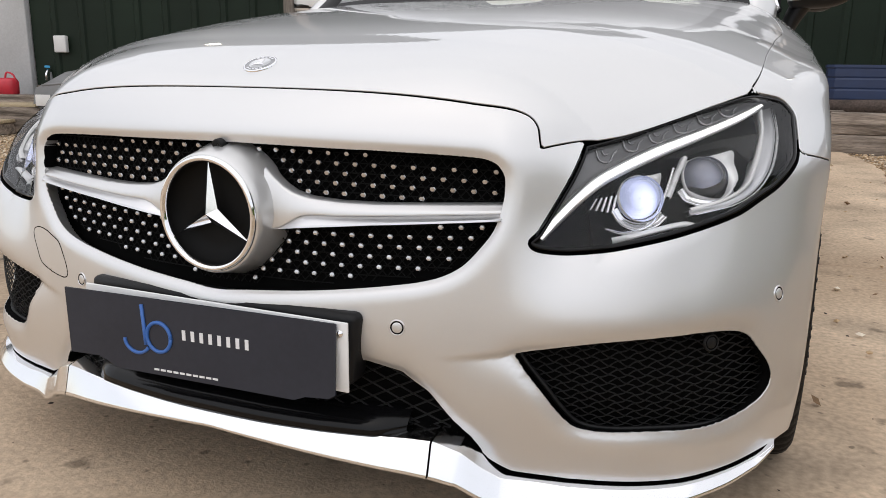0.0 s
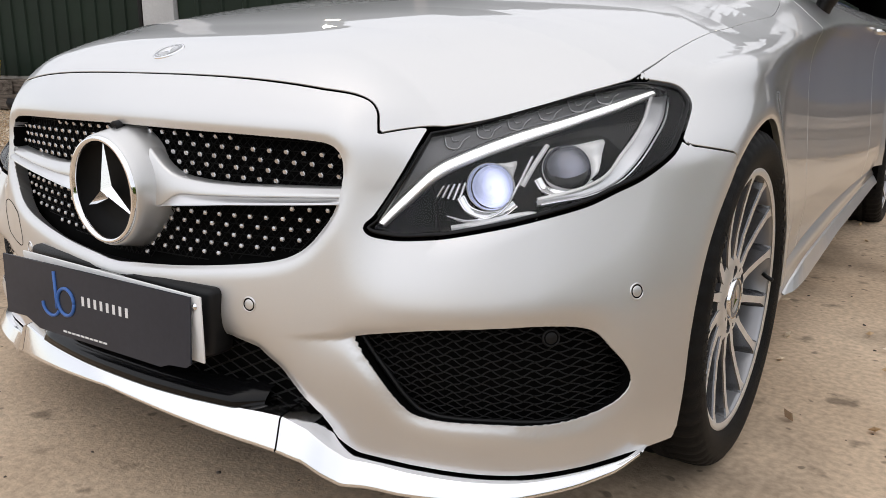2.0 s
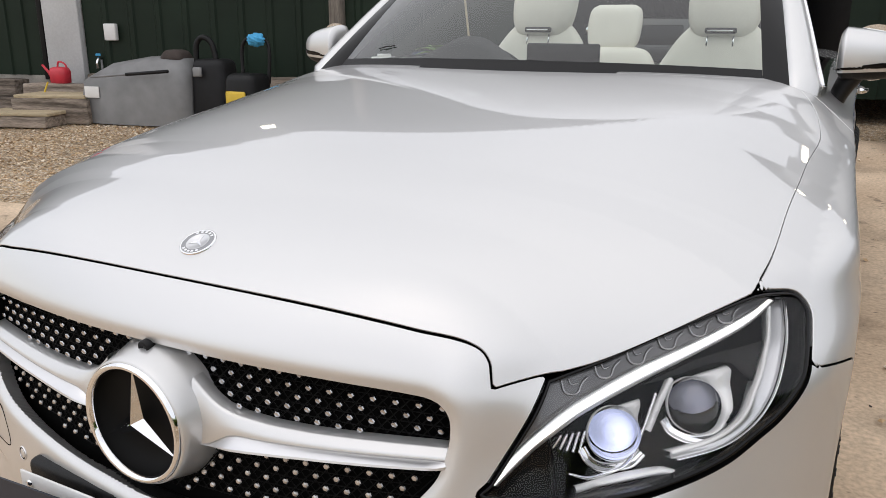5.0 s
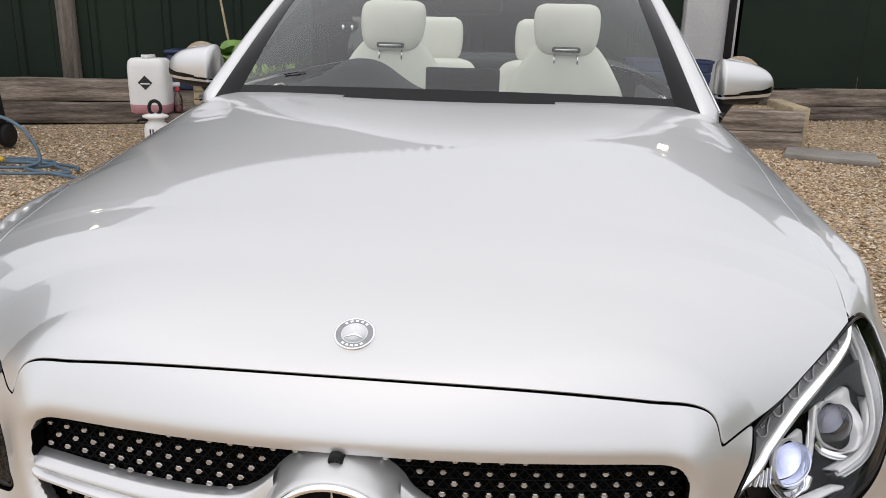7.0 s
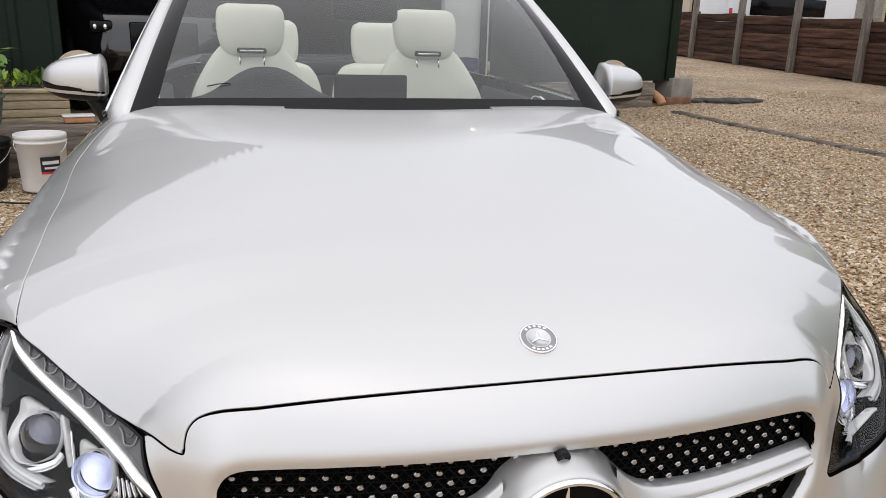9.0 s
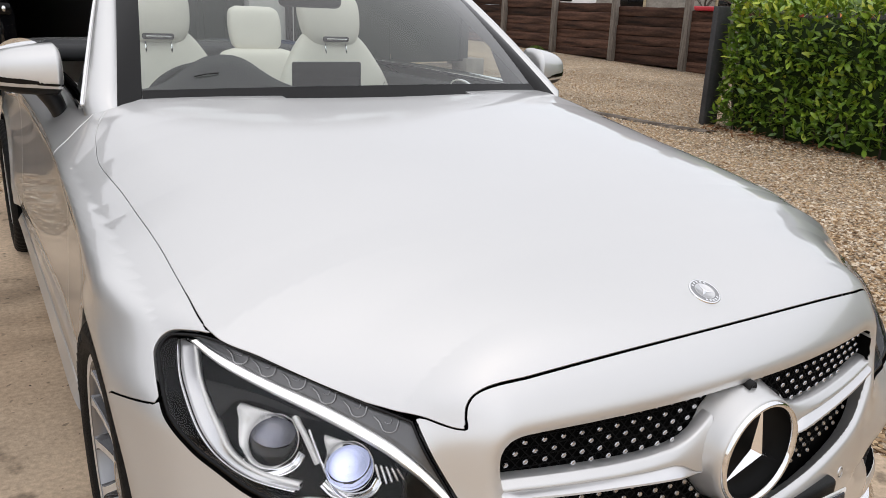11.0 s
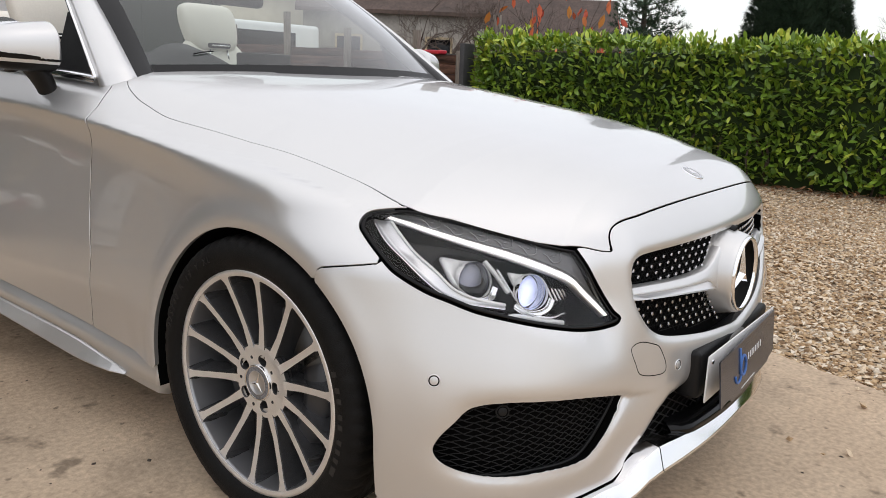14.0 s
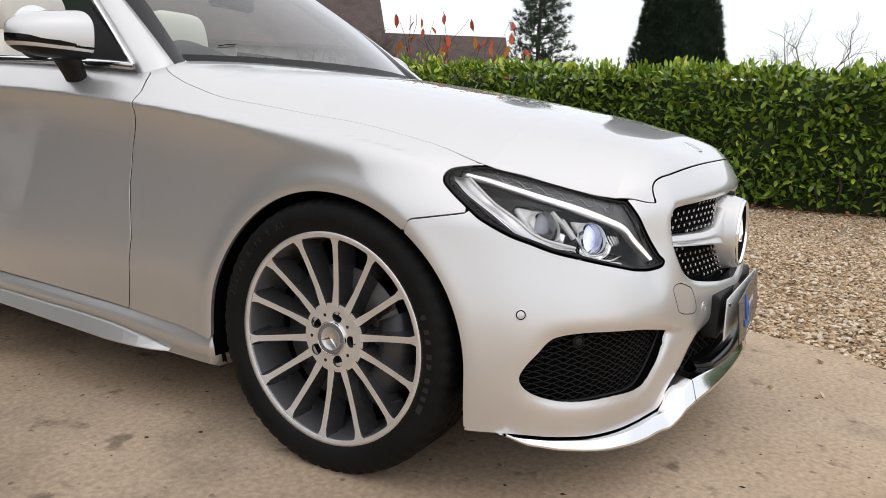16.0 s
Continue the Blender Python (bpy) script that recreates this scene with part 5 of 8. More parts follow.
        F += [(k, j, n1 * n2), ((n2 - 1) * n1 + j, (n2 - 1) * n1 + k, n1 * n2 + 1)]
    F = np.array(F)
    tri = P[F]
    if (np.cross(tri[:, 1] - tri[:, 0], tri[:, 2] - tri[:, 0]) * (tri.mean(1) - P.mean(0))).sum() < 0:
        F = F[:, ::-1].copy()
    PN = P - np.array((.896, .985, 1.040))
    cut = P[:, 2] - (.994 + .05 * (P[:, 0] - .9))
    parts_m = []
    for field, sc in ((cut, 1.0), (-cut, .985)):
        v2, n3, f2 = clip(P, PN, F, field)
        v2 = (v2 - (.896, .985, 1.040)) * sc + (.896, .985, 1.040)
        parts_m.append((v2 * side_m, [tuple(q) if s > 0 else tuple(q)[::-1] for q in f2]))
    mir = mesh_object("door_mirror", *parts_m[0], PAINT, car, "silver door mirror housing")
    mesh_object("mirror_base", *parts_m[1], BLACK_PLASTIC, mir, "black lower mirror half")
    band = np.minimum(np.minimum(P[:, 2] - (1.003 + .07 * (P[:, 0] - .9)), 1.016 + .15 * (P[:, 0] - .9) - P[:, 2]), .01 * np.ones(len(P)))
    band = np.where(P[:, 1] < 1.01 + .35 * (P[:, 0] - .896), band, -.02)
    v2, n3, f2 = clip(P, PN, F, band)
    v2 = (v2 - (.896, .985, 1.040)) * 1.012 + (.896, .985, 1.040)
    mesh_object("mirror_indicator", v2 * side_m, [tuple(q) if s > 0 else tuple(q)[::-1] for q in f2], BLACK_GLOSS, mir, "dark indicator strip")
    secs = []
    for v in np.linspace(0, 1, 8):
        cx, cy, cz = .815 + .045 * v**1.5, .972 + .010 * v, .905 + .095 * v
        w, d = .020 + .018 * v, .040 + .012 * v
        secs.append([(s * (cx + w * math.cos(t)), cy + d * math.sin(t), cz) for t in np.linspace(0, 2 * np.pi, 16, endpoint=False)])
    V, F = loft(secs, closed=True)
    mesh_object("mirror_foot", V, flip(F), BLACK_PLASTIC, mir, "black mirror foot")
    V, F = half_disc((s * .89, 1.037, 1.040), (0, 1, 0), [(.075, 0), (.0005, .001)], 24)
    mesh_object("mirror_glass", V * (1, 1, 1), F, CHROME, mir, "mirror glass")

# wiper
mesh_object("wiper", *tube(smooth_path([(.58, .690, .972), (.30, .650, .978), (.02, .622, .976)]), .006, 6), BLACK_PLASTIC, car, "black wiper arm")
mark_a, mark_b = screen_point(-.80, .115), screen_point(-.70, .13)
mesh_object("screen_mark", *tube([mark_a + (0, -.003, .002), (mark_a + mark_b) / 2 + (0, -.004, .004), mark_b + (0, -.003, .002)], .0018, 6), BLACK_PLASTIC, windscreen, "small black mark on the glass")

# ---- cabin ----
part("cabin_floor", block((1.48, 2.2, .04), (0, 1.75, .30), .01), DASH, car, "dark cabin floor")
secs = []
for x in np.linspace(-.72, .72, 49):
    hump = .105 * math.exp(-(abs(x + .335) / .15)**2.6)
    secs.append([(x, .66, .955), (x, .78, .968), (x, .95, .972 + hump * .7), (x, 1.05, .968 + hump), (x, 1.11, .945 + hump * .8), (x, 1.13, .88 + hump * .3), (x, 1.10, .70), (x, 1.10, .35)])
V, F = loft(secs)
mesh_object("dashboard", V, F, DASH, car, "dark dashboard with an instrument hood")
part("centre_screen", block((.246, .018, .095), (.006, 1.02, .958), .008, 3), BLACK_GLOSS, car, "black centre screen")
wheel_c = np.array((-.36, 1.27, .865))
ring = []
for a in np.linspace(0, 2 * np.pi, 41):
    ring.append(wheel_c + .178 * np.array((math.cos(a), -.42 * math.sin(a), .907 * math.sin(a))))
steer = mesh_object("steering_wheel", *tube(ring, .014, 10, caps=False), DASH, car, "dark steering wheel")
part("steering_hub", block((.14, .05, .10), (-.36, 1.235, .815), .03, 3), DASH, steer)
for s in (1, -1):
    part("door_lining", block((.05, 1.35, .58), (s * .735, 1.42, .36), .02, 2), DASH, car, "dark door lining")
    loop = smooth_path([(s * .700, 1.20, .86), (s * .700, 1.17, .93), (s * .700, 1.24, .96), (s * .700, 1.33, .95), (s * .700, 1.34, .88)])
    mesh_object("door_grab", *tube(loop, .006, 8), CHROME, car, "chrome loop on the door lining")


def cushion(size, at, lean=0.0, round_by=.04, pinch=0.0):
    """A padded block leaning back, fuller in the middle."""
    bm = block(size, (0, 0, 0), round_by, 4)
    bmesh.ops.subdivide_edges(bm, edges=bm.edges[:], cuts=1, use_grid_fill=True)
    for v in bm.verts:
        k = v.co.z / size[2]
        v.co.x *= 1 - pinch * k
        if v.co.y < 0:
            v.co.y -= .018 * (1 - (2 * v.co.x / size[0])**2) * math.sin(math.pi * min(1, max(0, k)))
    bmesh.ops.rotate(bm, verts=bm.verts, cent=(0, 0, 0), matrix=Matrix.Rotation(radians(-lean), 3, "X"))
    bmesh.ops.translate(bm, verts=bm.verts, vec=at)
    return bm


def pad_section(cx, cy, cz, w, d, n=32, power=3.4):
    t = np.linspace(0, 2 * np.pi, n, endpoint=False)
    return [(cx + w * np.sign(np.cos(a)) * abs(np.cos(a)) ** (2 / power), cy + d * np.sign(np.sin(a)) * abs(np.sin(a)) ** (2 / power), cz) for a in t]


def padded(rows, sx, y0, lean):
    """An upholstered shape from (height, half width, half depth) rows, leaning back."""
    rows = smooth_path([(z, w, d) for z, w, d in rows], 4)
    V, F = loft([pad_section(sx, y0 + lean * (z - .5), z, max(w, .004), max(d, .004)) for z, w, d in rows], closed=True)
    n = 32
    return V, F + [tuple(range(n - 1, -1, -1)), tuple(range(len(V) - n, len(V)))]


for sx in (-.368, .374):
    seat = mesh_object("front_seat", *padded([(.45, .24, .06), (.52, .275, .075), (.70, .275, .078), (.84, .262, .074), (.93, .240, .068), (1.00, .205, .060), (1.06, .168, .052), (1.10, .135, .042), (1.12, .11, .028)], sx, 1.66, .30), LEATHER, car, "cream leather front seat")
    mesh_object("headrest", *padded([(1.065, .085, .030), (1.08, .105, .045), (1.12, .128, .056), (1.18, .138, .060), (1.235, .138, .056), (1.265, .125, .045), (1.278, .095, .025)], sx, 1.645, .30), LEATHER, seat, "cream headrest")
    part("headrest_slot", block((.118, .020, .022), (sx, 1.772, 1.083), .007, 2), BLACK_PLASTIC, seat, "dark slot in the headrest")
    for post_x in (-.048, .048):
        mesh_object("headrest_post", *tube([(sx + post_x, 1.768, 1.03), (sx + post_x, 1.778, 1.075)], .0045, 8), CHROME, seat, "chrome post")
    part("slot_plate", block((.095, .016, .006), (sx, 1.765, 1.091), .002, 1), CHROME, seat, "chrome slot edge")
    mesh_object("seam", *tube([(sx + .22 * math.cos(a), 1.605 + .30 * (.93 + .10 * math.sin(a) - .5) - .014, .93 - .10 * math.sin(a)) for a in np.linspace(.15, math.pi - .15, 20)], .0022, 5), GREY_SEAM, seat, "stitched seam")
    part("seat_cushion", cushion((.52, .52, .15), (sx, 1.43, .42), 0, .05), LEATHER, seat, "cream seat cushion")
for sx in (-.26, .28):
    bench = mesh_object("rear_seat", *padded([(.50, .24, .07), (.75, .25, .075), (.90, .235, .07), (.985, .19, .06), (1.01, .13, .03)], sx, 2.40, .25), LEATHER, car, "cream leather rear seat")
    mesh_object("rear_headrest", *padded([(1.0, .09, .03), (1.03, .125, .045), (1.12, .135, .05), (1.19, .125, .045), (1.215, .09, .02)], sx, 2.42, .25), LEATHER, bench, "cream rear headrest")
    part("rear_cushion", cushion((.52, .45, .14), (sx, 2.25, .42), 0, .05), LEATHER, bench)
part("roof_cover", block((1.30, .50, .08), (0, 2.98, .93), .03, 3), DASH, car, "folded roof cover")
part("rear_view_mirror", block((.225, .045, .095), (.010, 1.17, 1.222), .020, 3), BLACK_PLASTIC, car, "black inside mirror")
mesh_object("mirror_arm", *tube([(.012, 1.19, 1.32), (.012, 1.17, 1.36), (.012, 1.16, 1.385)], .012, 8), BLACK_PLASTIC, car)
part("sensor_box", block((.10, .12, .03), (.012, 1.20, 1.345), .01, 2), BLACK_PLASTIC, car, "black sensor housing at the screen top")

# ---- the yard: materials ----
rng = np.random.default_rng(7)


def lift(y):
    """The yard rises gently behind the car."""
    return 0.028 * np.clip(np.asarray(y, float) - 2, 0, 22)


def ramp_material(name, stops, rough=0.8, per="island", spec=0.3, trans=0.0, voronoi=0.0, bump=0.0, patch=0.0):
    """Colours picked per loose piece, or per cell of a cell pattern."""
    m = bpy.data.materials.new(name)
    m.use_nodes = True
    nt = m.node_tree
    b = nt.nodes["Principled BSDF"]
    b.inputs["Roughness"].default_value = rough
    b.inputs["Specular IOR Level"].default_value = spec
    b.inputs["Transmission Weight"].default_value = 0
    ramp = nt.nodes.new("ShaderNodeValToRGB")
    els = ramp.color_ramp.elements
    while len(els) < len(stops):
        els.new(0.5)
    for e, (p, c) in zip(els, stops):
        e.position, e.color = p, (*c, 1)
    co = nt.nodes.new("ShaderNodeTexCoord")
    out = ramp.outputs[0]
    if voronoi:
        vo = nt.nodes.new("ShaderNodeTexVoronoi")
        vo.inputs["Scale"].default_value = voronoi
        nt.links.new(co.outputs["Object"], vo.inputs["Vector"])
        sep = nt.nodes.new("ShaderNodeSeparateColor")
        nt.links.new(vo.outputs["Color"], sep.inputs[0])
        nt.links.new(sep.outputs[0], ramp.inputs[0])
        # darkens towards the cell borders: shade between the stones, put into the colour
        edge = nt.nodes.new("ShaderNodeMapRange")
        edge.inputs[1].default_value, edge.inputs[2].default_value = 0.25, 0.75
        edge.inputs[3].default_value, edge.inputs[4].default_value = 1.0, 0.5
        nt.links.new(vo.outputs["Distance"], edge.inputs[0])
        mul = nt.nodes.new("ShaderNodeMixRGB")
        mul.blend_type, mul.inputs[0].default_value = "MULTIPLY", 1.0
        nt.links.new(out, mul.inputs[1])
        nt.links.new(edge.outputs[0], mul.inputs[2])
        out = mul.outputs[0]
        bp = nt.nodes.new("ShaderNodeBump")
        bp.invert = True
        bp.inputs["Strength"].default_value, bp.inputs["Distance"].default_value = 1.0, bump
        nt.links.new(vo.outputs["Distance"], bp.inputs["Height"])
        nt.links.new(bp.outputs[0], b.inputs["Normal"])
    elif per == "island":
        geo = nt.nodes.new("ShaderNodeNewGeometry")
        nt.links.new(geo.outputs["Random Per Island"], ramp.inputs[0])
    else:
        info = nt.nodes.new("ShaderNodeObjectInfo")
        nt.links.new(info.outputs["Random"], ramp.inputs[0])
    for patch_scale, patch_by in (((0.7, patch), (16.0, patch * 1.3), (42.0, patch * 1.3)) if patch else ()):
        no = nt.nodes.new("ShaderNodeTexNoise")
        no.inputs["Scale"].default_value, no.inputs["Detail"].default_value = patch_scale, 5
        nt.links.new(co.outputs["Object"], no.inputs["Vector"])
        mr = nt.nodes.new("ShaderNodeMapRange")
        mr.inputs[1].default_value, mr.inputs[2].default_value = 0.3, 0.7
        mr.inputs[3].default_value, mr.inputs[4].default_value = 1 - patch_by, 1 + patch_by
        nt.links.new(no.outputs[0], mr.inputs[0])
        mul = nt.nodes.new("ShaderNodeMixRGB")
        mul.blend_type, mul.inputs[0].default_value = "MULTIPLY", 1.0
        nt.links.new(out, mul.inputs[1])
        nt.links.new(mr.outputs[0], mul.inputs[2])
        out = mul.outputs[0]
    nt.links.new(out, b.inputs["Base Color"])
    return m


STONE_COLOURS = [(0.0, (.20, .125, .07)), (.18, (.42, .28, .155)), (.45, (.60, .43, .255)), (.62, (.50, .39, .28)), (.8, (.72, .58, .41)), (1.0, (.80, .72, .60))]
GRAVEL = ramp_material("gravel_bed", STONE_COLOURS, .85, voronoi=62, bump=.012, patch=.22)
STONES = ramp_material("gravel_stones", STONE_COLOURS, .75)
GREEN_METAL = material("dark_green_cladding", (.0115, .0205, .0125), .5, vary=.18, scale=1.3, fine=.06, fine_scale=60, rough_vary=.2, spec=.18)
GREY_RENDER = material("pale_grey_paint", (.50, .50, .50), .7, vary=.08, scale=2.5, fine=.05, fine_scale=40, bump=.1)
BLOCKWORK = material("grey_concrete_block", (.27, .25, .22), .9, vary=.2, scale=5, fine=.15, fine_scale=90, bump=.4, bump_scale=120)
OLD_WOOD = material("weathered_sleeper_wood", (.15, .12, .095), .85, vary=.45, scale=3, fine=.35, fine_scale=26, bump=.7, bump_scale=30, stretch=(.5, 5, 7), tint=(.24, .20, .165), spread=.3, spec=.2)
RED_WOOD = material("red_brown_sleeper_wood", (.040, .021, .014), .8, vary=.45, scale=2.2, fine=.35, fine_scale=22, bump=.6, bump_scale=30, stretch=(5, .5, 6), tint=(.088, .046, .032), spread=.45, spec=.2)
PALE_WOOD = material("pale_timber", (.42, .34, .22), .75, vary=.2, scale=4, fine=.2, fine_scale=30, bump=.3, stretch=(.6, 5, 6), spread=.12)
POST_WOOD = material("grey_post_wood", (.20, .175, .15), .85, vary=.3, scale=5, fine=.25, fine_scale=30, bump=.5, stretch=(6, 6, .5), spec=.2)
BARK = material("bark", (.075, .055, .045), .9, vary=.3, scale=8, fine=.3, fine_scale=60, bump=.5)
WHITE_PLASTIC = material("milky_plastic", (.74, .73, .71), .4, vary=.04, scale=6, fine=.02, fine_scale=80)
PINK_LIQUID = material("pink_liquid_in_plastic", (.55, .27, .30), .4, vary=.05, scale=10)
RED_PLASTIC = material("red_plastic", (.55, .03, .05), .4, vary=.08, scale=12)
BLUE_PLASTIC = material("blue_plastic", (.022, .038, .095), .45, vary=.1, scale=8)
BRIGHT_BLUE = material("bright_blue_cloth", (.06, .34, .60), .8, vary=.15, scale=20, bump=.4, bump_scale=90)
SAGE = material("sage_green_pot", (.105, .155, .125), .5, vary=.12, scale=9, fine=.06)
YELLOW = material("yellow_plastic", (.62, .42, .03), .45, vary=.1, scale=10)
HOSE_BLUE = material("blue_grey_hose", (.085, .14, .19), .5, vary=.15, scale=18)
GREY_PLASTIC = material("grey_plastic", (.20, .20, .20), .5, vary=.12, scale=6)
TERRACOTTA = material("terracotta", (.52, .27, .15), .8, vary=.12, scale=14, bump=.2)
BLACK_RUBBER_AND_SHADE = material("black_rubber_and_bay_shade", (.010, .010, .011), .6, vary=.2, scale=10, spec=.3)
LABEL_BLACK = material("black_label", (.012, .012, .012), .5, vary=.05, scale=20)
WHITE_CLOTH = material("white_cloth", (.72, .68, .66), .9, vary=.1, scale=20, bump=.5, bump_scale=80)
WINE_CLOTH = material("wine_red_cloth", (.20, .012, .025), .9, vary=.2, scale=20, bump=.5, bump_scale=80)
DEBRIS = material("dark_wet_soil", (.045, .04, .036), .8, vary=.4, scale=9, bump=.6, bump_scale=40)
LEAVES = ramp_material("laurel_leaves", [(0, (.060, .120, .012)), (.4, (.125, .220, .022)), (.75, (.20, .315, .032)), (.93, (.30, .42, .042)), (1, (.48, .52, .07))], .36, spec=.5)
TIP_LEAVES = ramp_material("young_laurel_leaves", [(0, (.20, .32, .035)), (.6, (.34, .47, .05)), (1, (.58, .60, .08))], .4, spec=.5)
HEDGE_SHADE = ramp_material("hedge_core_shade", [(0, (.015, .028, .006)), (1, (.026, .048, .01))], .8)
YEW = ramp_material("yew_sprays", [(0, (.008, .018, .009)), (.7, (.016, .034, .016)), (1, (.028, .05, .022))], .7, spec=.2)
PINE = ramp_material("pine_needles", [(0, (.025, .05, .03)), (.7, (.05, .085, .05)), (1, (.09, .12, .07))], .7, spec=.2)
RED_LEAF = ramp_material("autumn_leaves", [(0, (.35, .05, .03)), (.5, (.55, .12, .05)), (1, (.60, .26, .06))], .6)
BROAD_LEAF = material("broad_plant_leaf", (.15, .26, .06), .45, vary=.25, scale=12, fine=.1)
DRY_GRASS = ramp_material("dry_brown_stems", [(0, (.12, .055, .03)), (1, (.26, .14, .08))], .8)
LITTER = ramp_material("fallen_leaves", [(0, (.09, .045, .02)), (1, (.26, .13, .06))], .8)
SLATE_ROOF = material("brown_roof_tiles", (.085, .06, .05), .8, vary=.25, scale=2, fine=.2, fine_scale=9, bump=.3)
HOUSE_STONE = material("grey_house_stone", (.30, .28, .25), .85, vary=.2, scale=2.5, fine=.15, fine_scale=12, bump=.3, bump_scale=8)
HAZE_TREES = material("far_woods", (.16, .17, .17), .9, vary=.25, scale=.5, fine=.2, fine_scale=3)


def concrete_material():
    m = material("tan_concrete", (.55, .406, .275), .8, vary=.16, scale=.9, fine=.20, fine_scale=60, bump=.25, bump_scale=140, tint=(.62, .485, .35), spec=.25)
    nt = m.node_tree
    b = nt.nodes["Principled BSDF"]
    src = b.inputs["Base Color"].links[0].from_socket
    co = nt.nodes.new("ShaderNodeTexCoord")
    for scale, lo, hi, dark, detail in ((1.7, .52, .70, .56, 8), (8.0, .635, .71, .48, 4), (.55, .48, .72, .72, 3), (26.0, .70, .76, .5, 1)):
        n = nt.nodes.new("ShaderNodeTexNoise")
        n.inputs["Scale"].default_value, n.inputs["Detail"].default_value = scale, detail
        nt.links.new(co.outputs["Object"], n.inputs["Vector"])
        r = nt.nodes.new("ShaderNodeMapRange")
        r.inputs[1].default_value, r.inputs[2].default_value = lo, hi
        r.inputs[3].default_value, r.inputs[4].default_value = 1.0, dark
        nt.links.new(n.outputs[0], r.inputs[0])
        x = nt.nodes.new("ShaderNodeMixRGB")
        x.blend_type, x.inputs[0].default_value = "MULTIPLY", 1.0
        nt.links.new(src, x.inputs[1])
        nt.links.new(r.outputs[0], x.inputs[2])
        src = x.outputs[0]
    # a broad darker patch beside the car, its outline warped by noise
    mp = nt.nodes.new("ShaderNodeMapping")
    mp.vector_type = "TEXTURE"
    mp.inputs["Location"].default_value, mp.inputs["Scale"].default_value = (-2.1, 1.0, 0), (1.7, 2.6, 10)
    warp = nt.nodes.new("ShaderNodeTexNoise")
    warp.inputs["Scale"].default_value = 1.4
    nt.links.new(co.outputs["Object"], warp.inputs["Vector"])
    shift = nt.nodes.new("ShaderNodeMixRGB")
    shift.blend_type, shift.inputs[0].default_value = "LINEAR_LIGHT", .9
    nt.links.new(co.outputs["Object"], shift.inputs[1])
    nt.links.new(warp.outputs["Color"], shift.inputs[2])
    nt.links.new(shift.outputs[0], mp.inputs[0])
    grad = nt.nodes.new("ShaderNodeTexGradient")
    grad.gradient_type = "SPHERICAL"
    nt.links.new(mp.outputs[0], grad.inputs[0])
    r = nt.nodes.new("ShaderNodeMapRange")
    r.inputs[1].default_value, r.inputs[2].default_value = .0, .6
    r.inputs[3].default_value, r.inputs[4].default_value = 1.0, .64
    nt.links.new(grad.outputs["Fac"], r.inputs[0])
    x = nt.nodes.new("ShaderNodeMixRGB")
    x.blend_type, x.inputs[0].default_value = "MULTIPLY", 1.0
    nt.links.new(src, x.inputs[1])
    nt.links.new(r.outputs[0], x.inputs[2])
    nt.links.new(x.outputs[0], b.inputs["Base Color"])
    return m


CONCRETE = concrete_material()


def big_mesh(name, V, F, mat, parent=None, label="", smooth=False):
    """A mesh from arrays; all faces with the same number of corners."""
    me = bpy.data.meshes.new(name)
    V, F = np.asarray(V, np.float32), np.asarray(F, np.int32)
    k = F.shape[1]
    me.vertices.add(len(V))
    me.vertices.foreach_set("co", V.ravel())
    me.loops.add(F.size)
    me.loops.foreach_set("vertex_index", F.ravel())
    me.polygons.add(len(F))
    me.polygons.foreach_set("loop_start", np.arange(0, F.size, k, dtype=np.int32))
    me.polygons.foreach_set("use_smooth", np.full(len(F), smooth))
    me.materials.append(mat)
    me.update(calc_edges=True)
    ob = new(name, me)
    if parent is not None:
        ob.parent = parent
    if label:
        ob["label"] = label
    return ob


def scatter(template_v, template_f, places, frames, sizes):
    """Many small pieces in one pair of arrays. frames: n x 3 x 3 with columns as axes."""
    tv, tf = np.asarray(template_v, float), np.asarray(template_f)
    sizes = np.asarray(sizes, float)
    sizes = sizes[:, None] * np.ones(3) if sizes.ndim == 1 else sizes
    V = np.einsum("nij,nkj->nki", frames, tv[None] * sizes[:, None]) + places[:, None]
    F = tf[None] + (np.arange(len(places)) * len(tv))[:, None, None]
    return V.reshape(-1, 3), F.reshape(-1, tf.shape[1])


def random_frames(n, along=None, wild=1.0):
    """Turned axes; along gives the wished z direction of each piece."""
    z = rng.normal(size=(n, 3))
    z = z if along is None else np.asarray(along) + wild * z * .5
    z /= np.linalg.norm(z, axis=1, keepdims=True) + 1e-9
    x = rng.normal(size=(n, 3))
    x -= z * (x * z).sum(1, keepdims=True)
    x /= np.linalg.norm(x, axis=1, keepdims=True) + 1e-9
    return np.stack([x, np.cross(z, x), z], 2)


# ---- ground, concrete and gravel ----
near_axis = np.arange(-12, 14.01, .5)
far_axis = 14 * 1.35 ** np.arange(1, 11)
axis_pts = np.concatenate([-far_axis[::-1], near_axis, far_axis])
gx, gy = np.meshgrid(axis_pts, axis_pts, indexing="ij")
gz = lift(gy) - .020 + .006 * np.sin(gx * 2.1 + gy) * np.cos(gy * 1.7)
n_ax = len(axis_pts)
gi = np.arange(n_ax * n_ax).reshape(n_ax, n_ax)
GF = np.stack([gi[:-1, :-1].ravel(), gi[1:, :-1].ravel(), gi[1:, 1:].ravel(), gi[:-1, 1:].ravel()], 1)
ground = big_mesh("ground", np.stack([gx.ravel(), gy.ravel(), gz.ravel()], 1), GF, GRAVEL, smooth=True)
tagged(ground, "tan and cream gravel yard surface", "gravel ground", kind="structure")

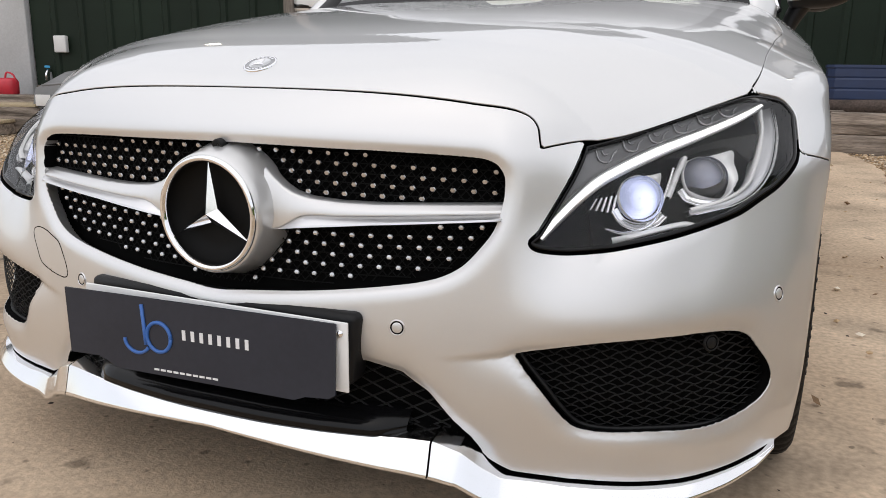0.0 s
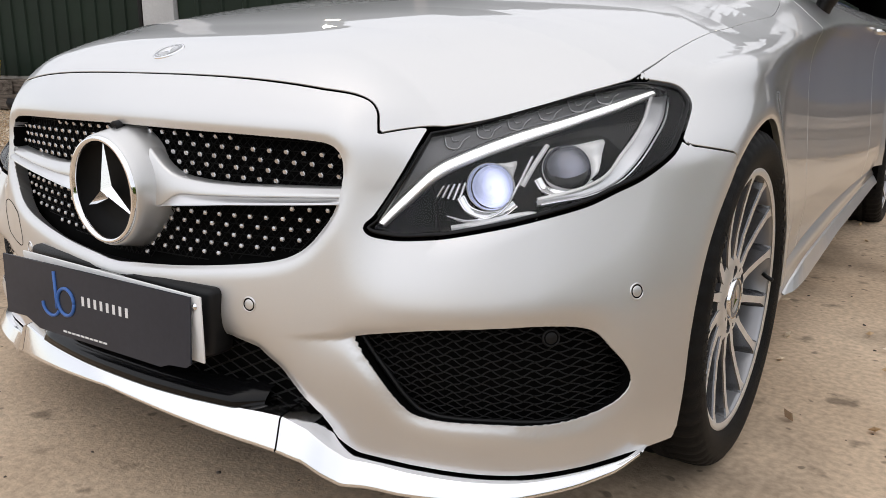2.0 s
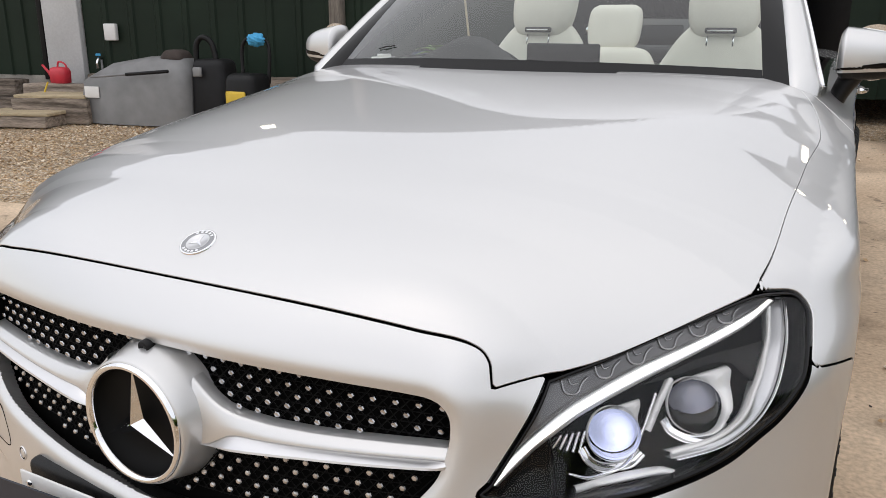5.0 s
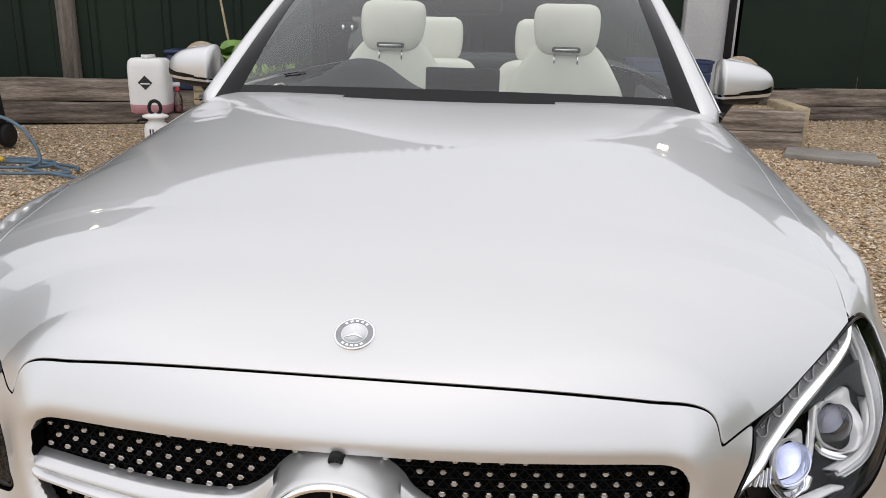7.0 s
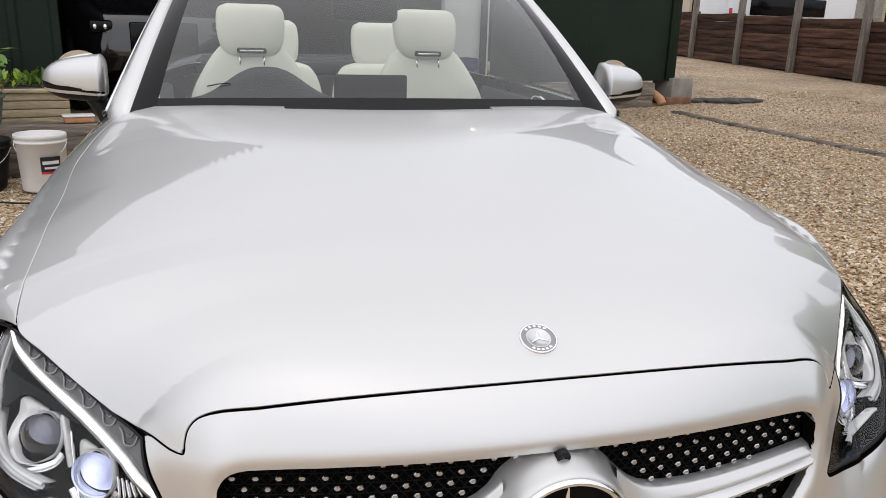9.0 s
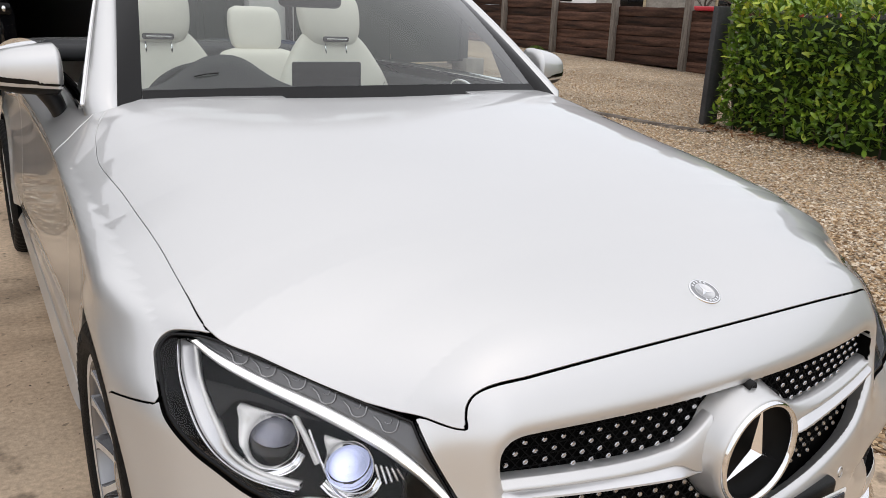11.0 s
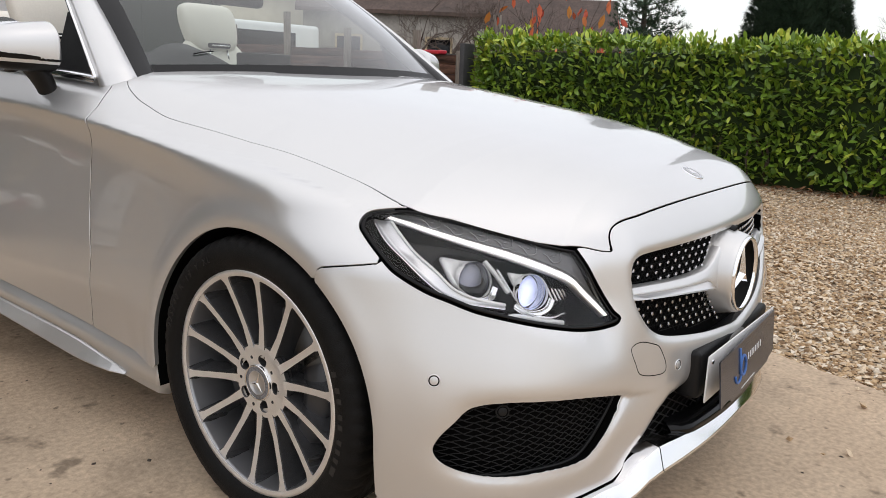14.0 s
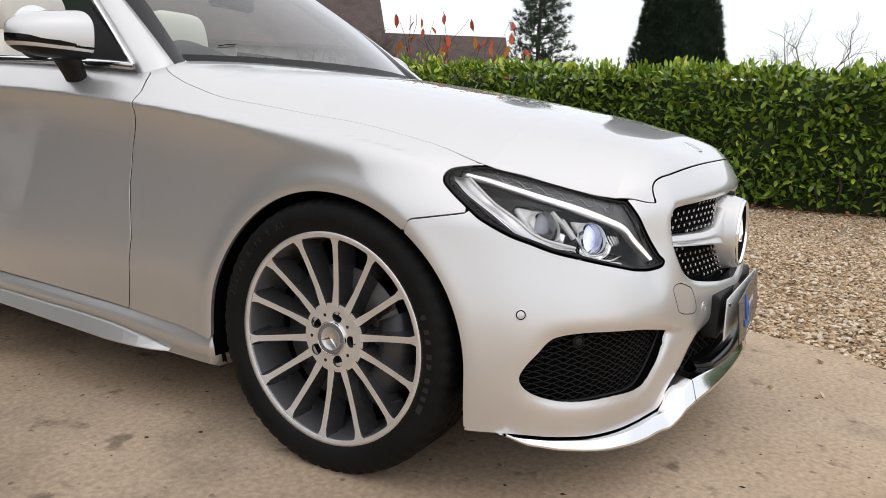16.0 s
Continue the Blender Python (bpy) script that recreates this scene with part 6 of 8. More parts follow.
PAD = outline([(1.18, -.4), (1.25, .5), (1.4, 2.5), (1.55, 5.0), (1.2, 6.6), (-.8, 6.4), (-1.3, 2.6), (-3.9, 1.6), (-9, -1), (-9, -8), (.2, -8), (0, -2.2), (.5, -1.5), (.83, -1.18),
               (.94, -1.06), (1.04, -.85), (1.1, -.6)], corners=(4, 5, 8, 9, 10), steps=5)
px, py = np.meshgrid(np.arange(-9.1, 1.8, .06), np.arange(-8.1, 6.8, .06), indexing="ij")
pv = np.stack([px.ravel(), py.ravel(), lift(py).ravel()], 1)
ii = np.arange(px.size).reshape(px.shape)
pq = [ii[:-1, :-1].ravel(), ii[1:, :-1].ravel(), ii[1:, 1:].ravel(), ii[:-1, 1:].ravel()]
pf = np.concatenate([np.stack([pq[0], pq[1], pq[2]], 1), np.stack([pq[0], pq[2], pq[3]], 1)])
wander = .018 * np.sin(pv[:, 0] * 9 + pv[:, 1] * 4) + .014 * np.sin(pv[:, 1] * 17 - pv[:, 0] * 7)
pad_field = inside_distance(pv[:, :2], PAD) + wander
joint = pv[:, 1] - (1.80 + .010 * np.sin(pv[:, 0] * 6) + .006 * np.sin(pv[:, 0] * 23))
for sign in (1, -1):
    V, N, F = clip(pv, np.tile((0, 0, 1.0), (len(pv), 1)), pf, np.minimum(pad_field, sign * joint - .0028))
    V, N, F = rimmed(V, N, F, .06)
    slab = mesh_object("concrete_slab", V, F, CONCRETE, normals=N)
    tagged(slab, "stained tan concrete slab under the car", "concrete slab", kind="structure")

# loose stones
OCTA_V = [(1, 0, 0), (-1, 0, 0), (0, 1, 0), (0, -1, 0), (0, 0, 1), (0, 0, -1)]
OCTA_F = [(0, 2, 4), (2, 1, 4), (1, 3, 4), (3, 0, 4), (2, 0, 5), (1, 2, 5), (3, 1, 5), (0, 3, 5)]


def stone_field(count, lo, hi, pull=1.0, axis=0):
    u = rng.random((count, 2))
    u[:, axis] = u[:, axis] ** pull
    P = np.array(lo) + u * (np.array(hi) - np.array(lo))
    inside = inside_distance(P, PAD)
    return P[(inside < -.012) | (rng.random(len(P)) < .006)]


spots = np.concatenate([stone_field(52000, (.3, -3), (6.3, 6), 1.5), stone_field(9000, (-6.5, 2.0), (-1.0, 5.6)), stone_field(3000, (1.0, -4), (3, -1)), stone_field(5000, (-11, 1.5), (-6, 5)), stone_field(16000, (1.7, 3.8), (9.5, 10.5)), stone_field(20000, (.6, -2.6), (4.2, 2.2))])
n_st = len(spots)
SP = np.concatenate([spots, (lift(spots[:, 1]) - .016 + .008 * rng.random(n_st))[:, None]], 1)
SP[:, 2] += np.where(inside_distance(spots, PAD) > -.01, .022, 0)
size = .0075 + .0085 * rng.random(n_st) ** 1.5
SS = np.stack([size * (1 + .5 * rng.random(n_st)), size, size * (.35 + .3 * rng.random(n_st))], 1)
V, F = scatter(OCTA_V, OCTA_F, SP, random_frames(n_st, np.tile((0, 0, 1.0), (n_st, 1)), .7), SS)
stones = big_mesh("gravel_stones", V, F, STONES)
tagged(stones, "loose tan, cream and brown gravel chippings", "gravel", kind="stuff")

n_c = 700
cp = np.stack([-3.6 + 5.0 * rng.random(n_c), -2.8 + 5.2 * rng.random(n_c), np.full(n_c, .001)], 1)
cp = cp[inside_distance(cp[:, :2], PAD) > .05]
cs = (.0018 + .005 * rng.random(len(cp)) ** 3)
V, F = scatter(OCTA_V, OCTA_F, cp, random_frames(len(cp), np.tile((0, 0, 1.0), (len(cp), 1)), .3), np.stack([cs * 1.4, cs, cs * .45], 1))
grit = big_mesh("grit", V, F, material("dark_grit", (.06, .045, .035), .9, vary=.4, scale=30))
tagged(grit, "dark grit and specks of dirt on the concrete", "grit", kind="stuff")

# ---- laurel hedge ----
LEAF_V = np.array([(0, 0, 0), (.30, .17, .03), (.66, .19, .01), (1, 0, -.10), (.66, -.19, .01), (.30, -.17, .03), (.33, 0, -.02), (.68, 0, -.035)])
LEAF_F = np.array([(0, 6, 1), (1, 6, 7), (1, 7, 2), (2, 7, 3), (0, 5, 6), (5, 7, 6), (5, 4, 7), (4, 3, 7)])


def leaf_frames(out_dir, up=0.55, wild=.75):
    """Leaf axes: blade along x, upper side z."""
    n = len(out_dir)
    x = out_dir + (0, 0, up) + rng.normal(size=(n, 3)) * wild
    x /= np.linalg.norm(x, axis=1, keepdims=True)
    z = out_dir * .5 + (0, 0, .9) + rng.normal(size=(n, 3)) * .4
    z -= x * (x * z).sum(1, keepdims=True)
    z /= np.linalg.norm(z, axis=1, keepdims=True)
    return np.stack([x, np.cross(z, x), z], 2)


HEDGE_X, HEDGE_END = 6.42, 4.58


def hedge_bulge(y, z):
    return .05 * np.sin(y * 1.9 + 1) + .04 * np.sin(y * 4.3 + z * 3) + .03 * np.sin(z * 7 + y * 2.2) - .10 * np.clip(z - 1.25, 0, 1) - .06 * np.clip(.3 - z, 0, 1)


hedge = thing("hedge", "clipped green laurel hedge with yellow-green young tips", "hedge")
n_f, n_t, n_e = 11500, 5200, 1500
yf = HEDGE_END - 11 * rng.random(n_f)
zf = .04 + 1.38 * rng.random(n_f)
xf = HEDGE_X - hedge_bulge(yf, zf) + .12 * rng.random(n_f)
yt, xt = HEDGE_END - 11 * rng.random(n_t), HEDGE_X + .02 + 1.05 * rng.random(n_t)
zt = 1.40 + .035 * np.sin(yt * 2.7) + .025 * np.sin(yt * 7 + xt * 5) - .08 * rng.random(n_t)
xe, ze = HEDGE_X + 1.1 * rng.random(n_e), .04 + 1.38 * rng.random(n_e)
ye = HEDGE_END + hedge_bulge(xe, ze) - .12 * rng.random(n_e)
HP = np.concatenate([np.stack([xf, yf, zf], 1), np.stack([xt, yt, zt], 1), np.stack([xe, ye, ze], 1)])
HD = np.concatenate([np.tile((-1.0, 0, 0), (n_f, 1)), np.tile((-.2, 0, 1.0), (n_t, 1)), np.tile((0, 1.0, 0), (n_e, 1))])
HP[:, 2] += lift(HP[:, 1])
frames = leaf_frames(HD)
sizes = .075 + .055 * rng.random(len(HP))
# the leaves at the clipped corner nearest the car stand as pieces of their own
single = np.where((HP[:, 1] > 1.2) & (HP[:, 1] < 3.0) & (HP[:, 0] < HEDGE_X) & (HP[:, 2] > .7))[0][:280]
rest = np.setdiff1d(np.arange(len(HP)), single)
yellowing = (HP[:, 2] > 1.2) & (rng.random(len(HP)) < .38)
young = rest[yellowing[rest]]
rest = rest[~yellowing[rest]]
V, F = scatter(LEAF_V, LEAF_F, HP[young], frames[young], sizes[young])
big_mesh("top_leaves", V, F, TIP_LEAVES, hedge, "paler leaves along the top", smooth=True)["kind"] = "stuff"
V, F = scatter(LEAF_V, LEAF_F, HP[rest], frames[rest], sizes[rest])
leaves = big_mesh("leaves", V, F, LEAVES, hedge, smooth=True)
leaves["kind"] = "stuff"
n_s = 900
ys, xs = HEDGE_END - 10.8 * rng.random(n_s), HEDGE_X + .9 * rng.random(n_s)
stem = rng.integers(0, 90, n_s)
ys, xs = HEDGE_END - 10.8 * rng.random(90)[stem] + .03 * rng.normal(size=n_s), HEDGE_X + .05 + .8 * rng.random(90)[stem] + .03 * rng.normal(size=n_s)
zs = 1.42 + .14 * rng.random(n_s) * rng.random(90)[stem] + lift(ys)
V, F = scatter(LEAF_V, LEAF_F, np.stack([xs, ys, zs], 1), leaf_frames(np.tile((0, 0, 1.0), (n_s, 1)), .6, .5), .06 + .045 * rng.random(n_s))
tips = big_mesh("young_leaves", V, F, TIP_LEAVES, hedge, "yellow-green young shoots", smooth=True)
tips["kind"] = "stuff"
leaf_mesh = None
LEAF_GREENS = ramp_material("laurel_leaf", [(0, (.075, .15, .016)), (.5, (.15, .26, .028)), (1, (.28, .41, .045))], .33, "object", .5)
for i in single:
    if leaf_mesh is None:
        ob = big_mesh("leaf", LEAF_V, LEAF_F, LEAF_GREENS, hedge, smooth=True)
        leaf_mesh = ob.data
    else:
        ob = new("leaf", leaf_mesh)
        ob.parent = hedge
    m3 = Matrix([list(r) for r in frames[i] * sizes[i]])
    ob.matrix_basis = Matrix.Translation([float(v) for v in HP[i]]) @ m3.to_4x4()
# solid core; its dark green stands for the shade deep among the leaves
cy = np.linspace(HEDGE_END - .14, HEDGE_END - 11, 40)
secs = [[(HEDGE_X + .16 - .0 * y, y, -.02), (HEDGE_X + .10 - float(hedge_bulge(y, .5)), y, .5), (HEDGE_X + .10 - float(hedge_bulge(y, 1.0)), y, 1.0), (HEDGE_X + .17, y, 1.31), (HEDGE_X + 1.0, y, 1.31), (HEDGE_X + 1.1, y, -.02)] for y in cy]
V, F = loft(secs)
mesh_object("inner_growth", V, F + [tuple(range(6)), tuple(range(len(V) - 1, len(V) - 7, -1))], HEDGE_SHADE, hedge, "dark inner core")
stems = []
for k in range(46):
    y = HEDGE_END - .2 - 10.6 * k / 46 + .1 * rng.normal()
    stems.append(tube([(HEDGE_X + .12, y, -.02), (HEDGE_X + .06, y + .05 * rng.normal(), .25), (HEDGE_X + .1, y + .1 * rng.normal(), .5)], .012, 5))
mesh_object("stem_growth", *join(*stems), BARK, hedge, "brown stems at the foot")["kind"] = "stuff"
n_l = 900
lp = np.stack([HEDGE_X - .18 + .14 * rng.normal(size=n_l), HEDGE_END - 11 * rng.random(n_l), np.zeros(n_l)], 1)
lp[:, 2] = lift(lp[:, 1]) + .004 + .02 * rng.random(n_l)
V, F = scatter(LEAF_V, LEAF_F, lp, random_frames(n_l, np.tile((0, 0, 1.0), (n_l, 1)), .8), .05 + .03 * rng.random(n_l))
litter = big_mesh("leaf_litter", V, F, LITTER, smooth=True)
tagged(litter, "brown fallen leaves along the foot of the hedge", "fallen leaves", kind="stuff")
board = part("end_board", block((.24, .07, 1.34), (6.52, 4.78, .06), .008), material("dark_grey_board", (.055, .055, .058), .7, vary=.2, scale=6, fine=.15, fine_scale=40, bump=.2))
tagged(board, "dark grey board standing at the end of the hedge", "board")

# ---- the green metal shed ----
SHED = Matrix.Translation((0, 7.35, 0)) @ Matrix.Rotation(math.atan(.27), 4, "Z")
shed = thing("shed", "dark green metal-clad shed with pale grey pillars and open bay", "shed", place=SHED)


def cladding(s0, s1, z0, z1, pitch=.25, deep=.022, at=0.0, flat=.72):
    """Profiled sheet: flat pans with narrow raised ribs."""
    line = []
    s = s0
    while s < s1 - 1e-6:
        for f, d in ((0, 0), (flat, 0), (flat + .06, -deep), (.94, -deep), (.999, 0)):
            if s + f * pitch <= s1:
                line.append((s + f * pitch, at + d))
        s += pitch
    line.append((s1, at))
    rows = [[(a, b, z) for a, b in line] for z in (z0, (z0 + z1) / 2, z1)]
    return loft(rows)


for s0, s1, z0, pitch in ((-17, -8.46, .50, .25), (-7.92, -2.17, .50, .36), (.75, 2.0, .42, .36)):
    mesh_object("cladding", *cladding(s0, s1, z0, 4.05, pitch), GREEN_METAL, shed, "dark green ribbed sheet", smooth=False)
for s0, s1 in ((2.74, 4.35), (4.352, 5.78)):
    mesh_object("cladding_sheet", *cladding(s0, s1, .50, 4.05, 1.7, .004, 0, .93), GREEN_METAL, shed, "plain dark green sheet", smooth=False)
part("corner_trim", block((.17, .05, 3.55), (5.87, -.01, .50), .006), GREEN_METAL, shed, "dark green corner trim")
for s0, s1, z1 in ((-8.44, -7.94, 4.0), (2.02, 2.66, 4.0)):
    part("pillar", block((s1 - s0, .34, z1), ((s0 + s1) / 2, .10, 0), .012), GREY_RENDER, shed, "pale grey pillar")
part("pillar_trim", block((.07, .06, 3.9), (2.56, -.10, .1), .005), BLACK_PLASTIC, shed, "dark vertical trim")
part("pillar_trim", block((.06, .06, 3.6), (-8.49, -.03, .45), .005), BLACK_PLASTIC, shed, "dark vertical trim")
part("plinth", block((8.6, .24, .50), (-12.75, .12, 0), .01), BLOCKWORK, shed, "concrete plinth")
part("plinth", block((5.75, .24, .52), (-5.05, .14, 0), .01), BLOCKWORK, shed, "concrete plinth")
part("side_wall", block((.06, 9, 3.55), (5.93, 4.55, .50), .004), GREEN_METAL, shed, "dark green end wall")
part("back_wall", block((23, .1, 4), (-5.5, 9, 0), 0), GREEN_METAL, shed, "green back wall")
# bay walls take a near-black colour in place of the unlit interior's shade
part("bay_wall", block((.1, 5, 4), (-2.24, 2.55, 0), 0), BLACK_RUBBER_AND_SHADE, shed, "bay side, near-black for its unlit depth")
part("bay_wall", block((.1, 5, 4), (.82, 2.55, 0), 0), BLACK_RUBBER_AND_SHADE, shed, "bay side, near-black for its unlit depth")
part("bay_back", block((3.2, .1, 4), (-.7, 5.1, 0), 0), BLACK_RUBBER_AND_SHADE, shed, "back of the bay, near-black for its unlit depth")
part("bay_floor", block((2.95, 5.2, .16), (-.71, 2.6, 0), 0), CONCRETE, shed, "concrete floor of the bay")
part("bay_lintel", block((2.94, .12, .75), (-.71, .07, 3.3), .005), GREEN_METAL, shed, "green panel over the bay")
# corrugated roof with a wavy front edge
wave = []
for i, (d, z) in enumerate(((-.34, 4.02), (2.2, 4.62), (4.6, 5.15), (9.3, 4.1))):
    wave.append([(s, d, z + .030 * math.cos(2 * math.pi * s / .146)) for s in np.arange(-17.3, 6.3, .0243)])
V, F = loft(wave)
V2 = V - np.array((0, 0, .012))
mesh_object("roof", *join((V, F), (V2, [f[::-1] for f in F])), material("grey_fibre_cement", (.17, .165, .155), .85, vary=.25, scale=2, fine=.15, fine_scale=30, bump=.2), shed, "grey corrugated roof")
part("fascia", block((22.9, .05, .22), (-5.55, -.06, 3.80), .004), GREEN_METAL, shed, "green fascia")
for s, z in ((-6.0, 3.62), (2.62, 3.86)):
    flood = part("floodlight", block((.34, .10, .26), (s, -.14, z), .015, 2), BLACK_PLASTIC, shed, "black floodlight")
    part("flood_lens", block((.22, .012, .15), (s, -.197, z + .055), .004, 1), lamp_material("floodlight_glow", (1.0, .90, .70), 12.0), flood, "lit lamp glass")
# wall tap and socket
part("socket_box", block((.16, .07, .20), (-7.52, -.05, .93), .015, 3), WHITE_PLASTIC, shed, "white socket box")
tap = mesh_object("wall_tap", *tube([(-7.72, .0, .72), (-7.72, -.07, .72), (-7.72, -.10, .68), (-7.72, -.10, .60)], .016, 8), CHROME, shed, "tap on the wall")
part("tap_handle", block((.07, .02, .03), (-7.72, -.07, .745), .008, 2), BRIGHT_BLUE, tap, "blue tap handle")
mesh_object("water_pipe", *tube([(-7.72, -.012, .0), (-7.72, -.012, .70)], .013, 8), GREY_PLASTIC, shed, "grey water pipe")


# ---- cars in the open bay ----
def parked_car(place, mat, label, lamps=True):
    c = thing("parked_car", label, "car", place=place)
    secs = []
    for y, w, z0, z1, z2 in ((-2.2, .60, .35, .60, .66), (-2.05, .80, .22, .72, .80), (-1.2, .90, .20, .90, .98), (-.75, .90, .20, .95, 1.02), (-.1, .90, .20, .97, 1.50), (1.2, .90, .20, .98, 1.55), (2.0, .88, .22, .98, 1.30), (2.25, .78, .30, .9, 1.0)):
        roof_w = w - .04 if z2 < 1.1 else w - .28
        secs.append([(-w + .05, y, z0), (-w, y, .45), (-w, y, z1 - .08), (-w + .05, y, z1), (-roof_w, y, z2 - .05), (-roof_w + .12, y, z2), (roof_w - .12, y, z2), (roof_w, y, z2 - .05), (w - .05, y, z1), (w, y, z1 - .08), (w, y, .45), (w - .05, y, z0)])
    V, F = loft(secs)
    mesh_object("body", V, [f[::-1] for f in F] + [tuple(range(12)), tuple(range(len(V) - 1, len(V) - 13, -1))], mat, c)
    V, F = loft([[(-.55, -.16, 1.44), (.55, -.16, 1.44)], [(-.74, -.72, 1.035), (.74, -.72, 1.035)]])
    mesh_object("windscreen", V + (0, -.012, .012), F, BLACK_GLOSS, c, "dark windscreen")
    part("grille", block((.70, .05, .22), (0, -2.19, .48), .02), BLACK_GLOSS, c)
    for x in (-.62, .62):
        lamp_p = part("headlight", block((.24, .08, .09), (x, -2.15, .62), .03, 3), BLACK_GLOSS, c, "dark headlight")
        for dx in (-.06, .04):
            V, F = half_disc((x + dx, -2.192, .665), (0, -1, .2), [(.022, -.01), (.022, .002), (.012, .008), (.0005, .009)], 16)
            mesh_object("lamp_lens", V, F, CHROME, lamp_p, "bright lens")
    for x in (-.80, .80):
        for y in (-1.35, 1.35):
            V, F = lathe([(.0, -.1), (.22, -.10), (.32, -.09), (.33, .0), (.32, .09), (.22, .10), (0, .1)], 28, "x")
            mesh_object("wheel", V + (x, y, .33), F, BLACK_RUBBER_AND_SHADE, c)
    return c


parked_car(SHED @ Matrix.Translation((-1.15, 2.55, .16)) @ Matrix.Diagonal((1, 1, 1.4, 1)), material("black_car_paint", (.004, .004, .005), .12, vary=.1, scale=3, coat=1.0), "black car parked inside the open shed bay")

# ---- sleepers ----


def sleeper_mesh(length, deep, high, seed):
    bm = block((length, deep, high), (0, 0, 0), .012, 2)
    r = random.Random(seed)
    cuts = [e for e in bm.edges if abs(e.verts[0].co.x - e.verts[1].co.x) > length * .5]
    bmesh.ops.subdivide_edges(bm, edges=cuts, cuts=10)
    ph = [r.random() * 6.3 for _ in range(6)]
    for v in bm.verts:
        x = v.co.x
        v.co.y += .008 * math.sin(x * 5 + ph[0]) + .004 * math.sin(x * 17 + ph[1] + v.co.z * 20)
        v.co.z += (.006 * math.sin(x * 4 + ph[2]) + .004 * math.sin(x * 15 + ph[3] + v.co.y * 25)) * (1 if v.co.z > high * .5 else 0)
        v.co.x += .012 * math.sin(v.co.z * 30 + v.co.y * 22 + ph[4]) if abs(x) > length * .45 else 0
    return bm


def sleeper(length, deep, high, place, seed, label="weathered grey-brown railway sleeper, cracked at the edges", mat=None):
    ob = part("sleeper", sleeper_mesh(length, deep, high, seed), mat or OLD_WOOD)
    ob.matrix_world = place
    return tagged(ob, label, "sleeper", "old railway sleepers")


# along the wall's foot, two high
for k, (s, z, ln) in enumerate(((-6.9, .10, 2.3), (-6.6, .32, 2.3), (-4.55, .10, 2.35), (-4.3, .32, 2.35), (-2.9, .10, .9), (4.05, .16, 2.45), (4.2, .335, 2.3))):
    low = z < .2
    sleeper(ln, .24 if low else .22, .215 if z < 1 and s < 0 else .175, SHED @ Matrix.Translation((s, -.20 + (.0 if low else .02), z if s < 0 else z - .02)), 10 + k)
BED = Matrix.Translation((-2.62, 4.40, 0)) @ Matrix.Rotation(math.atan(.27), 4, "Z")
sleeper(1.75, .20, .375, BED @ Matrix.Translation((.72, .06, .055)), 31, "thick weathered sleeper at the front of a low bed")
sleeper(1.6, .22, .34, BED @ Matrix.Translation((.12, .98, .06)) @ Matrix.Rotation(radians(90), 4, "Z"), 32)
# steps by the far wall
for k, (x, y, z, ln, dp, hi, rot, txt) in enumerate((
        (-7.15, 4.02, .05, .80, .50, .12, 20, "low step"), (-7.05, 4.42, .06, .90, .52, .27, 20, "upper step"), (-7.0, 4.86, .08, 1.9, .26, .36, 13, "front of the sleeper bank"),
        (-9.3, 4.32, .06, 2.5, .24, .20, 14, "bank by the shed"), (-9.5, 4.5, .26, 2.5, .24, .2, 14, "bank by the shed"))):
    sleeper(ln, dp, hi, Matrix.Translation((x, y, z)) @ Matrix.Rotation(radians(rot), 4, "Z"), 50 + k, "weathered sleeper forming the " + txt)
for x, y, z in ((-7.15, 4.02, .172), (-7.05, 4.42, .333)):
    tread = part("step_tread", block((.84, .50, .035), (0, 0, 0), .006), PALE_WOOD)
    tread.matrix_world = Matrix.Translation((x, y, z)) @ Matrix.Rotation(radians(20), 4, "Z")
    tagged(tread, "pale worn timber tread on a sleeper step", "step tread", "step treads")
edging = smooth_path([(5.24, 7.88, 0), (5.4, 6.76, 0), (5.58, 5.94, 0), (5.8, 4.78, 0), (6.0, 4.3, 0)], 4)
secs = []
for p in edging:
    z = float(lift(p[1]))
    secs.append([(p[0] - .07, p[1], z - .03), (p[0] - .068, p[1], z + .006), (p[0] + .068, p[1], z + .008), (p[0] + .07, p[1], z - .03)])
V, F = loft(secs)
tagged(mesh_object("timber_edging", V, F, OLD_WOOD), "grey timber edging strip sunk in the gravel", "edging")
# raised bed beside the bay
bed = thing("raised_bed", "raised bed of dark sleepers topped with gravel", "raised bed")
part("bed_side", block((1.60, .18, .20), (2.00, 6.02, .06), .014), OLD_WOOD, bed)
part("bed_side", block((1.56, .17, .19), (2.02, 6.03, .262), .014), OLD_WOOD, bed)
part("bed_side", block((.16, .85, .40), (2.80, 6.50, .08), .012), PALE_WOOD, bed, "paler timber side")
part("bed_side", block((.16, .85, .38), (1.28, 6.50, .08), .012), OLD_WOOD, bed)
part("bed_fill", block((1.45, .85, .33), (2.02, 6.5, .08), .01), GRAVEL, bed, "gravel filling")
slab = part("stone_slab", block((.75, .5, .05), (2.95, 5.62, .08), .01, turn=-20), BLOCKWORK)
tagged(slab, "grey stone slab lying on the gravel", "slab")
pk = part("packet", block((.16, .10, .03), (2.1, 6.2, .412), .006, turn=25), WHITE_PLASTIC)
tagged(pk, "white packet lying on the raised bed", "packet")
pier = part("brick_pier", block((.42, .42, .36), (5.82, 9.02, .18), .012, turn=15), BLOCKWORK)
tagged(pier, "concrete block pier under the shed's corner", "pier")
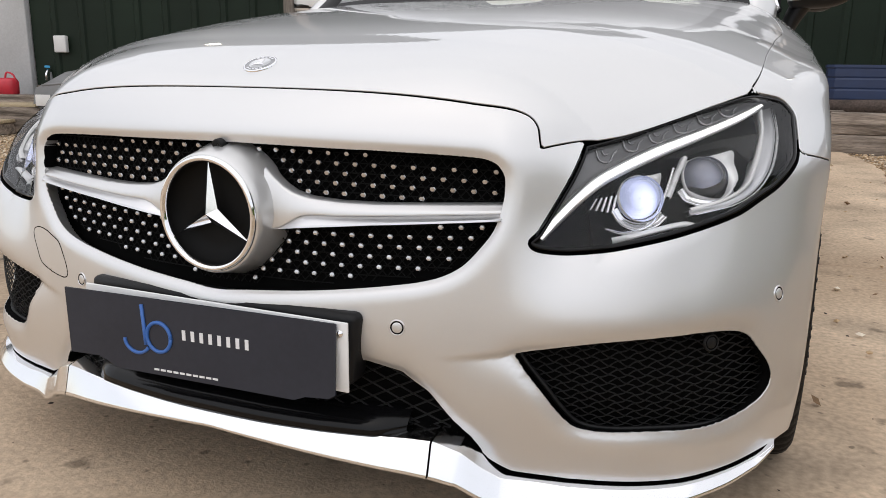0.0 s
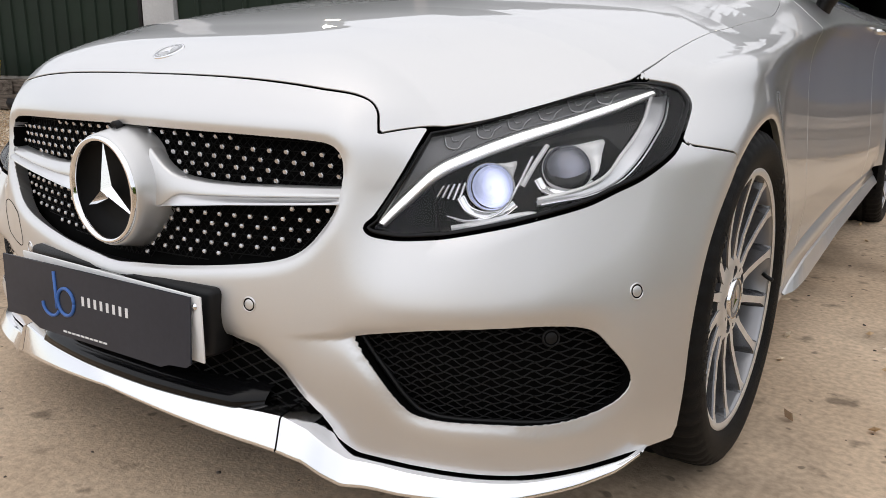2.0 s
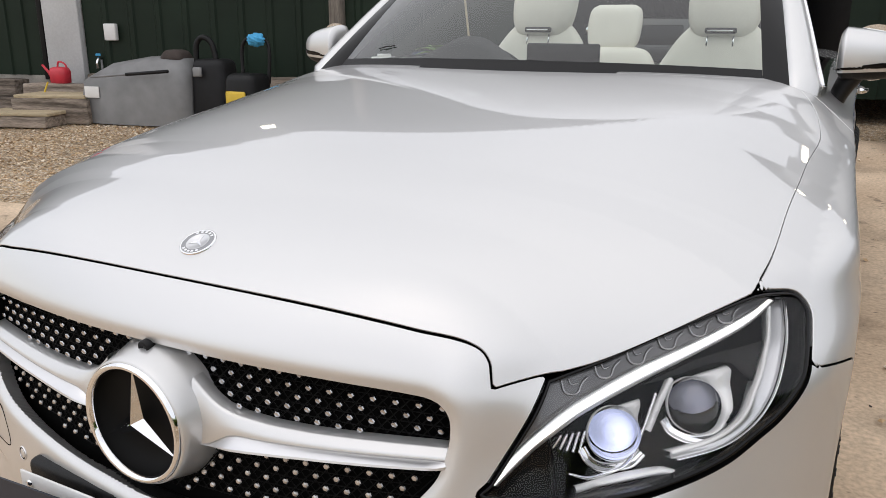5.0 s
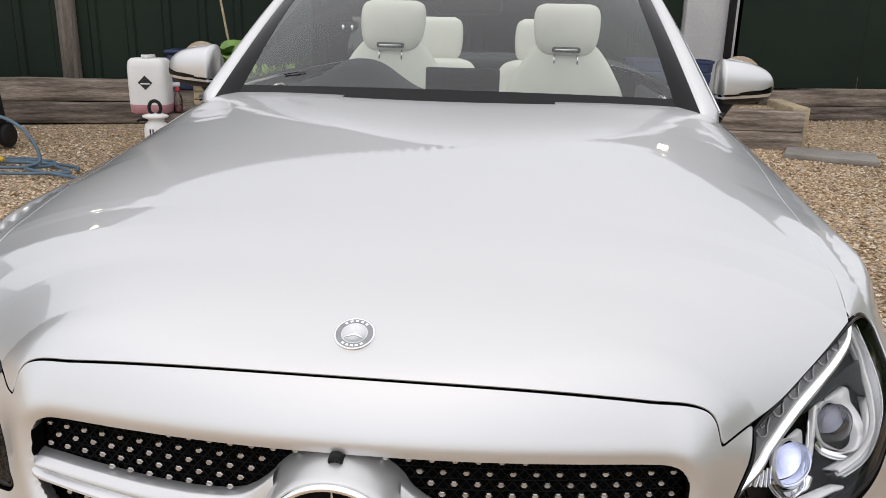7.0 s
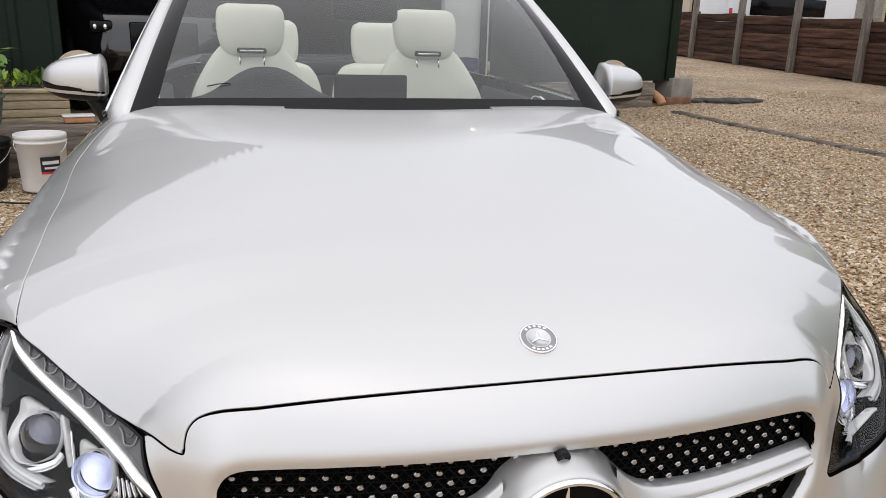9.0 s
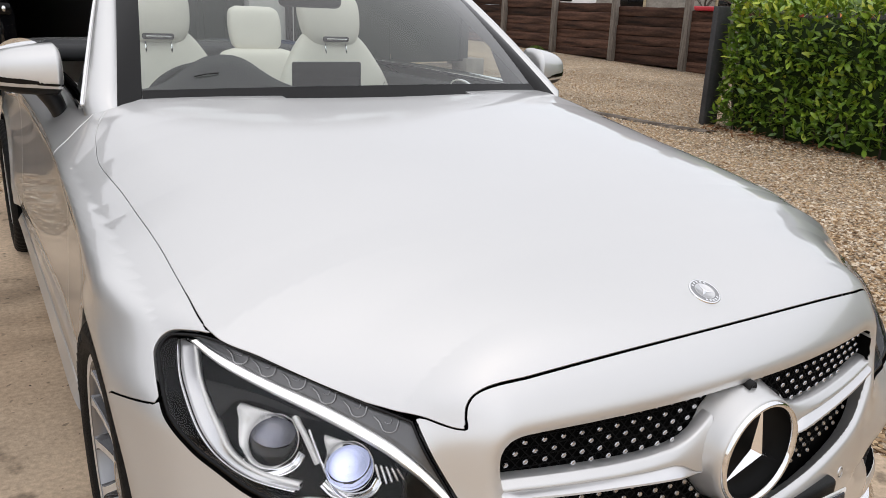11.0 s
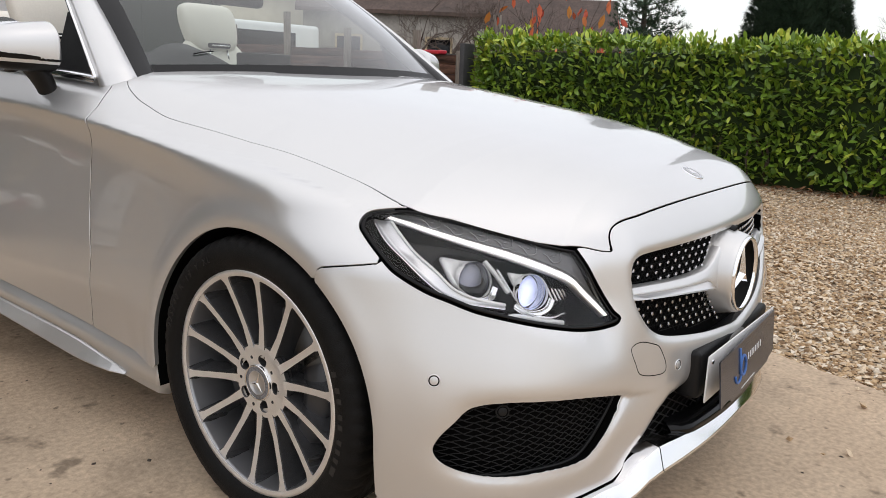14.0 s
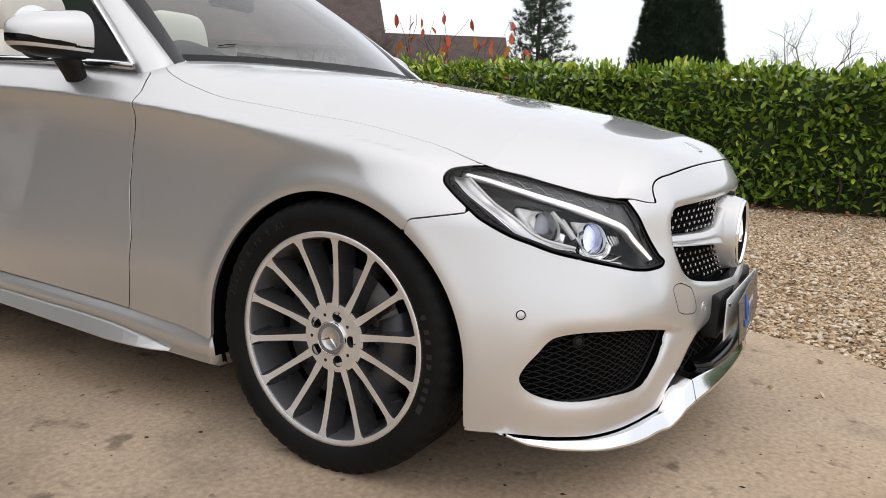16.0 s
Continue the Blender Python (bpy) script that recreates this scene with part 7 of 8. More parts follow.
brick = part("brick", block((.5, .30, .10), (5.72, 8.84, .17), .01, turn=15), material("red_brick", (.20, .10, .06), .85, vary=.25, scale=9, bump=.3))
tagged(brick, "red-brown brick in front of the pier", "brick")
pipe = mesh_object("drain_pipe", *tube(smooth_path([(5.22, 8.9, .36), (5.30, 8.72, .34), (5.38, 8.58, .26), (5.40, 8.52, .19)]), .062, 16), TERRACOTTA)
tagged(pipe, "short terracotta drain pipe bending to the ground", "drain pipe")
for k in range(16):
    rr = random.Random(k)
    bm = bmesh.new()
    bmesh.ops.create_icosphere(bm, subdivisions=2, radius=.09 + .08 * rr.random())
    for v in bm.verts:
        v.co = Vector((v.co.x * 1.4, v.co.y, max(-.01, v.co.z * .28))) * (1 + .25 * math.sin(v.co.x * 40 + k) * math.cos(v.co.y * 33))
    ob = part("soil_clod", bm, DEBRIS)
    ob.location = (6.75 + .28 * rr.gauss(0, 1), 9.05 + .12 * rr.gauss(0, 1), .19)
    tagged(ob, "dark wet clod of soil on the gravel", "soil", "clods of soil")
log = mesh_object("log", *tube([(1.22, 6.28, .49), (1.7, 6.30, .495), (2.2, 6.30, .49)], [.062, .068, .06], 14), BARK)
tagged(log, "short brown log lying on the raised bed", "log")
planter2 = thing("blue_planter", "dark blue ribbed plastic planter on the raised bed", "planter", place=Matrix.Translation((1.62, 6.66, .43)))
secs = []
for z, k in ((0, .93), (.03, .96), (.10, .965), (.115, .945), (.13, .97), (.20, .975), (.215, .955), (.23, .98), (.30, .985), (.315, .965), (.33, .995), (.40, 1.0), (.41, 1.03), (.435, 1.03), (.435, .97), (.40, .96)):
    secs.append([(x * k, y * k, z) for x, y in ((-.42, -.14), (-.36, -.20), (.36, -.20), (.42, -.14), (.42, .14), (.36, .20), (-.36, .20), (-.42, .14))])
V, F = loft(secs, closed=True)
mesh_object("planter_shell", V, F, BLUE_PLASTIC, planter2, smooth=False)
part("planter_soil", block((.76, .34, .03), (0, 0, .36), 0), DEBRIS, planter2, "dark soil")
# low timber fence past the hedge
fence = thing("timber_fence", "low brown timber fence with square posts", "fence")
for k in range(4):
    px0, py0 = 8.2 + 1.15 * k, 6.1 + .85 * k
    part("post", block((.12, .12, 1.25), (px0, py0, float(lift(py0))), .01), POST_WOOD, fence)
    if k < 3:
        for zr in (.30, .58, .86):
            rail = part("rail", block((1.40, .035, .16), (0, 0, 0), .006), RED_WOOD, fence)
            rail.matrix_basis = Matrix.Translation((px0 + .575, py0 + .425, zr + float(lift(py0)))) @ Matrix.Rotation(math.atan2(.85, 1.15), 4, "Z")
# ---- left of the bay ----
post = mesh_object("timber_post", *tube([(-4.45, 6.12, .05), (-4.452, 6.12, 1.5), (-4.46, 6.12, 4.0)], [.095, .092, .088], 20), POST_WOOD)
tagged(post, "round grey timber post before the shed wall", "post")

JM = Matrix.Translation((-2.74, 4.36, .432)) @ Matrix.Rotation(radians(8), 4, "Z")
can = thing("jerrycan", "white plastic jerrycan with pink liquid and hazard label", "jerrycan", place=JM)


def can_section(z, w, d, n=28, power=4.5):
    t = np.linspace(0, 2 * np.pi, n, endpoint=False)
    return [(w * np.sign(np.cos(a)) * abs(np.cos(a)) ** (2 / power), d * np.sign(np.sin(a)) * abs(np.sin(a)) ** (2 / power), z) for a in t]


V, F = loft([can_section(z, w, d) for z, w, d in ((0, .125, .105), (.012, .145, .125), (.075, .15, .13))], closed=True)
mesh_object("liquid_level", V, F + [tuple(range(27, -1, -1))], PINK_LIQUID, can, "pink liquid showing through")
V, F = loft([can_section(z, w, d) for z, w, d in ((.075, .150, .130), (.20, .151, .131), (.36, .150, .130), (.405, .142, .122), (.425, .122, .104))], closed=True)
mesh_object("can_body", V, F + [tuple(range(len(V) - 28, len(V)))], WHITE_PLASTIC, can)
part("can_handle", block((.05, .20, .03), (0, 0, .42), .012, 3), WHITE_PLASTIC, can)
mesh_object("can_cap", *lathe([(.0, .0), (.032, 0), (.032, .025), (0, .026)], 20), WHITE_PLASTIC, can).location = (-.0, -.07, .428)
mesh_object("hazard_label", [(-.055, -.1335, .245), (0, -.1335, .19), (.055, -.1335, .245), (0, -.1335, .30), (-.055, -.1325, .245), (0, -.1325, .19), (.055, -.1325, .245), (0, -.1325, .30)],
                 [(0, 1, 2, 3), (7, 6, 5, 4), (0, 4, 5, 1), (1, 5, 6, 2), (2, 6, 7, 3), (3, 7, 4, 0)], LABEL_BLACK, can, "black diamond hazard label", smooth=False)
part("label_bar", block((.05, .002, .012), (0, -.1338, .262), 0), LABEL_BLACK, can)
part("label_bar", block((.07, .002, .009), (0, -.1342, .232), 0), LETTER_WHITE, can)

SM = Matrix.Translation((-2.56, 4.03, float(lift(4.03)))) @ Matrix.Rotation(radians(15), 4, "Z")
spr = thing("pressure_sprayer", "white hand pressure sprayer with black handle", "sprayer", place=SM)
V, F = lathe([(.0, .0), (.085, .0), (.092, .012), (.092, .030), (.082, .045), (.088, .06), (.088, .30), (.080, .335), (.060, .350), (.058, .372), (.092, .385), (.094, .400), (.05, .412), (.0, .414)], 36)
mesh_object("tank", V, F, WHITE_PLASTIC, spr)
ring = [(.042 * math.cos(a), 0, .455 + .052 * math.sin(a)) for a in np.linspace(-1.2, math.pi + 1.2, 20)]
mesh_object("pump_handle", *tube(ring, .013, 8), BLACK_PLASTIC, spr, "black loop handle")
mesh_object("nozzle", *tube([(-.05, -.03, .37), (-.10, -.05, .372), (-.125, -.055, .36)], .010, 8), BLACK_PLASTIC, spr, "black nozzle")
for x0, z0, w0, h0 in ((-.030, .255, .010, .05), (-.008, .255, .010, .05), (.012, .262, .024, .010), (.0, .12, .11, .035)):
    a = x0 / .089
    part("print_bar", block((w0, .003, h0), (.0895 * math.sin(a), -.0895 * math.cos(a), z0), 0, turn=math.degrees(a)), LABEL_BLACK if z0 > .2 else GREY_PLASTIC, spr)

bot = thing("spray_bottle", "clear spray bottle with red and white trigger", "spray bottle", place=BED @ Matrix.Translation((-.10 + .16, .06, .432)))
CLEAR = glass_material("clear_plastic", (.85, .80, .80), 1.5)
V, F = lathe([(.0, 0), (.034, 0), (.036, .01), (.036, .10), (.030, .13), (.014, .155), (.014, .17)], 20)
mesh_object("bottle", V, F, CLEAR, bot)
V, F = lathe([(.0, .004), (.032, .004), (.032, .05), (0, .05)], 16)
mesh_object("liquid", V, F, PINK_LIQUID, bot)
mesh_object("collar", *lathe([(.017, .165), (.018, .19), (.010, .20)], 16), RED_PLASTIC, bot, "red collar")
part("trigger_head", block((.075, .03, .035), (-.012, 0, .20), .010, 2), WHITE_PLASTIC, bot, "white trigger head")
mesh_object("trigger", *tube([(-.03, 0, .20), (-.04, 0, .175), (-.036, 0, .15)], .006, 6), RED_PLASTIC, bot)


def blade_leaf(length, width, droop, n=8):
    rows = []
    for t in np.linspace(0, 1, n):
        w = width * math.sin(math.pi * min(1, .08 + .92 * t)) ** .8
        z = .25 * length * math.sin(t * 1.9) - droop * t * t
        rows.append([(t * length, -w, z + w * .25), (t * length, 0, z), (t * length, w, z + w * .25)])
    return loft(rows)


pot = thing("plant_pot", "sage green pot with broad leaves and dry brown grass", "plant pot", place=BED @ Matrix.Translation((.42, .08, .432)))
V, F = lathe([(.0, 0), (.118, 0), (.125, .01), (.155, .185), (.168, .19), (.17, .215), (.160, .217), (.150, .195), (.0, .19)], 40)
mesh_object("pot", V, F, SAGE, pot, "sage green plastic pot")
n_g = 260
gp = np.stack([.10 * rng.normal(size=n_g) * .8, .10 * rng.normal(size=n_g) * .8, np.full(n_g, .19)], 1)
gp[:, :2] *= np.minimum(1, .13 / (np.linalg.norm(gp[:, :2], axis=1) + 1e-6))[:, None]
V, F = scatter([(0, -.02, 0), (0, .02, 0), (.12, .012, .6), (.2, 0, 1)], [(0, 1, 2), (0, 2, 3)], gp, random_frames(n_g, np.tile((0, 0, 1.0), (n_g, 1)), .55), .10 + .12 * rng.random(n_g))
big_mesh("dry_grass", V, F, DRY_GRASS, pot, "dry brown grass")["kind"] = "stuff"
for k in range(17):
    V, F = blade_leaf(.22 + .12 * rng.random(), .065 + .03 * rng.random(), .03 + .08 * rng.random())
    ob = mesh_object("leaf", V, F, BROAD_LEAF, pot)
    a = 2 * math.pi * k / 8.5 + rng.normal() * .3
    ob.matrix_basis = Matrix.Translation((.03 * math.cos(a), .07 + .03 * math.sin(a), .30 + .14 * rng.random())) @ Matrix.Rotation(a, 4, "Z") @ Matrix.Rotation(-.05 - .45 * rng.random(), 4, "Y")
for k in range(5):
    mesh_object("stem", *tube([(.02 * k - .04, .06, .19), (.03 * k - .06, .07, .34), (.04 * k - .08, .08, .42)], .005, 5), BROAD_LEAF, pot)

PM = Matrix.Translation((-2.35, 5.55, .09)) @ Matrix.Rotation(math.atan(.27), 4, "Z")
planter = thing("slatted_planter", "pale slatted timber planter full of leafy plants", "planter", place=PM)
for k in range(7):
    for y0, turn_x in ((-.21, 0), (.21, 0)):
        part("slat", block((.98, .028, .062), (0, y0, .03 + k * .067), .006), PALE_WOOD, planter)
    for x0 in (-.48, .48):
        part("slat", block((.028, .39, .062), (x0, 0, .03 + k * .067), .006), PALE_WOOD, planter)
part("planter_rim", block((1.04, .50, .03), (0, 0, .495), .006), PALE_WOOD, planter, "timber rim")
part("soil", block((.9, .36, .03), (0, 0, .50), .01), DEBRIS, planter, "dark soil")
n_p = 240
pp = np.stack([.42 * (2 * rng.random(n_p) - 1), .15 * (2 * rng.random(n_p) - 1), .52 + .10 * rng.random(n_p)], 1)
V, F = scatter(LEAF_V, LEAF_F, pp, leaf_frames(np.tile((0, 0, 1.0), (n_p, 1)), .4, .8), .05 + .05 * rng.random(n_p))
big_mesh("foliage", V, F, LEAVES, planter, "low green foliage", smooth=True)["kind"] = "stuff"
trough = thing("blue_trough", "dark blue plastic trough behind the planter", "trough", place=Matrix.Translation((-2.95, 6.15, .46)) @ Matrix.Rotation(math.atan(.27), 4, "Z"))
part("trough_body", block((.80, .34, .36), (0, 0, 0), .04, 3, taper=1.06), BLUE_PLASTIC, trough)
part("trough_rim", block((.88, .40, .035), (0, 0, .355), .012, 2), BLUE_PLASTIC, trough)
part("trough_stand", block((.78, .32, .38), (0, 0, -.38), .01), OLD_WOOD, trough, "timber stand")
stick = mesh_object("bamboo_stick", *tube([(-2.62, 5.92, .52), (-2.74, 5.99, 1.1), (-2.88, 6.1, 1.75)], .012, 8), PALE_WOOD)
tagged(stick, "bamboo cane leaning against the shed wall", "bamboo cane")


def bucket(place, mat, label, r0, r1, h, rim=.008):
    b = thing("bucket", label, "bucket", "buckets", place=place)
    V, F = lathe([(.0, 0), (r0, 0), (r0 + .004, .01), (r1, h - .06), (r1 + rim, h - .058), (r1 + rim, h - .045), (r1, h - .043), (r1 + .002, h - .03), (r1 + rim, h - .028), (r1 + rim, h - .004), (r1 + .004, h), (r1 - .004, h - .003), (r0 + .004, .02), (0, .012)], 44)
    mesh_object("tub", V, F, mat, b)
    hoop = [((r1 + rim) * math.cos(a), -(r1 + rim) * .72 * math.sin(a) - .0, h - .05 - (r1 + rim) * .75 * math.sin(a)) for a in np.linspace(0, math.pi, 22)]
    mesh_object("handle", *tube(hoop, .003, 6), CHROME, b, "wire handle")
    return b


wb = bucket(Matrix.Translation((-1.75, 4.1, float(lift(4.1)))), WHITE_PLASTIC, "white plastic bucket with black and red label", .135, .155, .38)
for z0, h0, mt, half in ((.14, .10, LABEL_BLACK, .42), (.125, .016, RED_PLASTIC, .42), (.19, .022, LETTER_WHITE, .34), (.158, .014, LETTER_WHITE, .28)):
    arc = np.linspace(-half, half, 9) + .55
    grow = .1415 + .0000 + (0.002 if mt is LETTER_WHITE else 0)
    V, F = loft([[((grow + .0615 * zz) * math.sin(a), -(grow + .0615 * zz) * math.cos(a), zz) for a in arc] for zz in (z0, z0 + h0)])
    mesh_object("label_band", V, F, mt, wb)
bucket(Matrix.Translation((-2.15, 4.18, float(lift(4.18)))), BLACK_RUBBER_AND_SHADE, "black bucket with cloths hanging over its rim", .135, .185, .33)


def cloth_lump(name, place, size, mat, label, seed):
    bm = bmesh.new()
    bmesh.ops.create_icosphere(bm, subdivisions=4, radius=1)
    r = random.Random(seed)
    ph = [r.random() * 6 for _ in range(5)]
    for v in bm.verts:
        k = 1 + .16 * math.sin(v.co.x * 7 + ph[0]) * math.cos(v.co.y * 6 + ph[1]) + .09 * math.sin(v.co.z * 13 + v.co.x * 9 + ph[2])
        v.co = Vector((v.co.x * size[0] * k, v.co.y * size[1] * k, v.co.z * size[2] * k))
    ob = part(name, bm, mat)
    ob.matrix_world = place
    return tagged(ob, label, "cloth", "cleaning cloths")


cloth_lump("cloth", Matrix.Translation((-2.24, 4.03, .36)), (.045, .05, .05), WHITE_CLOTH, "white fluffy cloth on the bucket's rim", 1)
cloth_lump("cloth", Matrix.Translation((-2.12, 4.01, .37)), (.055, .05, .045), WHITE_CLOTH, "white fluffy cloth on the bucket's rim", 2)
cloth_lump("cloth", Matrix.Translation((-2.18, 4.00, .335)), (.042, .035, .05), WINE_CLOTH, "wine red cloth on the bucket's rim", 3)
tub = thing("food_tub", "orange and clear food tub on the sleeper", "tub", place=BED @ Matrix.Translation((1.05, .05, .432)))
part("tub_base", block((.20, .14, .045), (0, 0, 0), .01, 2, taper=1.05), TERRACOTTA, tub, "orange filling")
part("tub_lid", block((.22, .16, .012), (0, 0, .045), .004), WHITE_PLASTIC, tub, "pale lid")
cup = mesh_object("cup", *lathe([(0, 0), (.028, 0), (.036, .09), (.039, .092), (.039, .10), (0, .101)], 20), WHITE_PLASTIC)
cup.matrix_world = BED @ Matrix.Translation((1.32, .02, .432))
tagged(cup, "white paper cup on the sleeper", "cup")
loops = []
for cx, cy0, r0, ph0 in ((-3.55, 3.75, .42, 0), (-3.75, 3.9, .36, 1.2)):
    loops += [(cx + r0 * math.cos(a + ph0) * 1.15, cy0 + .5 * r0 * math.sin(a + ph0), .065 + .020 * (len(loops) % 3) * .1) for a in np.linspace(0, 6.0, 16)]
upright = [(-3.95, 4.05, .07), (-3.98, 3.95, .30), (-3.75, 3.9, .42), (-3.50, 3.85, .32), (-3.38, 3.8, .12), (-3.45, 3.72, .07), (-3.0, 3.55, .06), (-2.6, 3.4, .06), (-2.2, 3.2, .05)]
hz2 = mesh_object("hose", *tube(smooth_path(loops + upright, 6), .013, 8), HOSE_BLUE)
tagged(hz2, "blue-grey hose lying in loops on the gravel", "hose")
yh = mesh_object("hose_end", *tube(smooth_path([(-4.05, 4.1, .20), (-3.95, 4.0, .13), (-3.75, 3.9, .09)]), .017, 8), YELLOW)
tagged(yh, "yellow hose end joined to the blue hose", "hose end")
thin = mesh_object("thin_hose", *tube(smooth_path([(-2.5, 3.95, .06), (-2.3, 3.8, .064), (-2.0, 3.72, .06), (-1.75, 3.65, .06), (-1.62, 3.75, .07), (-1.7, 3.84, .06)]), .006, 6), BLACK_RUBBER_AND_SHADE)
tagged(thin, "thin black hose lying on the gravel", "hose")
pw = thing("pressure_washer", "black and yellow pressure washer with a blue cloth on top", "pressure washer", place=Matrix.Translation((-4.35, 4.45, float(lift(4.45)))))
part("washer_body", block((.40, .36, .52), (0, 0, .08), .07, 4, taper=.85), BLACK_PLASTIC, pw)
part("washer_front", block((.24, .03, .22), (0, -.185, .22), .02, 2), YELLOW, pw, "yellow front panel")
mesh_object("washer_handle", *tube(smooth_path([(-.16, .12, .5), (-.16, .14, .86), (0, .15, .93), (.16, .14, .86), (.16, .12, .5)]), .018, 8), BLACK_PLASTIC, pw, "black loop handle")
for x0 in (-.20, .20):
    V, F = lathe([(0, -.03), (.09, -.03), (.10, -.02), (.10, .02), (.09, .03), (0, .03)], 24, "x")
    mesh_object("washer_wheel", V + (x0, .10, .10), F, BLACK_RUBBER_AND_SHADE, pw)
cloth_lump("cloth", Matrix.Translation((-4.28, 4.52, .98)), (.09, .07, .06), BRIGHT_BLUE, "bright blue cloth on the washer's handle", 5)
# ---- by the far wall ----
can2 = thing("watering_can", "red plastic watering can on the sleepers", "watering can", place=Matrix.Translation((-7.55, 4.80, .44)) @ Matrix.Rotation(radians(10), 4, "Z"))
V, F = loft([can_section(z, w, d, 24, 3) for z, w, d in ((0, .10, .07), (.01, .115, .085), (.14, .12, .09), (.18, .10, .075), (.19, .06, .05))], closed=True)
mesh_object("can_body", V, F + [tuple(range(len(V) - 24, len(V)))], RED_PLASTIC, can2)
mesh_object("spout", *tube([(-.10, 0, .05), (-.19, 0, .15), (-.25, 0, .21)], [.022, .016, .013], 10), RED_PLASTIC, can2)
mesh_object("handle", *tube(smooth_path([(-.03, 0, .18), (0, 0, .25), (.09, 0, .22), (.115, 0, .12)]), .011, 8), RED_PLASTIC, can2)
cov = thing("grey_cover", "grey plastic cover with black kit piled on it", "plastic cover", place=Matrix.Translation((-6.1, 4.75, .07)) @ Matrix.Rotation(radians(12), 4, "Z"))
secs = []
for x, w, h in ((-.70, .10, .28), (-.62, .24, .50), (-.3, .30, .64), (.2, .32, .72), (.6, .28, .70), (.68, .2, .56)):
    secs.append([(x, -w, 0), (x, -w, h * .6), (x, -w * .8, h * .92), (x, -w * .3, h), (x, w * .3, h), (x, w * .8, h * .92), (x, w, h * .6), (x, w, 0)])
V, F = loft(secs)
mesh_object("cover_shell", V, [f[::-1] for f in F] + [tuple(range(8)), tuple(range(len(V) - 1, len(V) - 9, -1))], GREY_PLASTIC, cov)
KIT_CLOTH = material("dark_brown_cloth", (.050, .038, .033), .9, vary=.2, scale=14, bump=.4, bump_scale=60)
part("kit_bag", block((.30, .30, .12), (.44, 0, .67), .05, 3, taper=.7), KIT_CLOTH, cov, "dark brown folded cloth")
part("kit_case", block((.44, .38, .70), (.88, .02, .0), .07, 3, taper=.85), BLACK_RUBBER_AND_SHADE, cov, "black tool case")
part("case_clip", block((.10, .04, .10), (.80, -.19, .52), .015, 2), GREY_PLASTIC, cov, "grey clip")
mesh_object("case_handle", *tube(smooth_path([(.72, -.06, .62), (.73, -.06, .84), (.80, -.05, .92), (.90, -.04, .86), (.95, -.04, .66)]), .030, 8), BLACK_PLASTIC, cov, "black upright handle")
mesh_object("lance", *tube([(-.42, -.33, .50), (.05, -.36, .54)], .012, 8), GREY_PLASTIC, cov, "grey spray lance")
mesh_object("lance_grip", *tube([(.05, -.36, .54), (.55, -.34, .58)], .018, 8), BLACK_PLASTIC, cov, "black lance grip")
part("white_tag", block((.18, .01, .12), (-.45, -.30, .28), .003), WHITE_PLASTIC, cov)
ytie = mesh_object("yellow_rope", *tube(smooth_path([(-7.45, 4.55, .47), (-7.35, 4.42, .36), (-7.2, 4.3, .26), (-7.0, 4.25, .16)]), .011, 6), YELLOW)
tagged(ytie, "yellow rope hanging over the sleeper step", "rope")
V, F = lathe([(.26, -.04), (.33, -.07), (.36, 0), (.33, .07), (.26, .04)], 40)
tyr = mesh_object("old_tyre", V * (1.35, .8, 1), F, BLACK_RUBBER_AND_SHADE)
tyr.matrix_world = Matrix.Translation((-9.55, 4.25, .15))
tagged(tyr, "flattened black tyre lying by the wall", "tyre")
bucket(Matrix.Translation((-10.25, 4.05, .45)), YELLOW, "yellow bucket on a stand by the wall", .12, .15, .27)
part("stand", block((.5, .35, .42), (-10.25, 4.05, .03), .02), OLD_WOOD)
tagged(bpy.data.objects["stand"], "timber stand under the yellow bucket", "stand")
bin_t = thing("blue_bin", "tall blue plastic bin standing on gravel", "bin", place=Matrix.Translation((-10.62, 3.75, .04)))
V, F = lathe([(0, 0), (.20, 0), (.22, .03), (.25, .68), (.27, .70), (.27, .75), (.22, .80), (0, .81)], 32)
mesh_object("bin_body", V, F, material("mid_blue_plastic", (.05, .16, .33), .45, vary=.1, scale=8), bin_t)

# ---- sleeper retaining wall and what stands behind it ----
wall_r = thing("retaining_wall", "retaining wall of red-brown timber sleepers with posts", "retaining wall", kind="structure")
WX = 12.0
board_mesh = None
for bay in range(7):
    y0 = 6.9 + bay * 2.15
    for k in range(6):
        zb = float(lift(y0)) + k * .205
        if board_mesh is None:
            bm = sleeper_mesh(2.1, .14, .20, 90)
            bmesh.ops.rotate(bm, verts=bm.verts, cent=(0, 0, 0), matrix=Matrix.Rotation(radians(90), 3, "Z"))
            ob = part("board", bm, RED_WOOD, wall_r)
            board_mesh = ob.data
        else:
            ob = new("board", board_mesh)
            ob.parent = wall_r
        ob.location = (WX + .12 + .012 * random.Random(bay * 7 + k).gauss(0, 1), y0, zb)
        ob.rotation_euler = (0, 0, math.pi * ((bay + k) % 2))
    part("post", block((.13, .14, 1.75 if bay % 3 else 2.1), (WX, y0 + 1.075, float(lift(y0))), .012), POST_WOOD, wall_r, "grey timber post")
part("earth_fill", block((3.0, 15.2, 1.15), (13.75, 13.3, .3), 0), DEBRIS, wall_r, "earth behind the wall")
red = part("red_crate", block((.30, .50, .09), (12.12, 9.72, 1.43), .03, 3, taper=1.08), RED_PLASTIC)
tagged(red, "red plastic tray lying on the retaining wall", "tray")
van = thing("white_van", "white van parked behind the retaining wall", "van", place=Matrix.Translation((15.8, 20.5, .35)))
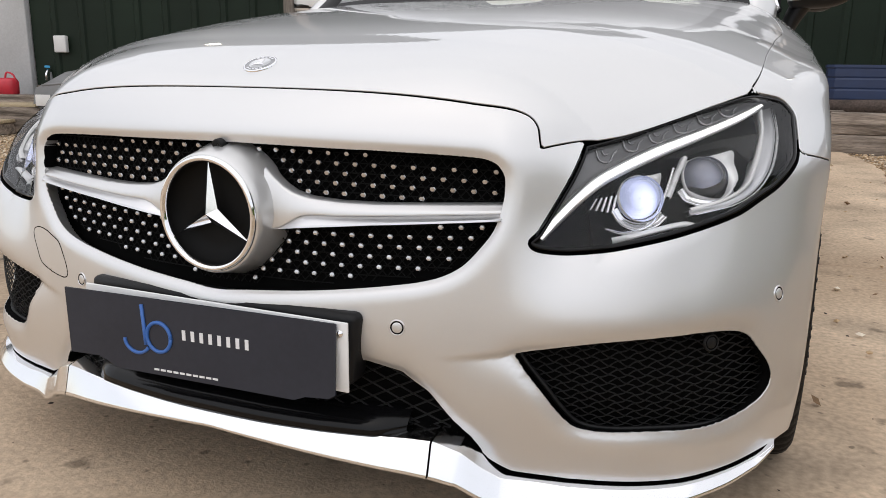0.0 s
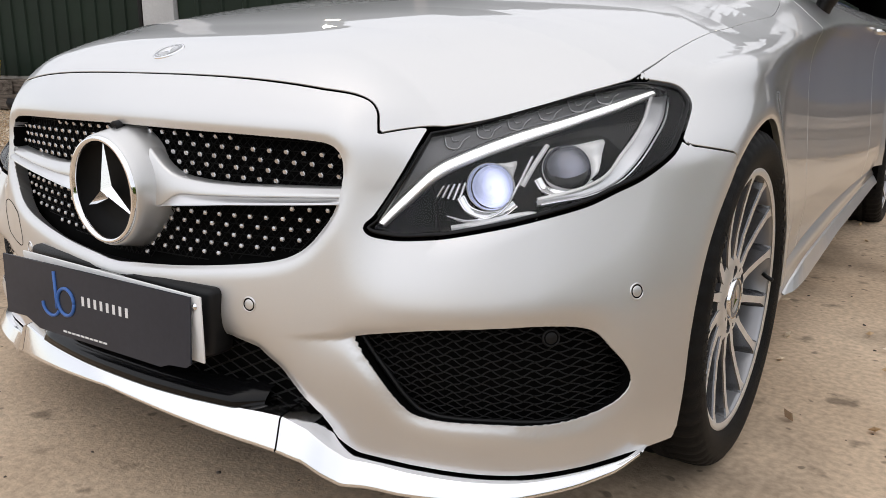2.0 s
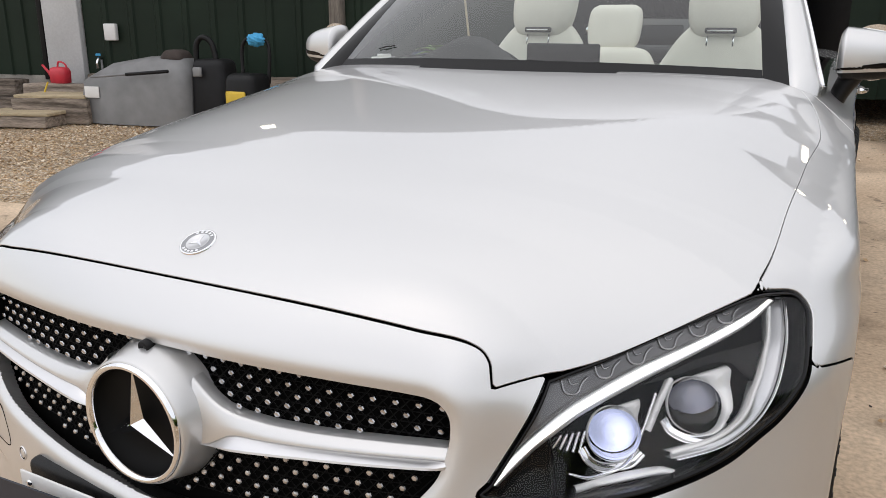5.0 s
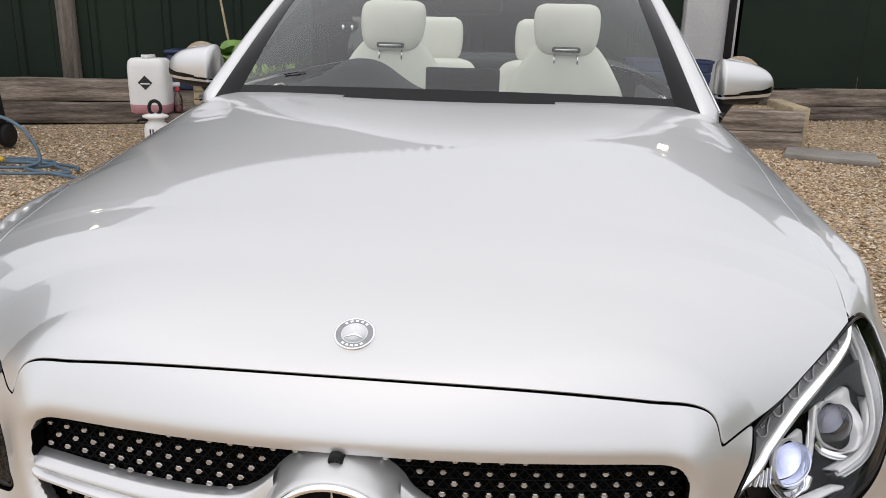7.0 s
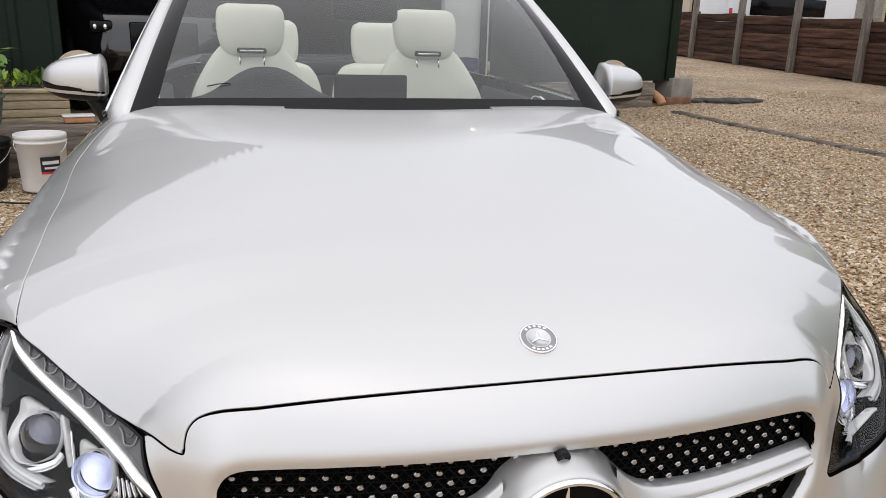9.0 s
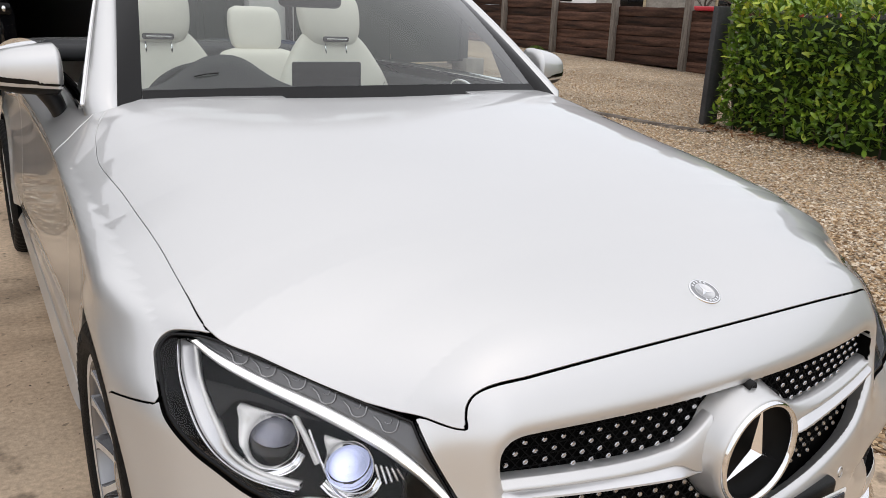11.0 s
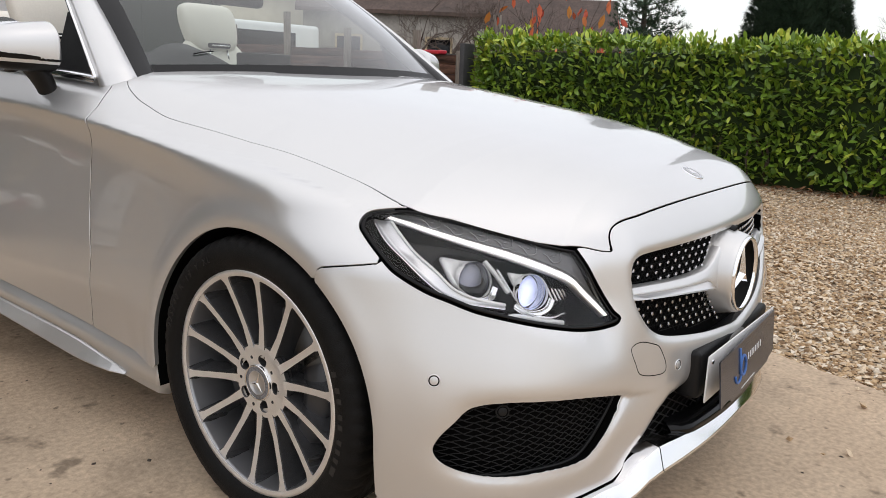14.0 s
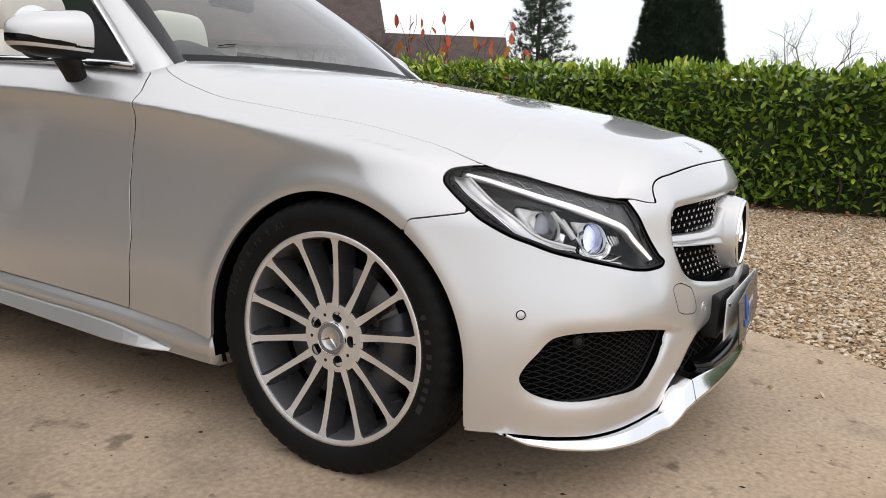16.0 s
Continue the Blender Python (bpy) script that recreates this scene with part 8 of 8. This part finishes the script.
part("van_body", block((4.6, 1.9, 1.9), (0, 0, .25), .15, 3), material("white_van_paint", (.78, .78, .79), .3, vary=.03, scale=2, coat=.6), van)
part("van_window", block((2.6, .03, .5), (-.2, -.96, 1.35), .03), BLACK_GLOSS, van, "dark side window")
part("tail_lamp", block((.10, .03, .28), (-2.15, -.955, 1.25), .01), RED_PLASTIC, van, "red lamp")
for x0 in (-1.4, 1.4):
    V, F = lathe([(0, -.1), (.33, -.1), (.33, .1), (0, .1)], 24, "y")
    mesh_object("wheel", V + (x0, -.85, .33), F, BLACK_RUBBER_AND_SHADE, van)


def house(place, w, d, h, ridge, wall, label, cols=3, storeys=2, stack=True):
    hs = thing("house", label, "house", place=place)
    part("wall", block((w, d, h), (0, 0, 0), 0), wall, hs)
    o = .3
    V = [(-w / 2 - o, -d / 2 - o, h - .1), (w / 2 + o, -d / 2 - o, h - .1), (w / 2 + o, 0, h + ridge), (-w / 2 - o, 0, h + ridge), (-w / 2 - o, d / 2 + o, h - .1), (w / 2 + o, d / 2 + o, h - .1)]
    V += [(x, y, z - .15) for x, y, z in V]
    mesh_object("roof", V, [(0, 1, 2, 3), (3, 2, 5, 4), (6, 9, 8, 7), (9, 10, 11, 8), (0, 6, 7, 1), (4, 5, 11, 10), (0, 3, 9, 6), (3, 4, 10, 9), (1, 7, 8, 2), (2, 8, 11, 5)], SLATE_ROOF, hs, "brown tiled roof", smooth=False)
    for x0 in (-w / 2 + .02, w / 2 - .02):
        mesh_object("gable", [(x0, -d / 2, h - .1), (x0, d / 2, h - .1), (x0, 0, h + ridge * .93), (x0 * .99, -d / 2, h - .1), (x0 * .99, d / 2, h - .1), (x0 * .99, 0, h + ridge * .93)],
                    [(0, 1, 2), (5, 4, 3)], wall, hs, smooth=False)
    if stack:
        part("chimney", block((.8, .6, 1.6), (w * .32, 0, h + ridge - .5), .02), wall, hs)
    for st in range(storeys):
        for k in range(cols):
            x0 = -w / 2 + w * (k + .5) / cols
            wn_ob = part("window", block((1.15, .10, 1.2), (x0, -d / 2 - .02, .9 + 2.6 * st), .02), PALE_WOOD, hs, "window frame")
            part("pane", block((.95, .03, 1.0), (x0, -d / 2 - .075, 1.0 + 2.6 * st), 0), BLACK_GLOSS, wn_ob, "dark pane")
    return hs


house(Matrix.Translation((25.6, 22.6, .4)) @ Matrix.Rotation(radians(-49), 4, "Z"), 7.5, 6, 3.2, 2.6, HOUSE_STONE, "grey stone house with brown tiled roof and chimney", 2, 1)
house(Matrix.Translation((33.5, 20.0, .2)) @ Matrix.Rotation(radians(-58.5), 4, "Z"), 7.6, 6, 2.2, 2.5, HOUSE_STONE, "low outbuilding with a long brown roof", 3, 1, False)
house(Matrix.Translation((27, 30, .5)) @ Matrix.Rotation(radians(-35), 4, "Z"), 16, 8, 4.2, 2.4, material("cream_render", (.62, .57, .48), .8, vary=.08, scale=1.5, fine=.05), "cream rendered building behind the retaining wall", 5, 1)


# ---- trees ----
def branches(base, direction, length, radius, depth, seed, spread=.6, out=None, tips=None, kids=3, lift_up=.12):
    r = random.Random(seed)
    out = [] if out is None else out
    d = Vector(direction).normalized()
    p = Vector(base)
    pts = [tuple(p)]
    for i in range(4):
        d = (d + Vector((r.gauss(0, .10), r.gauss(0, .10), r.gauss(0, .06) + lift_up * .3))).normalized()
        p = p + d * (length / 4)
        pts.append(tuple(p))
    out.append(tube(pts, np.linspace(radius, radius * .55, 5), 6 if radius > .03 else 4, caps=False))
    if depth == 0:
        if tips is not None:
            tips.append((tuple(p), tuple(d)))
        return out
    for k in range(kids):
        a = r.random() * 2 * math.pi
        side = d.orthogonal().normalized()
        side.rotate(Matrix.Rotation(a, 3, d))
        nd = (d * (1 - spread * .5) + side * spread + Vector((0, 0, lift_up))).normalized()
        at = Vector(pts[4 if k == 0 else r.choice((2, 3, 4))])
        branches(at, nd, length * (.62 + .2 * r.random()), radius * .55, depth - 1, seed * 7 + k + 1, spread, out, tips, kids, lift_up)
    return out


def bare_tree(place, height, seed, label, depth=5, kids=3):
    t = thing("bare_tree", label, "tree", place=Matrix.Translation(place))
    mesh_object("branch_growth", *join(*branches((0, 0, 0), (0, 0, 1), height * .36, height * .016, depth, seed, .65, kids=kids)), BARK, t)["kind"] = "stuff"
    return t


bare_tree((25, .4, 0), 4.6, 3, "bare winter tree beyond the hedge")
bare_tree((24, -.6, 0), 4.0, 5, "bare winter sapling beyond the hedge", 4)
bare_tree((27, 1.6, 0), 4.2, 4, "bare winter tree beyond the hedge")
for k, (x, y, h) in enumerate(((21.7, 13.6, 3.6), (23.5, 12.6, 3.2), (20.5, 15.0, 3.8), (22.5, 15.8, 4.0), (25.0, 14.2, 3.7), (23.0, 17.2, 4.2), (19.8, 16.2, 4.0), (26.5, 15.5, 3.6))):
    bare_tree((x, y, .2), h, 11 + k, "bare brown shrub in a thicket before the house", 5, 3)

tips = []
shrub = thing("autumn_shrub", "thin shrub with a few red and orange leaves", "shrub", place=Matrix.Translation((9.2, 5.3, .05)))
pieces = []
for k in range(6):
    branches((.1 * math.cos(k), .1 * math.sin(k), 0), (.25 * math.cos(k * 1.05), .25 * math.sin(k * 1.05), 1), 1.15, .016, 2, 41 + k, .5, pieces, tips, 3, .05)
mesh_object("branch_growth", *join(*pieces), BARK, shrub)["kind"] = "stuff"
tp = np.array([t[0] for t in tips])
tp = np.repeat(tp, 2, 0) + rng.normal(size=(len(tp) * 2, 3)) * .05
tp = tp[rng.random(len(tp)) < .55]
V, F = scatter(LEAF_V, LEAF_F, tp, leaf_frames(np.tile((0, 0, -.6), (len(tp), 1)), -.6, .5), .15 + .08 * rng.random(len(tp)))
big_mesh("leaves", V, F, RED_LEAF, shrub, "red and orange leaves", smooth=True)["kind"] = "stuff"

# pine with open tiers
pine = thing("pine_tree", "small open pine tree behind the hedge", "pine tree", place=Matrix.Translation((17.0, 6.9, .1)))
pieces = [tube([(0, 0, 0), (.03, .02, 1.5), (-.02, .03, 3.0), (0, 0, 4.6)], [.09, .08, .05, .015], 8)]
spots, dirs = [], []
for k in range(64):
    z = 1.15 + 3.3 * (k / 64)
    a = k * 2.4
    L = (1.25 - .28 * (z - 1.0)) * (.75 + .35 * rng.random())
    end = np.array((L * math.cos(a), L * math.sin(a), z + .28 * L))
    start = np.array((0, 0, z))
    pieces.append(tube([start, start * .5 + end * .5 + (0, 0, -.03), end], [.016, .012, .006], 4))
    for t in np.linspace(.35, 1, 8):
        for rep in range(3):
            spots.append(start * (1 - t) + end * t + rng.normal(size=3) * .07)
            dirs.append((math.cos(a), math.sin(a), .6))
mesh_object("trunk", *join(*pieces), BARK, pine, "brown trunk and limbs")
NEEDLE_V, NEEDLE_F = [], []
for k in range(14):
    a, e = k * 2.4, .25 + .9 * (k / 14)
    d = np.array((math.cos(a) * math.sin(e), math.sin(a) * math.sin(e), math.cos(e)))
    side = np.array((-math.sin(a), math.cos(a), 0)) * .035
    n0 = len(NEEDLE_V)
    NEEDLE_V += [tuple(side), tuple(-side), tuple(d)]
    NEEDLE_F.append((n0, n0 + 1, n0 + 2))
V, F = scatter(NEEDLE_V, NEEDLE_F, np.array(spots), random_frames(len(spots), np.array(dirs), .8), .13 + .08 * rng.random(len(spots)))
big_mesh("needles", V, F, PINE, pine, "tufts of green needles")["kind"] = "stuff"

# dark clipped yew
yew = thing("yew_tree", "tall dark green clipped yew cone", "yew tree", place=Matrix.Translation((20.5, 4.15, .1)))
n_y = 14000
zz = 7.2 * (1 - np.sqrt(1 - rng.random(n_y) * .995))
aa = 2 * np.pi * rng.random(n_y)


def yew_radius(z):
    return 1.62 * np.clip(1 - z / 7.6, 0, 1) ** .75


rr = yew_radius(zz) * (1 + .05 * np.sin(aa * 7 + zz * 3) + .04 * rng.normal(size=n_y))
P = np.stack([rr * np.cos(aa), rr * np.sin(aa), zz], 1)
D = np.stack([np.cos(aa), np.sin(aa), np.full(n_y, .9)], 1)
V, F = scatter(NEEDLE_V, NEEDLE_F, P, random_frames(n_y, D, .5), .09 + .09 * rng.random(n_y))
big_mesh("sprays", V, F, YEW, yew, "dense dark sprays")["kind"] = "stuff"
V, F = lathe([(float(yew_radius(z)) * .92, z) for z in np.linspace(0, 7.2, 24)], 28)
mesh_object("inner_mass", V, F, YEW, yew, "dark inner core")
mesh_object("trunk", *tube([(0, 0, -.1), (0, 0, 1.0)], .15, 8), BARK, yew)

# far line of woods
n_w = 420
far_parts = []
for k in range(n_w):
    a = radians(-75 + 165 * (k + rng.random()) / n_w)
    R = 150 + 40 * rng.random()
    hgt = 5 + 4 * rng.random() + 2 * math.sin(k * .13)
    V, F = lathe([(2.2, 0), (3.4, hgt * .35), (2.9, hgt * .65), (1.4, hgt * .9), (.2, hgt)], 7)
    V = V * (1 + .18 * rng.normal(size=(len(V), 1)))
    far_parts.append((V + (R * math.cos(a), R * math.sin(a), -.5), F))
woods = mesh_object("far_woods", *join(*far_parts), HAZE_TREES)
tagged(woods, "hazy grey line of distant trees", "woods", kind="stuff")
